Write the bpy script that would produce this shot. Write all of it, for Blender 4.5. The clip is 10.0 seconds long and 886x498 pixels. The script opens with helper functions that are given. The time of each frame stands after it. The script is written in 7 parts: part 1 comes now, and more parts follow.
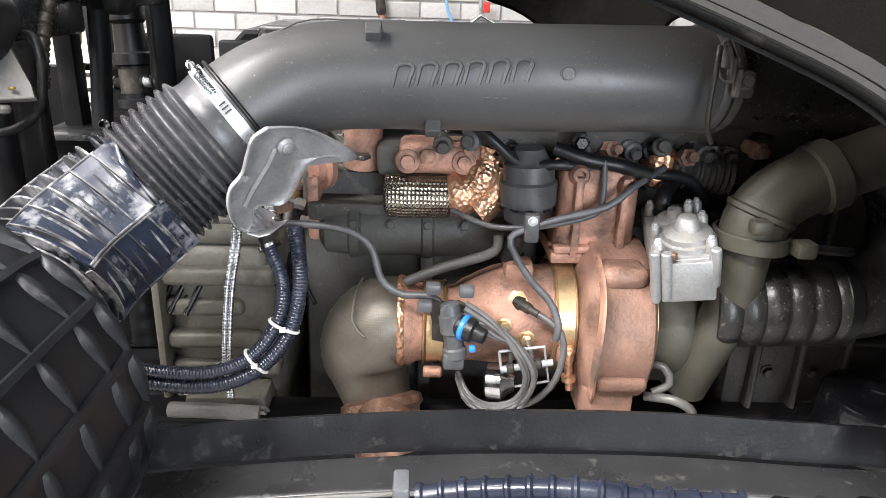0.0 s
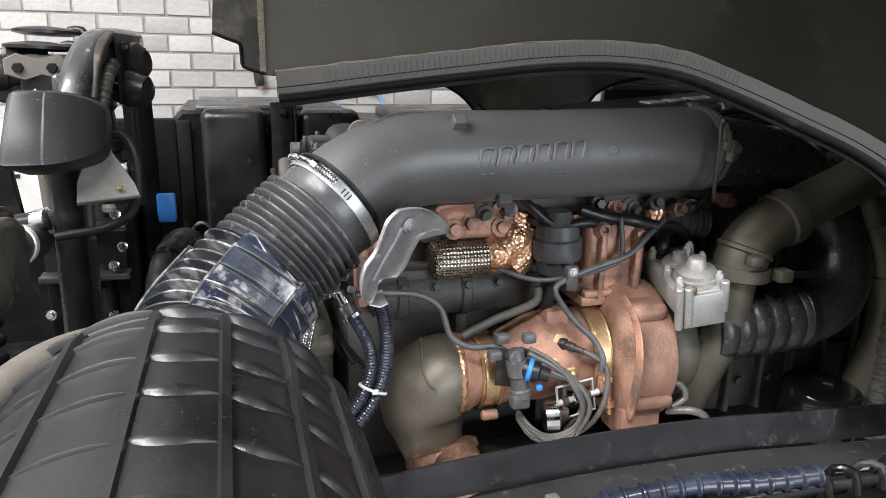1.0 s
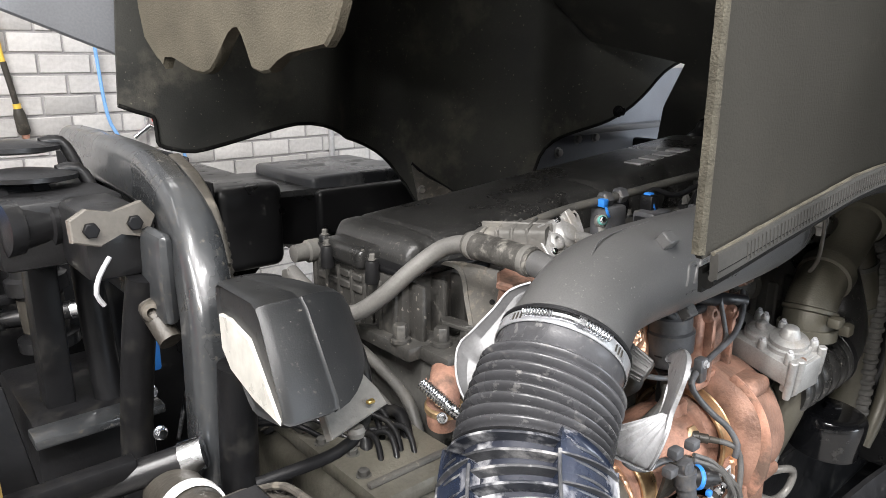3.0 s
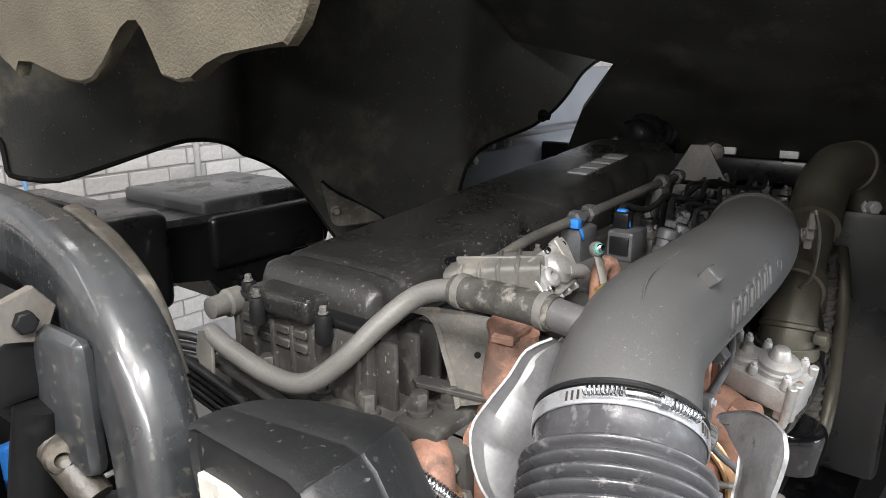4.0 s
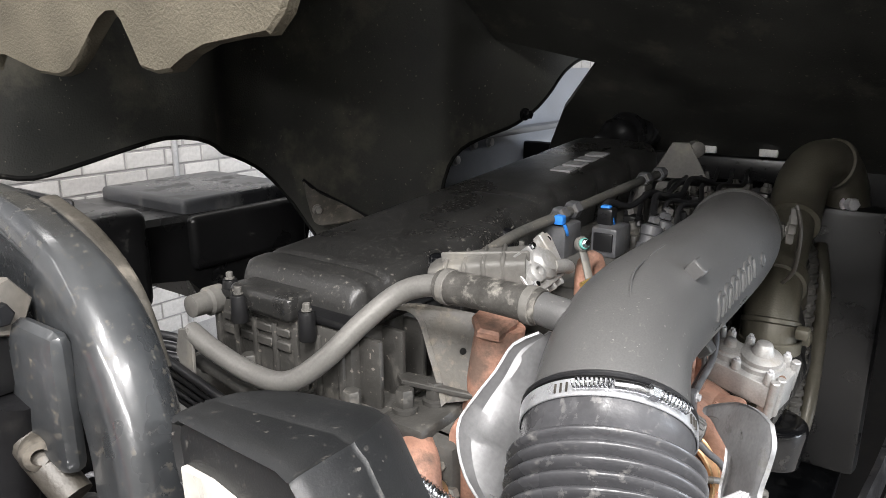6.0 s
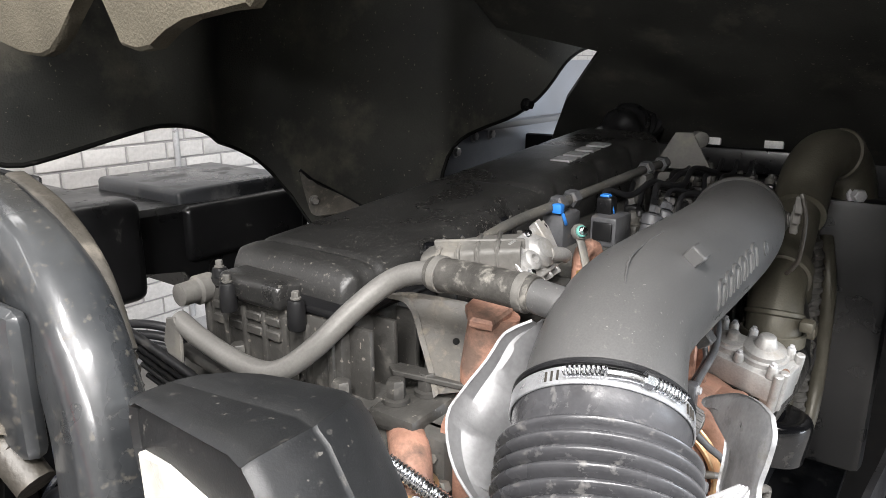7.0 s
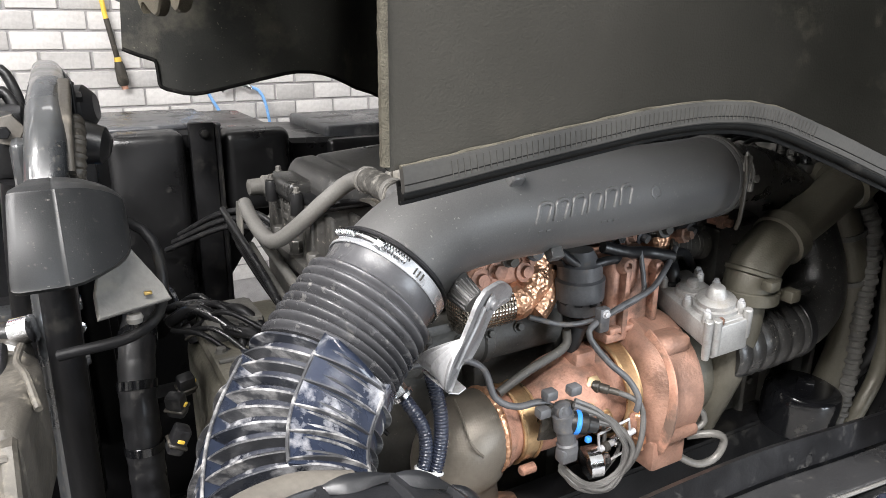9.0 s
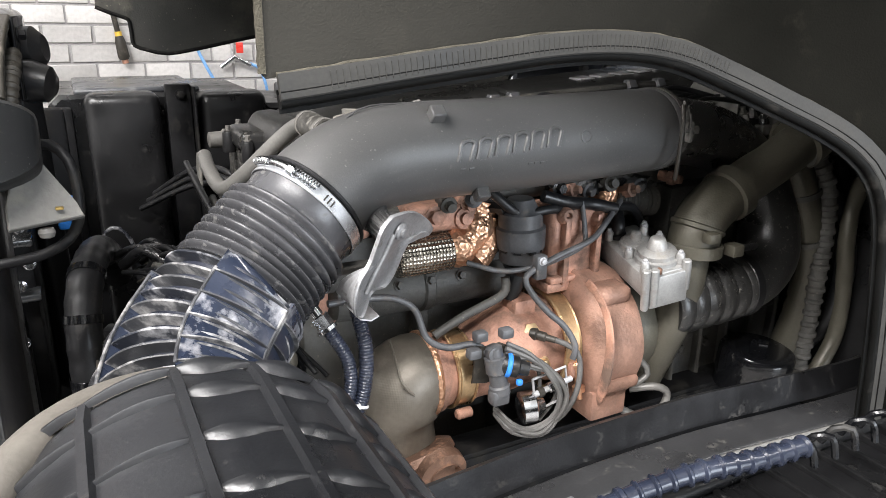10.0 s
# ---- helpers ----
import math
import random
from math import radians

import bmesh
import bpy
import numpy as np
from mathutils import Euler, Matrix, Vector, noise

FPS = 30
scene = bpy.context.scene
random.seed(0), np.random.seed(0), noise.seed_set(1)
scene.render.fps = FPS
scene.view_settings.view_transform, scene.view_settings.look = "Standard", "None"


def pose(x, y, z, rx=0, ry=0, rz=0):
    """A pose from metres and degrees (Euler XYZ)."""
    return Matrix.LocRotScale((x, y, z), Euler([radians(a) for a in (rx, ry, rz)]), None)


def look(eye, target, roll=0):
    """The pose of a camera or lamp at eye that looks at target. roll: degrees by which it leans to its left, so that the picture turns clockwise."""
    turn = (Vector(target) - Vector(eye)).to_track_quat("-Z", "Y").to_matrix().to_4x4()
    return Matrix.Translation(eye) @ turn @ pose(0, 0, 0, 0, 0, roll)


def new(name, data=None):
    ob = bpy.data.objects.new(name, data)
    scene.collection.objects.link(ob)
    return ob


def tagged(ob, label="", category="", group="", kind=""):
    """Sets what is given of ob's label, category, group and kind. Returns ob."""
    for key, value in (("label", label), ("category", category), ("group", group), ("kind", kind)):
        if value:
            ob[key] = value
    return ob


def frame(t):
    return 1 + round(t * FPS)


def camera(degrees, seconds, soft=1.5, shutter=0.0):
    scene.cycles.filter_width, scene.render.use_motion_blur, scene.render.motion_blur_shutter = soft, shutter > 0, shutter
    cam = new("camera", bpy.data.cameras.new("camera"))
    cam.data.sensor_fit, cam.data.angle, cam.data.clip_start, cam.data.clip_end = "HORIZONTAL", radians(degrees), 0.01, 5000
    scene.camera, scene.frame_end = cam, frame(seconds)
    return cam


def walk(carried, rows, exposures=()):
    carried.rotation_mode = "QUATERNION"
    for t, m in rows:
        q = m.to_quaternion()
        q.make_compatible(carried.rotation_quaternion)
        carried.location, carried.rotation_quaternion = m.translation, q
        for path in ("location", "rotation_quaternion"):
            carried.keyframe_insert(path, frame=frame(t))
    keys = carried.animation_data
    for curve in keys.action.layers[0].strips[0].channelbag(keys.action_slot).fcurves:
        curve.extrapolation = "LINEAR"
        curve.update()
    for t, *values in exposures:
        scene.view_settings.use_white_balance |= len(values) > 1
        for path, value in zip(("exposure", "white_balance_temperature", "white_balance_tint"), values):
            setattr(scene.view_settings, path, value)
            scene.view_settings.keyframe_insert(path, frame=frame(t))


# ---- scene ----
cam = camera(64.2, 10.0, soft=0.85)
PATH = [
    (0, (-0.029, -0.012, 1.564), (0.049, 1.86, 0.864), 2.0),
    (0.5, (-0.228, -0.047, 1.6), (0.08, 1.827, 0.973), 1.9),
    (1, (-0.438, -0.086, 1.608), (0.118, 1.759, 1.07), 1.3),
    (1.5, (-0.694, -0.066, 1.676), (0.057, 1.708, 1.138), 1.3),
    (2, (-0.892, 0.021, 1.711), (0.098, 1.675, 1.178), 0.9),
    (2.5, (-0.977, 0.214, 1.731), (0.157, 1.778, 1.213), 0.6),
    (2.7, (-0.979, 0.313, 1.752), (0.202, 1.841, 1.231), 0.5),
    (3.8, (-0.934, 0.728, 1.75), (0.554, 1.962, 1.237), -0.3),
    (4, (-0.924, 0.754, 1.752), (0.608, 1.931, 1.235), -0.2),
    (4.5, (-0.926, 0.77, 1.755), (0.643, 1.898, 1.24), -0.3),
    (5, (-0.932, 0.768, 1.753), (0.643, 1.888, 1.237), -0.2),
    (6.5, (-0.91, 0.761, 1.73), (0.649, 1.904, 1.22), 0.0),
    (7, (-0.894, 0.761, 1.719), (0.661, 1.907, 1.202), 0.0),
    (7.5, (-0.886, 0.699, 1.706), (0.645, 1.876, 1.186), 0.0),
    (8, (-0.863, 0.537, 1.694), (0.476, 1.93, 1.178), 0.1),
    (8.5, (-0.796, 0.344, 1.701), (0.296, 1.929, 1.157), 0.3),
    (9, (-0.679, 0.166, 1.711), (0.263, 1.824, 1.107), 0.5),
    (9.5, (-0.586, 0.062, 1.668), (0.318, 1.736, 1.051), 0.8),
    (10, (-0.574, 0.056, 1.638), (0.318, 1.734, 1.014), 1.0),
]
walk(cam, [(t, look(eye, target, roll)) for t, eye, target, roll in PATH],
     exposures=[(0.0, 0.12), (0.5, -0.2), (1.0, -0.33), (1.5, -0.22), (2.0, -0.14), (2.5, -0.09), (4.0, -0.03), (5.0, 0.0), (6.5, 0.12), (7.5, 0.2), (8.0, 0.16), (8.5, 0.14), (9.0, 0.06), (9.5, 0.03), (10.0, 0.0)])
# ---- world and light ----
world = bpy.data.worlds.new("workshop_air")
world.use_nodes = True
world.node_tree.nodes["Background"].inputs[0].default_value = (0.75, 0.82, 1.0, 1)
world.node_tree.nodes["Background"].inputs[1].default_value = 0.06
scene.world = world


def ceiling_lamp(x, y, z, length, watts, turn=0.0):
    """A row of workshop tubes under the ceiling, shining down."""
    data = bpy.data.lights.new("workshop_tube", "AREA")
    data.shape, data.size, data.size_y = "RECTANGLE", length, 0.25
    data.energy, data.color = watts, (1.0, 0.975, 0.965)
    ob = new("workshop_tube", data)
    ob.matrix_world = pose(x, y, z, 0, 0, turn)
    return ob


for lx, watts in ((-1.3, 250), (2.6, 70), (6.0, 70)):
    ceiling_lamp(lx, -1.5, 4.3, 2.0, watts)
for lx in (-3.2, 0.4, 4.0):
    ceiling_lamp(lx, 3.3, 4.5, 2.4, 24)
for ly in (-0.9, 0.5):
    ceiling_lamp(-2.5, ly, 4.5, 1.5, 225)
# unseen lamps added at the rear to brighten the bay, slanted towards the truck
for ly in (-0.6, 0.7):
    ceiling_lamp(-3.4, ly, 3.3, 1.5, 85).matrix_world = look((-3.4, ly, 3.3), (0.6, 1.1, 1.45))

# daylight from the open workshop gate beside the truck
gate = bpy.data.lights.new("gate_daylight", "AREA")
gate.shape, gate.size, gate.size_y, gate.energy, gate.color = "RECTANGLE", 4.0, 3.4, 620, (0.82, 0.9, 1.0)
new("gate_daylight", gate).matrix_world = look((1.9, -6.7, 2.0), (0.0, 0.8, 1.2))

# ---- materials ----


def mat(name, base, rough=0.5, metal=0.0, var=0.3, scale=9.0, fine=160.0, bump=0.12, dust=None, amount=0.0, dust_scale=14.0, coat=0.0, spread=0.0, spec=0.5):
    """A worn surface: colour that varies at two scales, grain, uneven gloss and, where dust is given, patches of it."""
    m = bpy.data.materials.new(name)
    m.use_nodes = True
    nt = m.node_tree
    n, l = nt.nodes, nt.links
    bsdf = n["Principled BSDF"]
    tc = n.new("ShaderNodeTexCoord")

    def noise_tex(s, detail=4.0):
        t = n.new("ShaderNodeTexNoise")
        t.inputs["Scale"].default_value, t.inputs["Detail"].default_value = s, detail
        l.new(tc.outputs["Object"], t.inputs["Vector"])
        return t

    def mix(kind, fac, a, b):
        x = n.new("ShaderNodeMix")
        x.data_type, x.blend_type = "RGBA", kind
        for sock, v in ((x.inputs[0], fac), (x.inputs[6], a), (x.inputs[7], b)):
            if hasattr(v, "links"):
                l.new(v, sock)
            else:
                sock.default_value = v
        return x.outputs[2]

    big, small = noise_tex(scale), noise_tex(fine, 3.0)
    ramp = n.new("ShaderNodeMapRange")
    ramp.inputs[1].default_value, ramp.inputs[2].default_value = 0.3, 0.7
    l.new(big.outputs[0], ramp.inputs[0])
    lo = tuple(c * (1 - var) for c in base) + (1,)
    hi = tuple(min(1, c * (1 + var)) for c in base) + (1,)
    col = mix("MIX", ramp.outputs[0], lo, hi)
    grain = n.new("ShaderNodeMapRange")
    grain.inputs[1].default_value, grain.inputs[2].default_value, grain.inputs[3].default_value, grain.inputs[4].default_value = 0.3, 0.7, 0.9, 1.08
    l.new(small.outputs[0], grain.inputs[0])
    gc = n.new("ShaderNodeCombineColor")
    for k in range(3):
        l.new(grain.outputs[0], gc.inputs[k])
    col = mix("MULTIPLY", 1.0, col, gc.outputs[0])
    if spread:
        info = n.new("ShaderNodeObjectInfo")
        hsv = n.new("ShaderNodeHueSaturation")
        sp = n.new("ShaderNodeMapRange")
        sp.inputs[3].default_value, sp.inputs[4].default_value = 1 - spread, 1 + spread
        l.new(info.outputs["Random"], sp.inputs[0])
        l.new(sp.outputs[0], hsv.inputs["Value"])
        l.new(col, hsv.inputs["Color"])
        col = hsv.outputs[0]
    rr = n.new("ShaderNodeMapRange")
    rr.inputs[1].default_value, rr.inputs[2].default_value = 0.3, 0.7
    rr.inputs[3].default_value, rr.inputs[4].default_value = max(0.03, rough - 0.12), min(1, rough + 0.12)
    l.new(big.outputs[0], rr.inputs[0])
    rough_out = rr.outputs[0]
    if dust:
        patch = noise_tex(dust_scale, 8.0)
        patch.inputs["Roughness"].default_value = 0.65
        cut = n.new("ShaderNodeMapRange")
        cut.inputs[1].default_value, cut.inputs[2].default_value = 0.62 - 0.3 * amount, 0.74 - 0.2 * amount
        l.new(patch.outputs[0], cut.inputs[0])
        col = mix("MIX", cut.outputs[0], col, tuple(dust) + (1,))
        mx = n.new("ShaderNodeMix")
        mx.data_type = "FLOAT"
        l.new(cut.outputs[0], mx.inputs[0])
        l.new(rough_out, mx.inputs[2])
        mx.inputs[3].default_value = 0.85
        rough_out = mx.outputs[0]
    l.new(col, bsdf.inputs["Base Color"])
    l.new(rough_out, bsdf.inputs["Roughness"])
    bsdf.inputs["Metallic"].default_value = metal
    bsdf.inputs["Coat Weight"].default_value = coat
    bsdf.inputs["Specular IOR Level"].default_value = spec
    bsdf.inputs["Coat Roughness"].default_value = 0.08
    b = n.new("ShaderNodeBump")
    b.inputs["Strength"].default_value, b.inputs["Distance"].default_value = bump, 0.002
    l.new(small.outputs[0], b.inputs["Height"])
    l.new(b.outputs[0], bsdf.inputs["Normal"])
    return m


def dimpled(m, scale, strength, loose=0.15):
    """Adds an embossed cell pattern of real size to a material's relief."""
    n, l = m.node_tree.nodes, m.node_tree.links
    tc, v, b = n.new("ShaderNodeTexCoord"), n.new("ShaderNodeTexVoronoi"), n.new("ShaderNodeBump")
    v.inputs["Scale"].default_value, v.inputs["Randomness"].default_value = scale, loose
    b.inputs["Strength"].default_value, b.inputs["Distance"].default_value = strength, 0.003
    l.new(tc.outputs["Object"], v.inputs["Vector"])
    l.new(v.outputs["Distance"], b.inputs["Height"])
    l.new(b.outputs[0], n["Principled BSDF"].inputs["Normal"])
    return m


def specks(m, scale, cut, colour):
    """Scatters small pale specks and short scuffs over a material."""
    n, l = m.node_tree.nodes, m.node_tree.links
    base = n["Principled BSDF"].inputs["Base Color"]
    old = base.links[0].from_socket
    tc, spot, far = n.new("ShaderNodeTexCoord"), n.new("ShaderNodeTexNoise"), n.new("ShaderNodeTexNoise")
    add, step, mx = n.new("ShaderNodeMath"), n.new("ShaderNodeMapRange"), n.new("ShaderNodeMix")
    spot.inputs["Scale"].default_value, spot.inputs["Detail"].default_value = scale, 1.0
    far.inputs["Scale"].default_value, far.inputs["Detail"].default_value = 7.0, 3.0
    add.operation = "MULTIPLY_ADD"
    add.inputs[1].default_value = 0.22
    step.inputs[1].default_value, step.inputs[2].default_value = cut, cut + 0.03
    mx.data_type = "RGBA"
    mx.inputs[7].default_value = tuple(colour) + (1,)
    for t in (spot, far):
        l.new(tc.outputs["Object"], t.inputs["Vector"])
    l.new(far.outputs[0], add.inputs[0])
    l.new(spot.outputs[0], add.inputs[2])
    l.new(add.outputs[0], step.inputs[0])
    l.new(step.outputs[0], mx.inputs[0])
    l.new(old, mx.inputs[6])
    l.new(mx.outputs[2], base)
    return m


M_PIPE = mat("satin_black_moulding", (0.078, 0.077, 0.076), 0.38, var=0.12, scale=5, fine=500, bump=0.09, dust=(0.15, 0.145, 0.135), amount=0.03, dust_scale=120)
M_BLACK = mat("black_plastic", (0.008, 0.008, 0.0085), 0.33, spec=0.4, var=0.3, scale=7, fine=300, bump=0.12, dust=(0.025, 0.024, 0.022), amount=0.06, dust_scale=30)
M_COVER = mat("dusty_cover_plastic", (0.022, 0.0217, 0.021), 0.31, var=0.35, scale=6, fine=300, bump=0.2, dust=(0.17, 0.16, 0.14), amount=0.1, dust_scale=130)
M_RUBBER = mat("black_rubber", (0.011, 0.011, 0.012), 0.38, spec=0.35, var=0.3, scale=12, fine=220, bump=0.12, dust=(0.045, 0.043, 0.04), amount=0.15, dust_scale=30)
M_CHALK = mat("chalky_black_rubber", (0.022, 0.024, 0.03), 0.3, var=0.3, scale=11, fine=220, bump=0.12, dust=(0.34, 0.34, 0.35), amount=0.42, dust_scale=26)
M_CHALK2 = mat("chalk_marked_rubber", (0.016, 0.018, 0.026), 0.28, var=0.3, scale=11, fine=220, bump=0.12, dust=(0.36, 0.36, 0.37), amount=0.28, dust_scale=20)
M_DOME = mat("ribbed_black_moulding", (0.01, 0.0105, 0.012), 0.35, var=0.35, scale=8, fine=260, bump=0.08, dust=(0.025, 0.024, 0.023), amount=0.04, dust_scale=150)
M_SHIELD = mat("dull_pressed_steel", (0.15, 0.15, 0.152), 0.42, 0.2, var=0.25, scale=16, fine=200, bump=0.15)
M_SHEET = mat("dull_aluminised_sheet", (0.3, 0.3, 0.305), 0.48, 0.6, var=0.25, scale=22, fine=240, bump=0.2, dust=(0.2, 0.195, 0.185), amount=0.22, dust_scale=40)
M_SEAL = mat("worn_grey_rubber_seal", (0.085, 0.077, 0.066), 0.65, var=0.3, scale=10, fine=200, bump=0.2)
M_SEALBAND = mat("dusty_seal_band", (0.036, 0.0345, 0.0315), 0.55, spec=0.25, var=0.3, scale=8, fine=240, bump=0.1, dust=(0.05, 0.048, 0.045), amount=0.1, dust_scale=12)
M_HEAD = mat("oily_dark_head_casting", (0.05, 0.048, 0.044), 0.5, 0.15, var=0.3, scale=12, fine=160, bump=0.4, dust=(0.1, 0.094, 0.082), amount=0.22, dust_scale=24)
M_STEEL = mat("bright_steel", (0.72, 0.73, 0.75), 0.2, 1.0, var=0.12, scale=30, fine=400, bump=0.05)
M_CLAMP = mat("brushed_clamp_steel", (0.62, 0.63, 0.65), 0.3, 0.75, var=0.12, scale=30, fine=400, bump=0.05)
M_ZINC = mat("zinc_plated_sheet", (0.44, 0.44, 0.45), 0.5, 0.35, var=0.2, scale=14, fine=240, bump=0.1, dust=(0.2, 0.19, 0.18), amount=0.2)
M_ALU = mat("cast_aluminium", (0.35, 0.345, 0.335), 0.5, 0.55, var=0.15, scale=18, fine=260, bump=0.25, dust=(0.28, 0.26, 0.23), amount=0.25)
M_COPPER = mat("heat_tinted_casting", (0.37, 0.2, 0.142), 0.52, 0.3, var=0.42, scale=20, fine=180, bump=0.7, dust=(0.15, 0.1, 0.077), amount=0.5, dust_scale=14)
M_VOLUTE = mat("burnt_brown_casting", (0.24, 0.138, 0.1), 0.55, 0.25, var=0.4, scale=14, fine=160, bump=0.8, dust=(0.33, 0.185, 0.135), amount=0.35, dust_scale=18)
M_FOIL = dimpled(mat("copper_foil_blanket", (0.66, 0.38, 0.24), 0.38, 0.85, var=0.25, scale=24, fine=120, bump=0.6), 120, 0.8, 1.0)
M_GOLD = mat("gold_tinted_band", (0.55, 0.385, 0.22), 0.36, 0.9, var=0.2, scale=20, fine=200, bump=0.1)
M_BLANKET = dimpled(mat("embossed_heat_blanket", (0.125, 0.11, 0.09), 0.4, 0.45, var=0.25, scale=6, fine=120, bump=0.2), 260, 0.08)
M_MESHFOIL = dimpled(mat("perforated_foil", (0.4, 0.36, 0.3), 0.22, 0.95, var=0.3, scale=20, fine=120, bump=0.4), 150, 1.0)
M_CAST = mat("grimy_cast_iron", (0.125, 0.12, 0.11), 0.62, 0.1, var=0.3, scale=10, fine=140, bump=0.5, dust=(0.2, 0.185, 0.155), amount=0.35, dust_scale=10)
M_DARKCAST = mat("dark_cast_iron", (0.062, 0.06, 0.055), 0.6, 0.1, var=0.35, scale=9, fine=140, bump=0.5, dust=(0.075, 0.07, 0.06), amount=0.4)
M_GEAR = mat("oily_gearbox_casting", (0.105, 0.098, 0.078), 0.5, 0.15, var=0.35, scale=7, fine=120, bump=0.5, dust=(0.075, 0.07, 0.058), amount=0.4)
M_CUFF = mat("dusty_grey_hose_rubber", (0.06, 0.057, 0.052), 0.55, spec=0.3, var=0.45, scale=22, fine=200, bump=0.5, dust=(0.19, 0.18, 0.16), amount=0.3, dust_scale=55)
M_PATINA = mat("dark_copper_patina", (0.17, 0.1, 0.07), 0.45, 0.5, var=0.45, scale=22, fine=260, bump=0.4, dust=(0.36, 0.2, 0.13), amount=0.3, dust_scale=40)
M_TEAL = mat("teal_grommet", (0.1, 0.3, 0.26), 0.5, var=0.15, scale=30, fine=200, bump=0.1)
M_OLIVE = mat("dull_aluminium_duct", (0.075, 0.069, 0.052), 0.5, 0.25, var=0.25, scale=6, fine=240, bump=0.2, dust=(0.075, 0.068, 0.052), amount=0.3, dust_scale=9)
M_TUBE = mat("grey_painted_tube", (0.16, 0.155, 0.145), 0.42, 0.3, var=0.15, scale=10, fine=240, bump=0.12)
M_LINER = mat("black_sound_liner", (0.029, 0.029, 0.025), 0.75, spec=0.4, var=0.6, scale=4, fine=260, bump=0.5, dust=(0.075, 0.07, 0.056), amount=0.25, dust_scale=6)
M_FLAP = mat("worn_felt_lit_edge", (0.007, 0.0068, 0.0058), 0.95, spec=0.0, var=0.5, scale=2.5, fine=340, bump=0.4, dust=(0.022, 0.02, 0.016), amount=0.12, dust_scale=9)
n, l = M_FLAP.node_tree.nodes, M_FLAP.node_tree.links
# light falloff put into the felt's colour: paler towards its free edge
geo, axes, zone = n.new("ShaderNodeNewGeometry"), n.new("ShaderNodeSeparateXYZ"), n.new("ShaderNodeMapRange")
blot, jit, lit_mix = n.new("ShaderNodeTexNoise"), n.new("ShaderNodeMath"), n.new("ShaderNodeMix")
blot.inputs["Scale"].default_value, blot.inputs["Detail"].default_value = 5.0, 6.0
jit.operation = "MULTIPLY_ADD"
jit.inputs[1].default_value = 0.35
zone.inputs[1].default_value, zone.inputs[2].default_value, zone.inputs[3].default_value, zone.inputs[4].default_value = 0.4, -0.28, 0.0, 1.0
lit_mix.data_type = "RGBA"
lit_mix.inputs[7].default_value = (0.044, 0.042, 0.037, 1)
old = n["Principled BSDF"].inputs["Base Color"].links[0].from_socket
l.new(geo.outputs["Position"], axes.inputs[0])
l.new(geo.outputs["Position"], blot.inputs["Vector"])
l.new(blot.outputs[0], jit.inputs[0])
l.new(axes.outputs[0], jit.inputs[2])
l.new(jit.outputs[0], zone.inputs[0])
l.new(zone.outputs[0], lit_mix.inputs[0])
l.new(old, lit_mix.inputs[6])
l.new(lit_mix.outputs[2], n["Principled BSDF"].inputs["Base Color"])
M_FOAM = mat("beige_foam", (0.085, 0.076, 0.058), 0.95, spec=0.1, var=0.2, scale=9, fine=320, bump=0.9)
M_ARM = mat("glossy_dark_paint", (0.022, 0.0235, 0.025), 0.3, 0.0, var=0.3, scale=9, fine=90, bump=0.1, dust=(0.07, 0.062, 0.048), amount=0.12, dust_scale=120, coat=0.4)
M_CHASSIS = mat("black_chassis_paint", (0.006, 0.006, 0.0065), 0.46, 0.0, spec=0.14, var=0.4, scale=8, fine=150, bump=0.2, dust=(0.017, 0.016, 0.014), amount=0.22)
M_GRIME = mat("grimy_lever_steel", (0.036, 0.032, 0.026), 0.5, 0.2, var=0.4, scale=14, fine=140, bump=0.4, dust=(0.12, 0.105, 0.085), amount=0.25, dust_scale=22)
M_LAMP = mat("dark_grey_lamp_shell", (0.0115, 0.012, 0.0125), 0.46, spec=0.32, var=0.15, scale=6, fine=600, bump=0.07, dust=(0.06, 0.056, 0.05), amount=0.03, dust_scale=150)
M_LENS = mat("milky_white_lens", (0.42, 0.41, 0.375), 0.3, var=0.15, scale=20, fine=100, bump=0.05)
M_BLUE = mat("blue_plastic", (0.03, 0.2, 0.62), 0.4, var=0.1, scale=12, fine=200, bump=0.05)
M_PALEBLUE = mat("pale_blue_hose_plastic", (0.2, 0.42, 0.78), 0.45, var=0.1, scale=12, fine=200, bump=0.05)
M_RED = mat("red_hose_plastic", (0.75, 0.06, 0.045), 0.35, var=0.12, scale=14, fine=200, bump=0.08)
M_YELLOW = mat("yellow_plastic", (0.75, 0.5, 0.07), 0.4, var=0.12, scale=14, fine=200, bump=0.08)
M_BRASS = mat("dull_brass", (0.5, 0.35, 0.12), 0.35, 0.85, var=0.2, scale=20, fine=200, bump=0.15)
M_WHITE = mat("white_plastic", (0.6, 0.6, 0.585), 0.45, var=0.1, scale=14, fine=200, bump=0.05)
M_BRICK = mat("white_painted_brick", (0.53, 0.515, 0.505), 0.75, var=0.07, scale=9, fine=60, bump=0.2, spread=0.06)
M_MORTAR = mat("grey_mortar", (0.34, 0.33, 0.33), 0.9, var=0.15, scale=18, fine=160, bump=0.6)
M_CONCRETE = mat("workshop_concrete", (0.24, 0.23, 0.22), 0.6, var=0.25, scale=1.5, fine=60, bump=0.3)
M_PAINT = mat("white_wall_paint", (0.7, 0.69, 0.66), 0.8, var=0.08, scale=1.2, fine=60, bump=0.2)
M_CABGREY = mat("grey_cab_paint", (0.13, 0.135, 0.145), 0.4, 0.0, var=0.15, scale=4, fine=200, bump=0.1, coat=0.2)
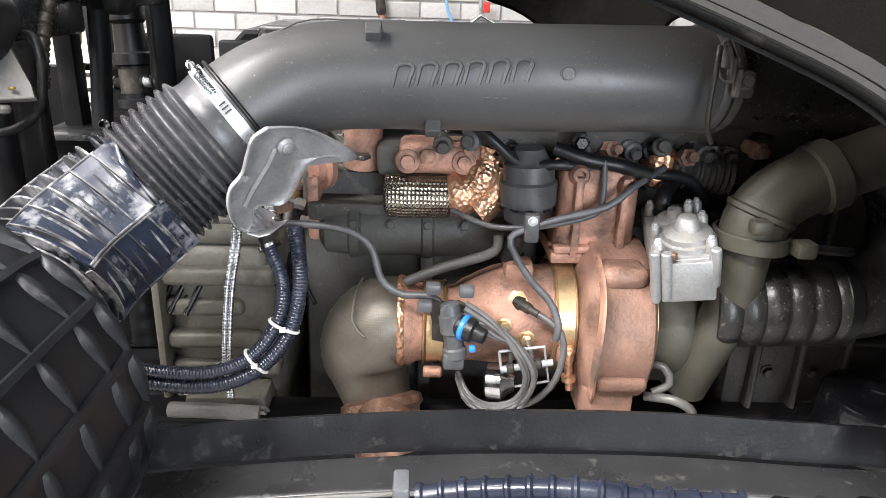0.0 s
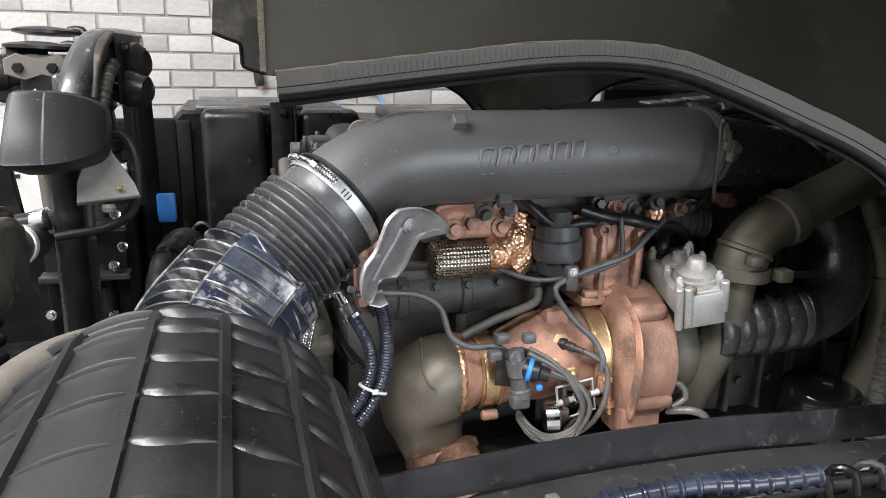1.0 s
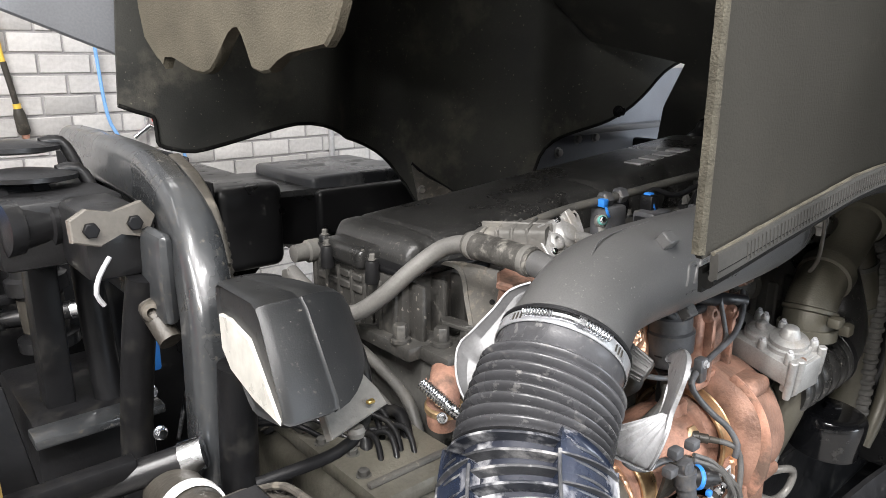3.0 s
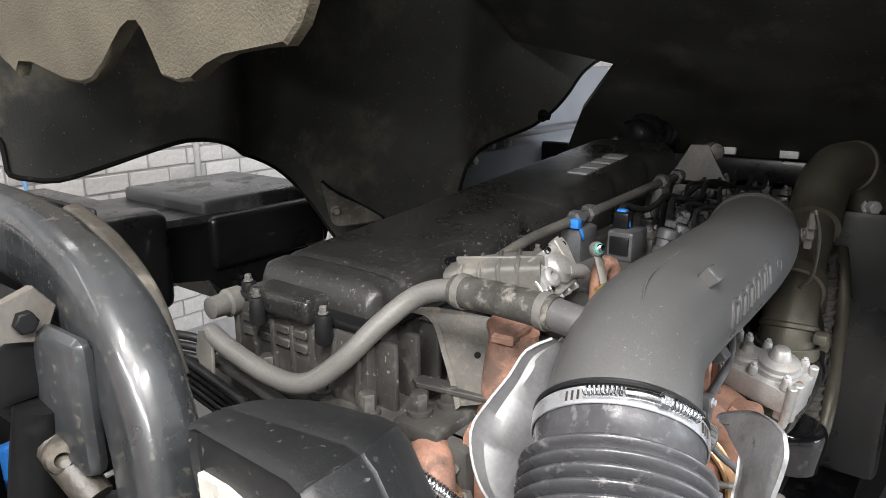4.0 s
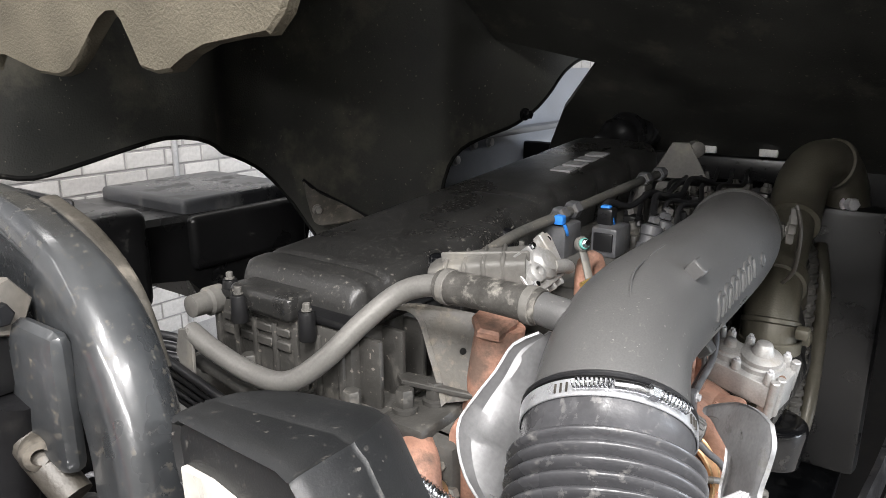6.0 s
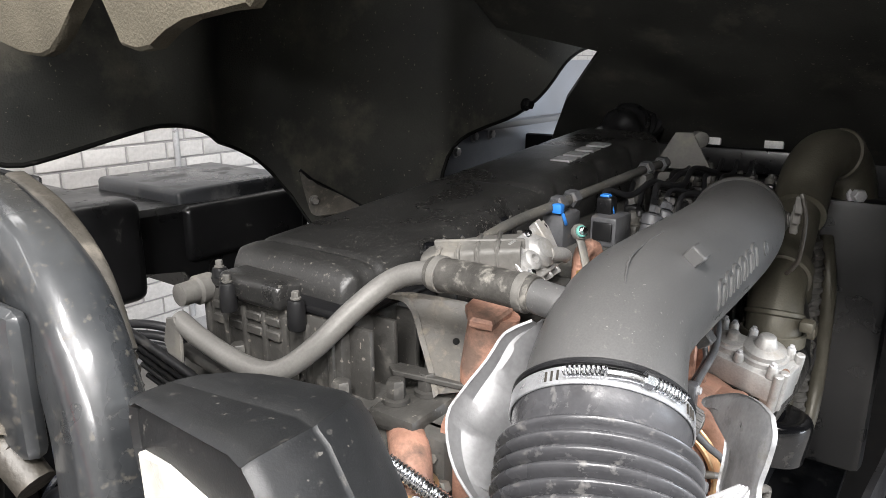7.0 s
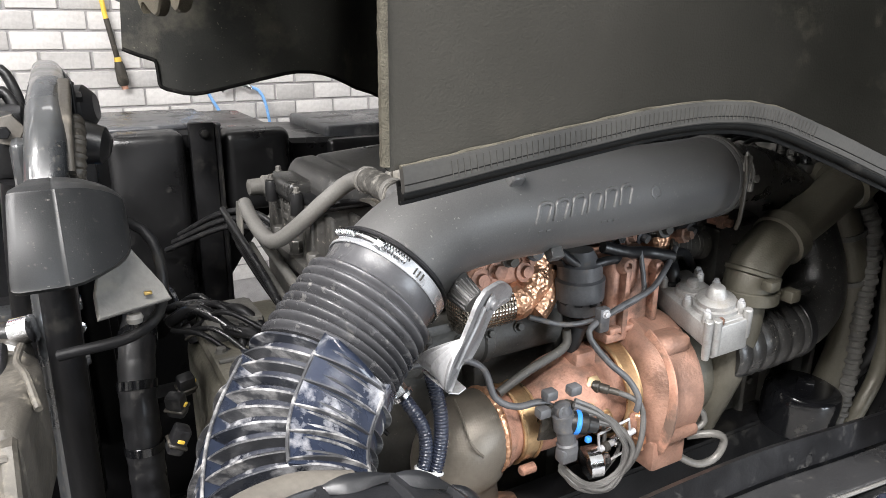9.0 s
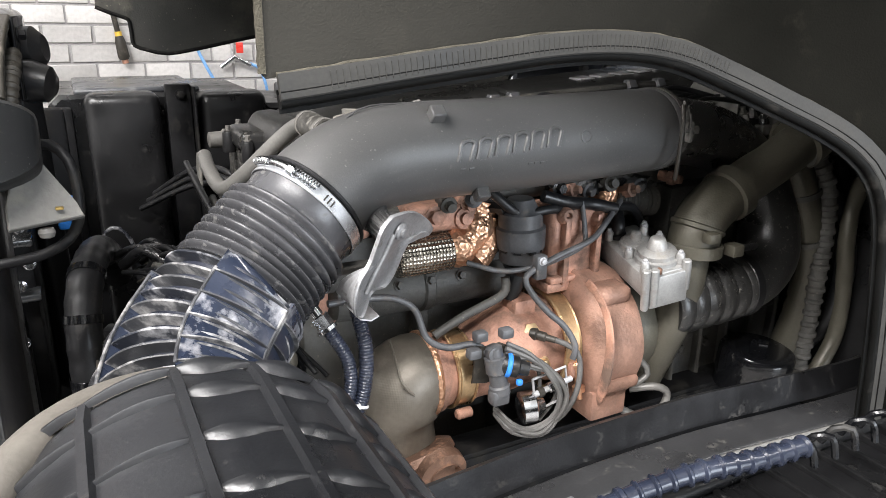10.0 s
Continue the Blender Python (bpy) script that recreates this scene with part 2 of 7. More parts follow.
M_PANELBLUE = mat("blue_grey_panel_paint", (0.22, 0.235, 0.27), 0.4, var=0.2, scale=5, fine=200, bump=0.1, coat=0.2)
# paler and bluer than the tank: the wall's reflection painted in, plus scuffs
M_TANKTOP = mat("scuffed_sheen_tank_top", (0.045, 0.047, 0.052), 0.3, var=0.4, scale=5, fine=240, bump=0.12, dust=(0.13, 0.13, 0.13), amount=0.3, dust_scale=12)
M_EDGE = mat("matt_black_edge_rubber", (0.0045, 0.0045, 0.0042), 0.6, spec=0.12, var=0.3, scale=9, fine=200, bump=0.25, dust=(0.03, 0.028, 0.025), amount=0.15, dust_scale=20)
M_BELLOWS = mat("glossy_bellows_rubber", (0.045, 0.045, 0.048), 0.24, var=0.35, scale=9, fine=200, bump=0.12, dust=(0.16, 0.155, 0.148), amount=0.12, dust_scale=50)
M_PANEL = mat("blue_black_sleeve_rubber", (0.016, 0.021, 0.036), 0.26, var=0.35, scale=14, fine=220, bump=0.1, dust=(0.36, 0.36, 0.38), amount=0.3, dust_scale=17)
M_FIN = mat("chalky_fin_edge", (0.05, 0.051, 0.055), 0.45, var=0.6, scale=18, fine=240, bump=0.2, dust=(0.4, 0.39, 0.38), amount=0.4, dust_scale=18)
M_GLOSS = mat("glossy_black_plastic", (0.005, 0.0052, 0.006), 0.16, var=0.2, scale=8, fine=200, bump=0.05, dust=(0.04, 0.038, 0.035), amount=0.08)
M_SENSOR = mat("grey_sensor_plastic", (0.07, 0.071, 0.075), 0.42, var=0.3, scale=30, fine=260, bump=0.12, dust=(0.12, 0.105, 0.09), amount=0.2, dust_scale=40)
# black plastic; the blue in its base is reflected daylight put into the colour
M_CONDUIT = mat("black_conduit_blue_sheen", (0.018, 0.022, 0.036), 0.24, var=0.3, scale=14, fine=220, bump=0.06, dust=(0.05, 0.05, 0.055), amount=0.1, dust_scale=30)
M_FRAY = mat("frayed_beige_felt", (0.06, 0.055, 0.043), 0.95, spec=0.1, var=0.4, scale=30, fine=400, bump=0.9)
M_BAND = mat("scuffed_band_plastic", (0.025, 0.025, 0.026), 0.3, var=0.25, scale=7, fine=240, bump=0.08, dust=(0.07, 0.067, 0.06), amount=0.1, dust_scale=40)
M_BRACKET = mat("dusty_brown_bracket", (0.055, 0.05, 0.042), 0.55, 0.15, var=0.4, scale=22, fine=160, bump=0.35, dust=(0.14, 0.125, 0.1), amount=0.28, dust_scale=60)
M_CABLE = mat("dusty_grey_cable", (0.09, 0.087, 0.083), 0.5, var=0.3, scale=30, fine=300, bump=0.1)

for m, scale, cut, colour in ((M_PIPE, 260, 0.86, (0.17, 0.165, 0.155)), (M_COVER, 210, 0.855, (0.16, 0.15, 0.13)), (M_LINER, 130, 0.845, (0.11, 0.1, 0.08)), (M_LAMP, 240, 0.875, (0.09, 0.085, 0.078)), (M_HEAD, 120, 0.81, (0.17, 0.155, 0.135)), (M_DARKCAST, 120, 0.82, (0.12, 0.11, 0.09))):
    specks(m, scale, cut, colour)

# ---- builders ----


def finish(bm, name, material):
    bmesh.ops.recalc_face_normals(bm, faces=bm.faces)
    me = bpy.data.meshes.new(name)
    bm.to_mesh(me)
    bm.free()
    me.polygons.foreach_set("use_smooth", [True] * len(me.polygons))
    me.set_sharp_from_angle(angle=radians(38))
    me.materials.append(material)
    return me


def thing(name, loc, label, category, group="", kind=""):
    ob = new(name)
    ob.location = loc
    ob.empty_display_size = 0.02
    return tagged(ob, label, category, group, kind)


def part(name, bm, material, parent, label=""):
    ob = new(name, finish(bm, name, material))
    ob.parent = parent
    if parent.parent is None:
        ob.matrix_parent_inverse = Matrix.Translation(-Vector(parent.location))
    if label:
        ob["label"] = label
    return ob


def solo(name, bm, material, label, category, group="", kind=""):
    """A thing of one mesh, with its origin at the middle of its foot."""
    co = [v.co for v in bm.verts]
    lo = Vector([min(c[k] for c in co) for k in range(3)])
    hi = Vector([max(c[k] for c in co) for k in range(3)])
    base = Vector(((lo.x + hi.x) / 2, (lo.y + hi.y) / 2, lo.z))
    for v in bm.verts:
        v.co -= base
    ob = new(name, finish(bm, name, material))
    ob.location = base
    return tagged(ob, label, category, group, kind)


def spline(ctrl, step=0.012):
    """A smooth line through the given points."""
    p = [Vector(c) for c in ctrl]
    p = [p[0] * 2 - p[1]] + p + [p[-1] * 2 - p[-2]]
    out = []
    for i in range(1, len(p) - 2):
        a, b, c, d = p[i - 1 : i + 3]
        n = max(2, int((c - b).length / step))
        for k in range(n):
            t = k / n
            out.append(0.5 * (2 * b + (c - a) * t + (2 * a - 5 * b + 4 * c - d) * t * t + (3 * b - a - 3 * c + d) * t ** 3))
    out.append(p[-2])
    return out


def frames(pts):
    """Along a line: the place, two directions across it, and the length so far."""
    res, run, n1 = [], 0.0, None
    for i, q in enumerate(pts):
        d = (pts[min(i + 1, len(pts) - 1)] - pts[max(i - 1, 0)]).normalized()
        if n1 is None:
            n1 = d.cross(Vector((0, 0, 1)))
            if n1.length < 0.05:
                n1 = d.cross(Vector((1, 0, 0)))
        n1 = (n1 - d * n1.dot(d)).normalized()
        if i:
            run += (q - pts[i - 1]).length
        res.append((q, n1, d.cross(n1), run))
    return res


def loft(bm, rings, closed=False, caps=True):
    rows = [[bm.verts.new(c) for c in ring] for ring in rings]
    k = len(rows[0])
    for a, b in zip(rows, rows[1:] + (rows[:1] if closed else [])):
        for i in range(k):
            bm.faces.new((a[i], a[(i + 1) % k], b[(i + 1) % k], b[i]))
    if caps and not closed:
        bm.faces.new(rows[0][::-1])
        bm.faces.new(rows[-1])
    return bm


def tube(ctrl, r, seg=14, step=0.012, rfun=None, bm=None, smooth=True, caps=True, flat=1.0):
    """A round bar or hose along a line; rfun(length so far) gives its radius; flat squeezes it across."""
    bm = bm or bmesh.new()
    pts = spline(ctrl, step) if smooth else [Vector(c) for c in ctrl]
    rings = []
    for q, a, b, s in frames(pts):
        rad = rfun(s) if rfun else r
        rings.append([q + a * (rad * math.cos(t)) + b * (rad * flat * math.sin(t)) for t in (2 * math.pi * k / seg for k in range(seg))])
    return loft(bm, rings, caps=caps)


def sweep(ctrl, outline, step=0.015, bm=None):
    """Sweeps an outline (across, across) along a line."""
    bm = bm or bmesh.new()
    rings = [[q + a * u + b * v for u, v in outline] for q, a, b, _ in frames(spline(ctrl, step))]
    return loft(bm, rings)


def rounded(w, h, r, n=4):
    out = []
    for cx, cy, a0 in ((w / 2 - r, h / 2 - r, 0), (-w / 2 + r, h / 2 - r, 90), (-w / 2 + r, -h / 2 + r, 180), (w / 2 - r, -h / 2 + r, 270)):
        out += [(cx + r * math.cos(radians(a0 + 90 * k / n)), cy + r * math.sin(radians(a0 + 90 * k / n))) for k in range(n + 1)]
    return out


def lathe(p0, axis, profile, seg=32, bm=None):
    """Turns a profile of (distance along the axis, radius) about the axis through p0."""
    bm = bm or bmesh.new()
    p0, d = Vector(p0), Vector(axis).normalized()
    a = d.cross(Vector((0, 0, 1)))
    if a.length < 0.05:
        a = d.cross(Vector((1, 0, 0)))
    a.normalize()
    b = d.cross(a)
    rings = [[p0 + d * s + (a * math.cos(t) + b * math.sin(t)) * r for t in (2 * math.pi * k / seg for k in range(seg))] for s, r in profile]
    return loft(bm, rings)


def box(lo, hi, bevel=0.004, seg=2, bm=None, m=None):
    """A block between two corners, with rounded edges."""
    b = bmesh.new()
    lo, hi = Vector(lo), Vector(hi)
    bmesh.ops.create_cube(b, size=1.0)
    for v in b.verts:
        v.co = Vector([lo[k] + (v.co[k] + 0.5) * (hi[k] - lo[k]) for k in range(3)])
    if bevel:
        bmesh.ops.bevel(b, geom=b.edges[:], offset=bevel, segments=seg, profile=0.5, affect="EDGES", clamp_overlap=True)
    if m:
        bmesh.ops.transform(b, matrix=m, verts=b.verts)
    if bm is None:
        return b
    join(bm, b)
    return bm


def join(bm, other):
    vs = {v: bm.verts.new(v.co) for v in other.verts}
    for f in other.faces:
        bm.faces.new([vs[v] for v in f.verts])
    other.free()
    return bm


def plate(outline, thick, m, bevel=0.0015, bm=None):
    """A flat sheet: an outline in its own plane, with thickness, laid in the world by m."""
    b = bmesh.new()
    lo = [b.verts.new((x, y, 0)) for x, y in outline]
    hi = [b.verts.new((x, y, thick)) for x, y in outline]
    b.faces.new(lo[::-1]), b.faces.new(hi)
    for i in range(len(lo)):
        j = (i + 1) % len(lo)
        b.faces.new((lo[i], lo[j], hi[j], hi[i]))
    if bevel:
        rim = [e for e in b.edges if abs(e.verts[0].co.z - e.verts[1].co.z) < 1e-6]
        bmesh.ops.bevel(b, geom=rim, offset=bevel, segments=1, affect="EDGES")
    bmesh.ops.triangulate(b, faces=[f for f in b.faces if len(f.verts) > 4])
    bmesh.ops.transform(b, matrix=m, verts=b.verts)
    return join(bm, b) if bm else b


def basis(origin, u, v):
    """A pose whose x runs along u and whose y lies towards v."""
    u = Vector(u).normalized()
    w = u.cross(Vector(v)).normalized()
    vv = w.cross(u)
    m = Matrix((u, vv, w)).transposed().to_4x4()
    m.translation = Vector(origin)
    return m


def hexbolt(p, axis, r=0.009, h=0.008, bm=None):
    """A flanged hexagon bolt head."""
    bm = lathe(p, axis, [(0, r * 1.35), (h * 0.25, r * 1.35), (h * 0.3, r)], 18, bm)
    return lathe(Vector(p) + Vector(axis).normalized() * h * 0.28, axis, [(0, r), (h * 0.9, r), (h, r * 0.85)], 6, bm)


def ring(p, axis, r, width, thick=0.002, seg=48):
    """A flat band round an axis, with its middle at p."""
    d = Vector(axis).normalized()
    bm = bmesh.new()
    a = d.cross(Vector((0, 0, 1))).normalized()
    b = d.cross(a)
    h, e = width / 2, thick * 0.4
    prof = [(-h, r), (-h, r + thick - e), (-h + e, r + thick), (h - e, r + thick), (h, r + thick - e), (h, r)]
    rows = []
    for k in range(seg):
        t = 2 * math.pi * k / seg
        w = a * math.cos(t) + b * math.sin(t)
        rows.append([Vector(p) + d * s + w * q for s, q in prof])
    return loft(bm, rows, closed=True)

# ---- the workshop ----
tagged(solo("floor", box((-7, -7, -0.1), (10, 4.45, 0), 0), M_CONCRETE, "grey concrete workshop floor", "floor"), kind="structure")
tagged(solo("ceiling", box((-7, -7, 4.8), (10, 4.45, 4.9), 0), M_PAINT, "white painted workshop ceiling", "ceiling"), kind="structure")
tagged(solo("wall_south", box((-7, -7.1, 0), (10, -7, 4.8), 0), M_PAINT, "plain white painted workshop wall", "wall"), kind="structure")
tagged(solo("wall_west", box((-7.1, -7, 0), (-7, 4.45, 4.8), 0), M_PAINT, "plain white painted workshop wall", "wall"), kind="structure")
tagged(solo("wall_east", box((10, -7, 0), (10.1, 4.45, 4.8), 0), M_PAINT, "plain white painted workshop wall", "wall"), kind="structure")
wall_north = tagged(solo("wall_north", box((-7, 4.45, 0), (10, 4.7, 4.8), 0), M_MORTAR, "white painted brick wall with grey mortar joints", "wall"), kind="structure")

# ---- the tilted cab: linings that hang over the engine ----
cab = thing("tilted_cab", (0.4, 1.5, 1.2), "tilted truck cab underside with black sound lining and foam", "truck cab")


def hanging_sheet(edge, top, thick, shift=(0, 0)):
    """A hanging lining over a lower edge of (x, y, z); the top is level, moved by shift."""
    bm = bmesh.new()
    n = len(edge)
    rows = []
    for i, (x, y, z) in enumerate(edge):
        a, b = edge[max(i - 1, 0)], edge[min(i + 1, n - 1)]
        nx, ny = -(b[1] - a[1]), b[0] - a[0]
        s = thick / max(1e-6, math.hypot(nx, ny))
        nx, ny = nx * s, ny * s
        cols = []
        for k in range(7):
            f = k / 6
            zz = z + (top - z) * f
            wob = 0.006 * noise.noise(Vector((x * 5, y * 5, zz * 5))) if 0 < k < 6 else 0
            cols.append(Vector((x + shift[0] * f + nx * 0, y + shift[1] * f + wob, zz)))
        rows.append(cols + [c + Vector((nx, ny, 0)) for c in reversed(cols)])
    return loft(bm, rows)


far_edge = [(-0.476, 2.15, 1.648), (-0.44, 2.15, 1.633), (-0.408, 2.15, 1.622), (-0.399, 2.15, 1.612), (-0.397, 2.15, 1.575), (-0.393, 2.15, 1.553), (-0.36, 2.15, 1.541), (-0.31, 2.15, 1.532), (-0.22, 2.15, 1.547), (-0.13, 2.15, 1.566), (-0.03, 2.15, 1.583), (0.05, 2.15, 1.575),
            (0.12, 2.18, 1.55), (0.19, 2.25, 1.523), (0.255, 2.29, 1.504), (0.322, 2.29, 1.47), (0.365, 2.27, 1.425), (0.39, 2.22, 1.36), (0.4, 2.15, 1.28), (0.42, 2.06, 1.2), (0.48, 1.95, 1.2), (0.545, 1.86, 1.3), (0.57, 1.84, 1.44), (0.6, 1.83, 1.5), (0.66, 1.82, 1.53),
            (0.74, 1.81, 1.547), (0.83, 1.78, 1.572), (0.92, 1.76, 1.615), (0.99, 1.75, 1.665), (1.06, 1.75, 1.712), (1.18, 1.75, 1.752), (1.34, 1.75, 1.765)]
part("tunnel_lining", hanging_sheet(far_edge, 2.3, 0.008, (0.05, 0)), M_LINER, cab, "black moulded sound lining with a wavy lower edge")
part("lower_roll", tube(far_edge, 0.005, 8, 0.03), M_EDGE, cab)
bm = box((-0.4, 0.62, 2.3), (1.6, 2.2, 2.36), 0.01)
part("lining_roof", bm, M_LINER, cab)
# sloping panel under the cab floor, ahead of the engine
bm = plate([(-0.2, -0.7), (1.1, -0.7), (1.1, 0.46), (0.72, 0.46), (0.6, 0.21), (0.325, 0.42), (-0.16, 0.71), (-0.2, 0.73)], 0.02, basis((1.38, 1.34, 1.452), (-1, 0, 0.59), (0, 1, 0)))
part("front_lining", bm, M_LINER, cab)
for bx, by in ((0.97, 1.3), (0.83, 1.2), (0.8, 1.42), (1.15, 1.36), (1.18, 1.1)):
    part("lining_bolt", hexbolt((bx, by, 1.452 + (1.38 - bx) * 0.59 - 0.001), (-0.5, 0, -0.86), 0.007, 0.006), M_STEEL, cab, "small bright lining bolt")
part("lining_bolt", hexbolt((0.845, 1.76, 1.6), (-0.3, -0.95, 0), 0.013, 0.02), M_BLACK, cab)
foam_line = [(2.03, 1.85), (2.01, 1.79), (1.95, 1.75), (1.93, 1.752), (1.915, 1.73), (1.905, 1.757), (1.86, 1.756), (1.81, 1.74), (1.77, 1.727), (1.72, 1.723), (1.69, 1.729), (1.66, 1.747), (1.635, 1.772), (1.61, 1.795), (1.59, 1.803), (1.57, 1.803), (1.556, 1.79),
             (1.545, 1.765), (1.532, 1.735), (1.5, 1.728), (1.47, 1.731), (1.445, 1.752), (1.41, 1.763), (1.31, 1.766), (1.288, 1.785), (1.268, 1.82), (1.25, 2.3), (2.06, 2.3)]
part("foam_panel", plate([(-y, z) for y, z in foam_line], 0.022, basis((-0.43, 0, 0), (0, -1, 0), (0, 0, 1)), 0.004), M_FOAM, cab, "beige foam insulation with a notched lower edge")
# rear wall of the cab, beyond the lining
part("rear_wall", plate([(-0.445, 1.752), (-1.25, 2.08), (-1.25, 2.6), (-0.445, 2.6)], 0.02, basis((0, 2.21, 0), (1, 0, 0), (0, 0, 1)), 0.004), M_CABGREY, cab, "grey painted rear wall of the cab")

FLAP_Y = 0.77
flap_line = [(-0.386, 0.77, 1.579), (-0.35, 0.77, 1.583), (-0.25, 0.77, 1.596), (-0.15, 0.77, 1.608), (-0.05, 0.77, 1.619), (0.05, 0.77, 1.622), (0.15, 0.768, 1.611), (0.25, 0.757, 1.579), (0.35, 0.737, 1.539),
             (0.42, 0.715, 1.507), (0.475, 0.695, 1.472), (0.515, 0.678, 1.428), (0.548, 0.67, 1.36), (0.575, 0.668, 1.25), (0.6, 0.668, 1.12), (0.62, 0.668, 0.98)]
line = spline(flap_line, 0.03)
flap_edge = [(-0.4, FLAP_Y, 1.582), (-0.395, FLAP_Y, 1.577)] + [(q.x, q.y, q.z) for q in line[1:]] + [(0.8, 0.67, 0.95), (1.3, 0.68, 0.95)]
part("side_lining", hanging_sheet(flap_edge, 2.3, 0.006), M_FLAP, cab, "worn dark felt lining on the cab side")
rows = []
for k in range(121):
    z = 1.582 + 0.7 * k / 120
    w = 0.0035 + 0.004 * abs(noise.noise(Vector((0, 0, z * 90)))) + 0.003 * abs(noise.noise(Vector((3, 0, z * 400))))
    rows.append([Vector((-0.4 - w * 0.6, FLAP_Y, z)), Vector((-0.399, FLAP_Y - 0.0025, z)), Vector((-0.396, FLAP_Y - 0.0025, z)), Vector((-0.396, FLAP_Y + 0.0085, z)), Vector((-0.4 - w * 0.4, FLAP_Y + 0.008, z))])
part("frayed_edge", loft(bmesh.new(), rows), M_FRAY, cab, "frayed beige felt edge")


def below_flap(dy, drop):
    """A line along the flap's lower edge, moved out by dy and down, across the edge, by drop."""
    out = []
    for i, (x, y, z) in enumerate(flap_line):
        a, b = Vector(flap_line[max(i - 1, 0)]), Vector(flap_line[min(i + 1, len(flap_line) - 1)])
        d = (b - a).normalized()
        out.append(Vector((x, y + dy, z)) + Vector((d.z, 0, -d.x)) * drop)
    return out


part("seal_flange", sweep(below_flap(-0.006, 0.009), [(0.004, -0.0125), (0.0045, 0.0), (0.004, 0.0125), (-0.004, 0.0125), (-0.004, -0.0125)], 0.02), M_SEALBAND, cab, "dusty grey ribbed seal flange")
bm = bmesh.new()
fl = frames(spline(below_flap(-0.0108, 0.009), 0.0068))
for q, a, b, run in fl:
    if 0.05 < run < 0.62:
        tube([q + b * 0.009, q - b * 0.0085], 0.0006, 5, smooth=False, bm=bm)
part("flange_ribs", bm, M_SEALBAND, cab)
part("flange_bead", tube(below_flap(-0.0095, 0.0145), 0.0012, 6, 0.02), M_EDGE, cab)
bm = tube(below_flap(-0.005, -0.003), 0.0022, 7, 0.004)
for v in bm.verts:
    v.co += Vector((0, 0, 0.0014)) * noise.noise(v.co * 45)
part("felt_trim", bm, M_FRAY, cab, "frayed beige trim above the flange")
part("seal_bead", tube(below_flap(-0.004, 0.0215), 0.0032, 10, 0.02), M_SEALBAND, cab, "narrow grey bead below the flange")
part("edge_seal", tube(below_flap(0.001, 0.0255), 0.0075, 14, 0.02), M_EDGE, cab, "black rubber edge seal")
part("seal_lip", sweep(below_flap(0.007, 0.026), [(0.002, -0.012), (0.002, 0.012), (-0.002, 0.012), (-0.002, -0.012)], 0.02), M_EDGE, cab)

# ---- engine: block, head, rocker cover ----
block = thing("engine_block", (0.4, 1.5, 0.62), "dark cast iron diesel engine block with bosses", "engine")
part("crankcase", box((-0.24, 1.24, 0.62), (1.1, 1.82, 1.245), 0.02), M_DARKCAST, block)
for i in range(6):
    bx = -0.1 + i * 0.19
    bm = lathe((bx, 1.25, 1.12), (0, -1, 0), [(0, 0.05), (0.025, 0.046), (0.03, 0.03), (0.032, 0.03), (0.026, 0.024)], 28)
    part("core_plug", bm, M_DARKCAST, block)
    part("rib", box((bx + 0.08, 1.2, 0.7), (bx + 0.105, 1.25, 1.235), 0.006), M_DARKCAST, block)
part("side_rail", box((-0.22, 1.18, 1.165), (1.05, 1.25, 1.2), 0.008), M_DARKCAST, block)

head = thing("cylinder_head", (0.4, 1.55, 1.245), "grimy grey cylinder head with upright cast ribs", "engine part")
part("casting", box((-0.252, 1.408, 1.247), (1.05, 1.72, 1.372), 0.012), M_HEAD, head)
part("flange", box((-0.275, 1.36, 1.235), (1.06, 1.74, 1.262), 0.006), M_HEAD, head)
part("flange_step", box((-0.25, 1.285, 1.235), (0.3, 1.362, 1.2615), 0.006), M_HEAD, head)
for i in range(24):
    part("cast_rib", box((-0.235 + i * 0.05, 1.37, 1.258), (-0.224 + i * 0.05, 1.412, 1.364), 0.004), M_HEAD, head)
for i in range(7):
    part("cast_rib", box((-0.2575, 1.42 + i * 0.046, 1.262), (-0.248, 1.432 + i * 0.046, 1.358), 0.004), M_HEAD, head)
for k, (z0, z1) in enumerate(((1.315, 1.33), (1.338, 1.352))):
    for i in range(4):
        part("cast_pad", box((-0.2565, 1.53 + i * 0.04, z0), (-0.25, 1.566 + i * 0.04, z1), 0.002, 1), M_HEAD, head)
for bx, by in ((-0.215, 1.342), (-0.17, 1.322), (-0.13, 1.302), (-0.262, 1.4), (-0.12, 1.348), (0.02, 1.348), (0.16, 1.348), (0.3, 1.348), (-0.262, 1.5), (-0.262, 1.62)):
    part("head_bolt", hexbolt((bx, by, 1.262), (0, 0, 1), 0.014, 0.026), M_HEAD, head)
part("lifting_strap", plate([(0, 0), (0.17, 0), (0.18, 0.015), (0.17, 0.03), (0, 0.03), (-0.012, 0.015)], 0.008, basis((-0.2, 1.36, 1.29), (0.35, -0.9, -0.1), (0.9, 0.35, 0))), M_HEAD, head)
part("end_pipe", tube([(-0.29, 1.72, 1.27), (-0.29, 1.6, 1.25), (-0.275, 1.45, 1.2), (-0.275, 1.36, 1.16), (-0.29, 1.3, 1.08), (-0.3, 1.26, 0.98)], 0.011), M_DARKCAST, head)
part("end_pipe", tube([(-0.3, 1.72, 1.23), (-0.3, 1.58, 1.2), (-0.29, 1.4, 1.14), (-0.29, 1.3, 1.06), (-0.3, 1.25, 0.96)], 0.008), M_DARKCAST, head)

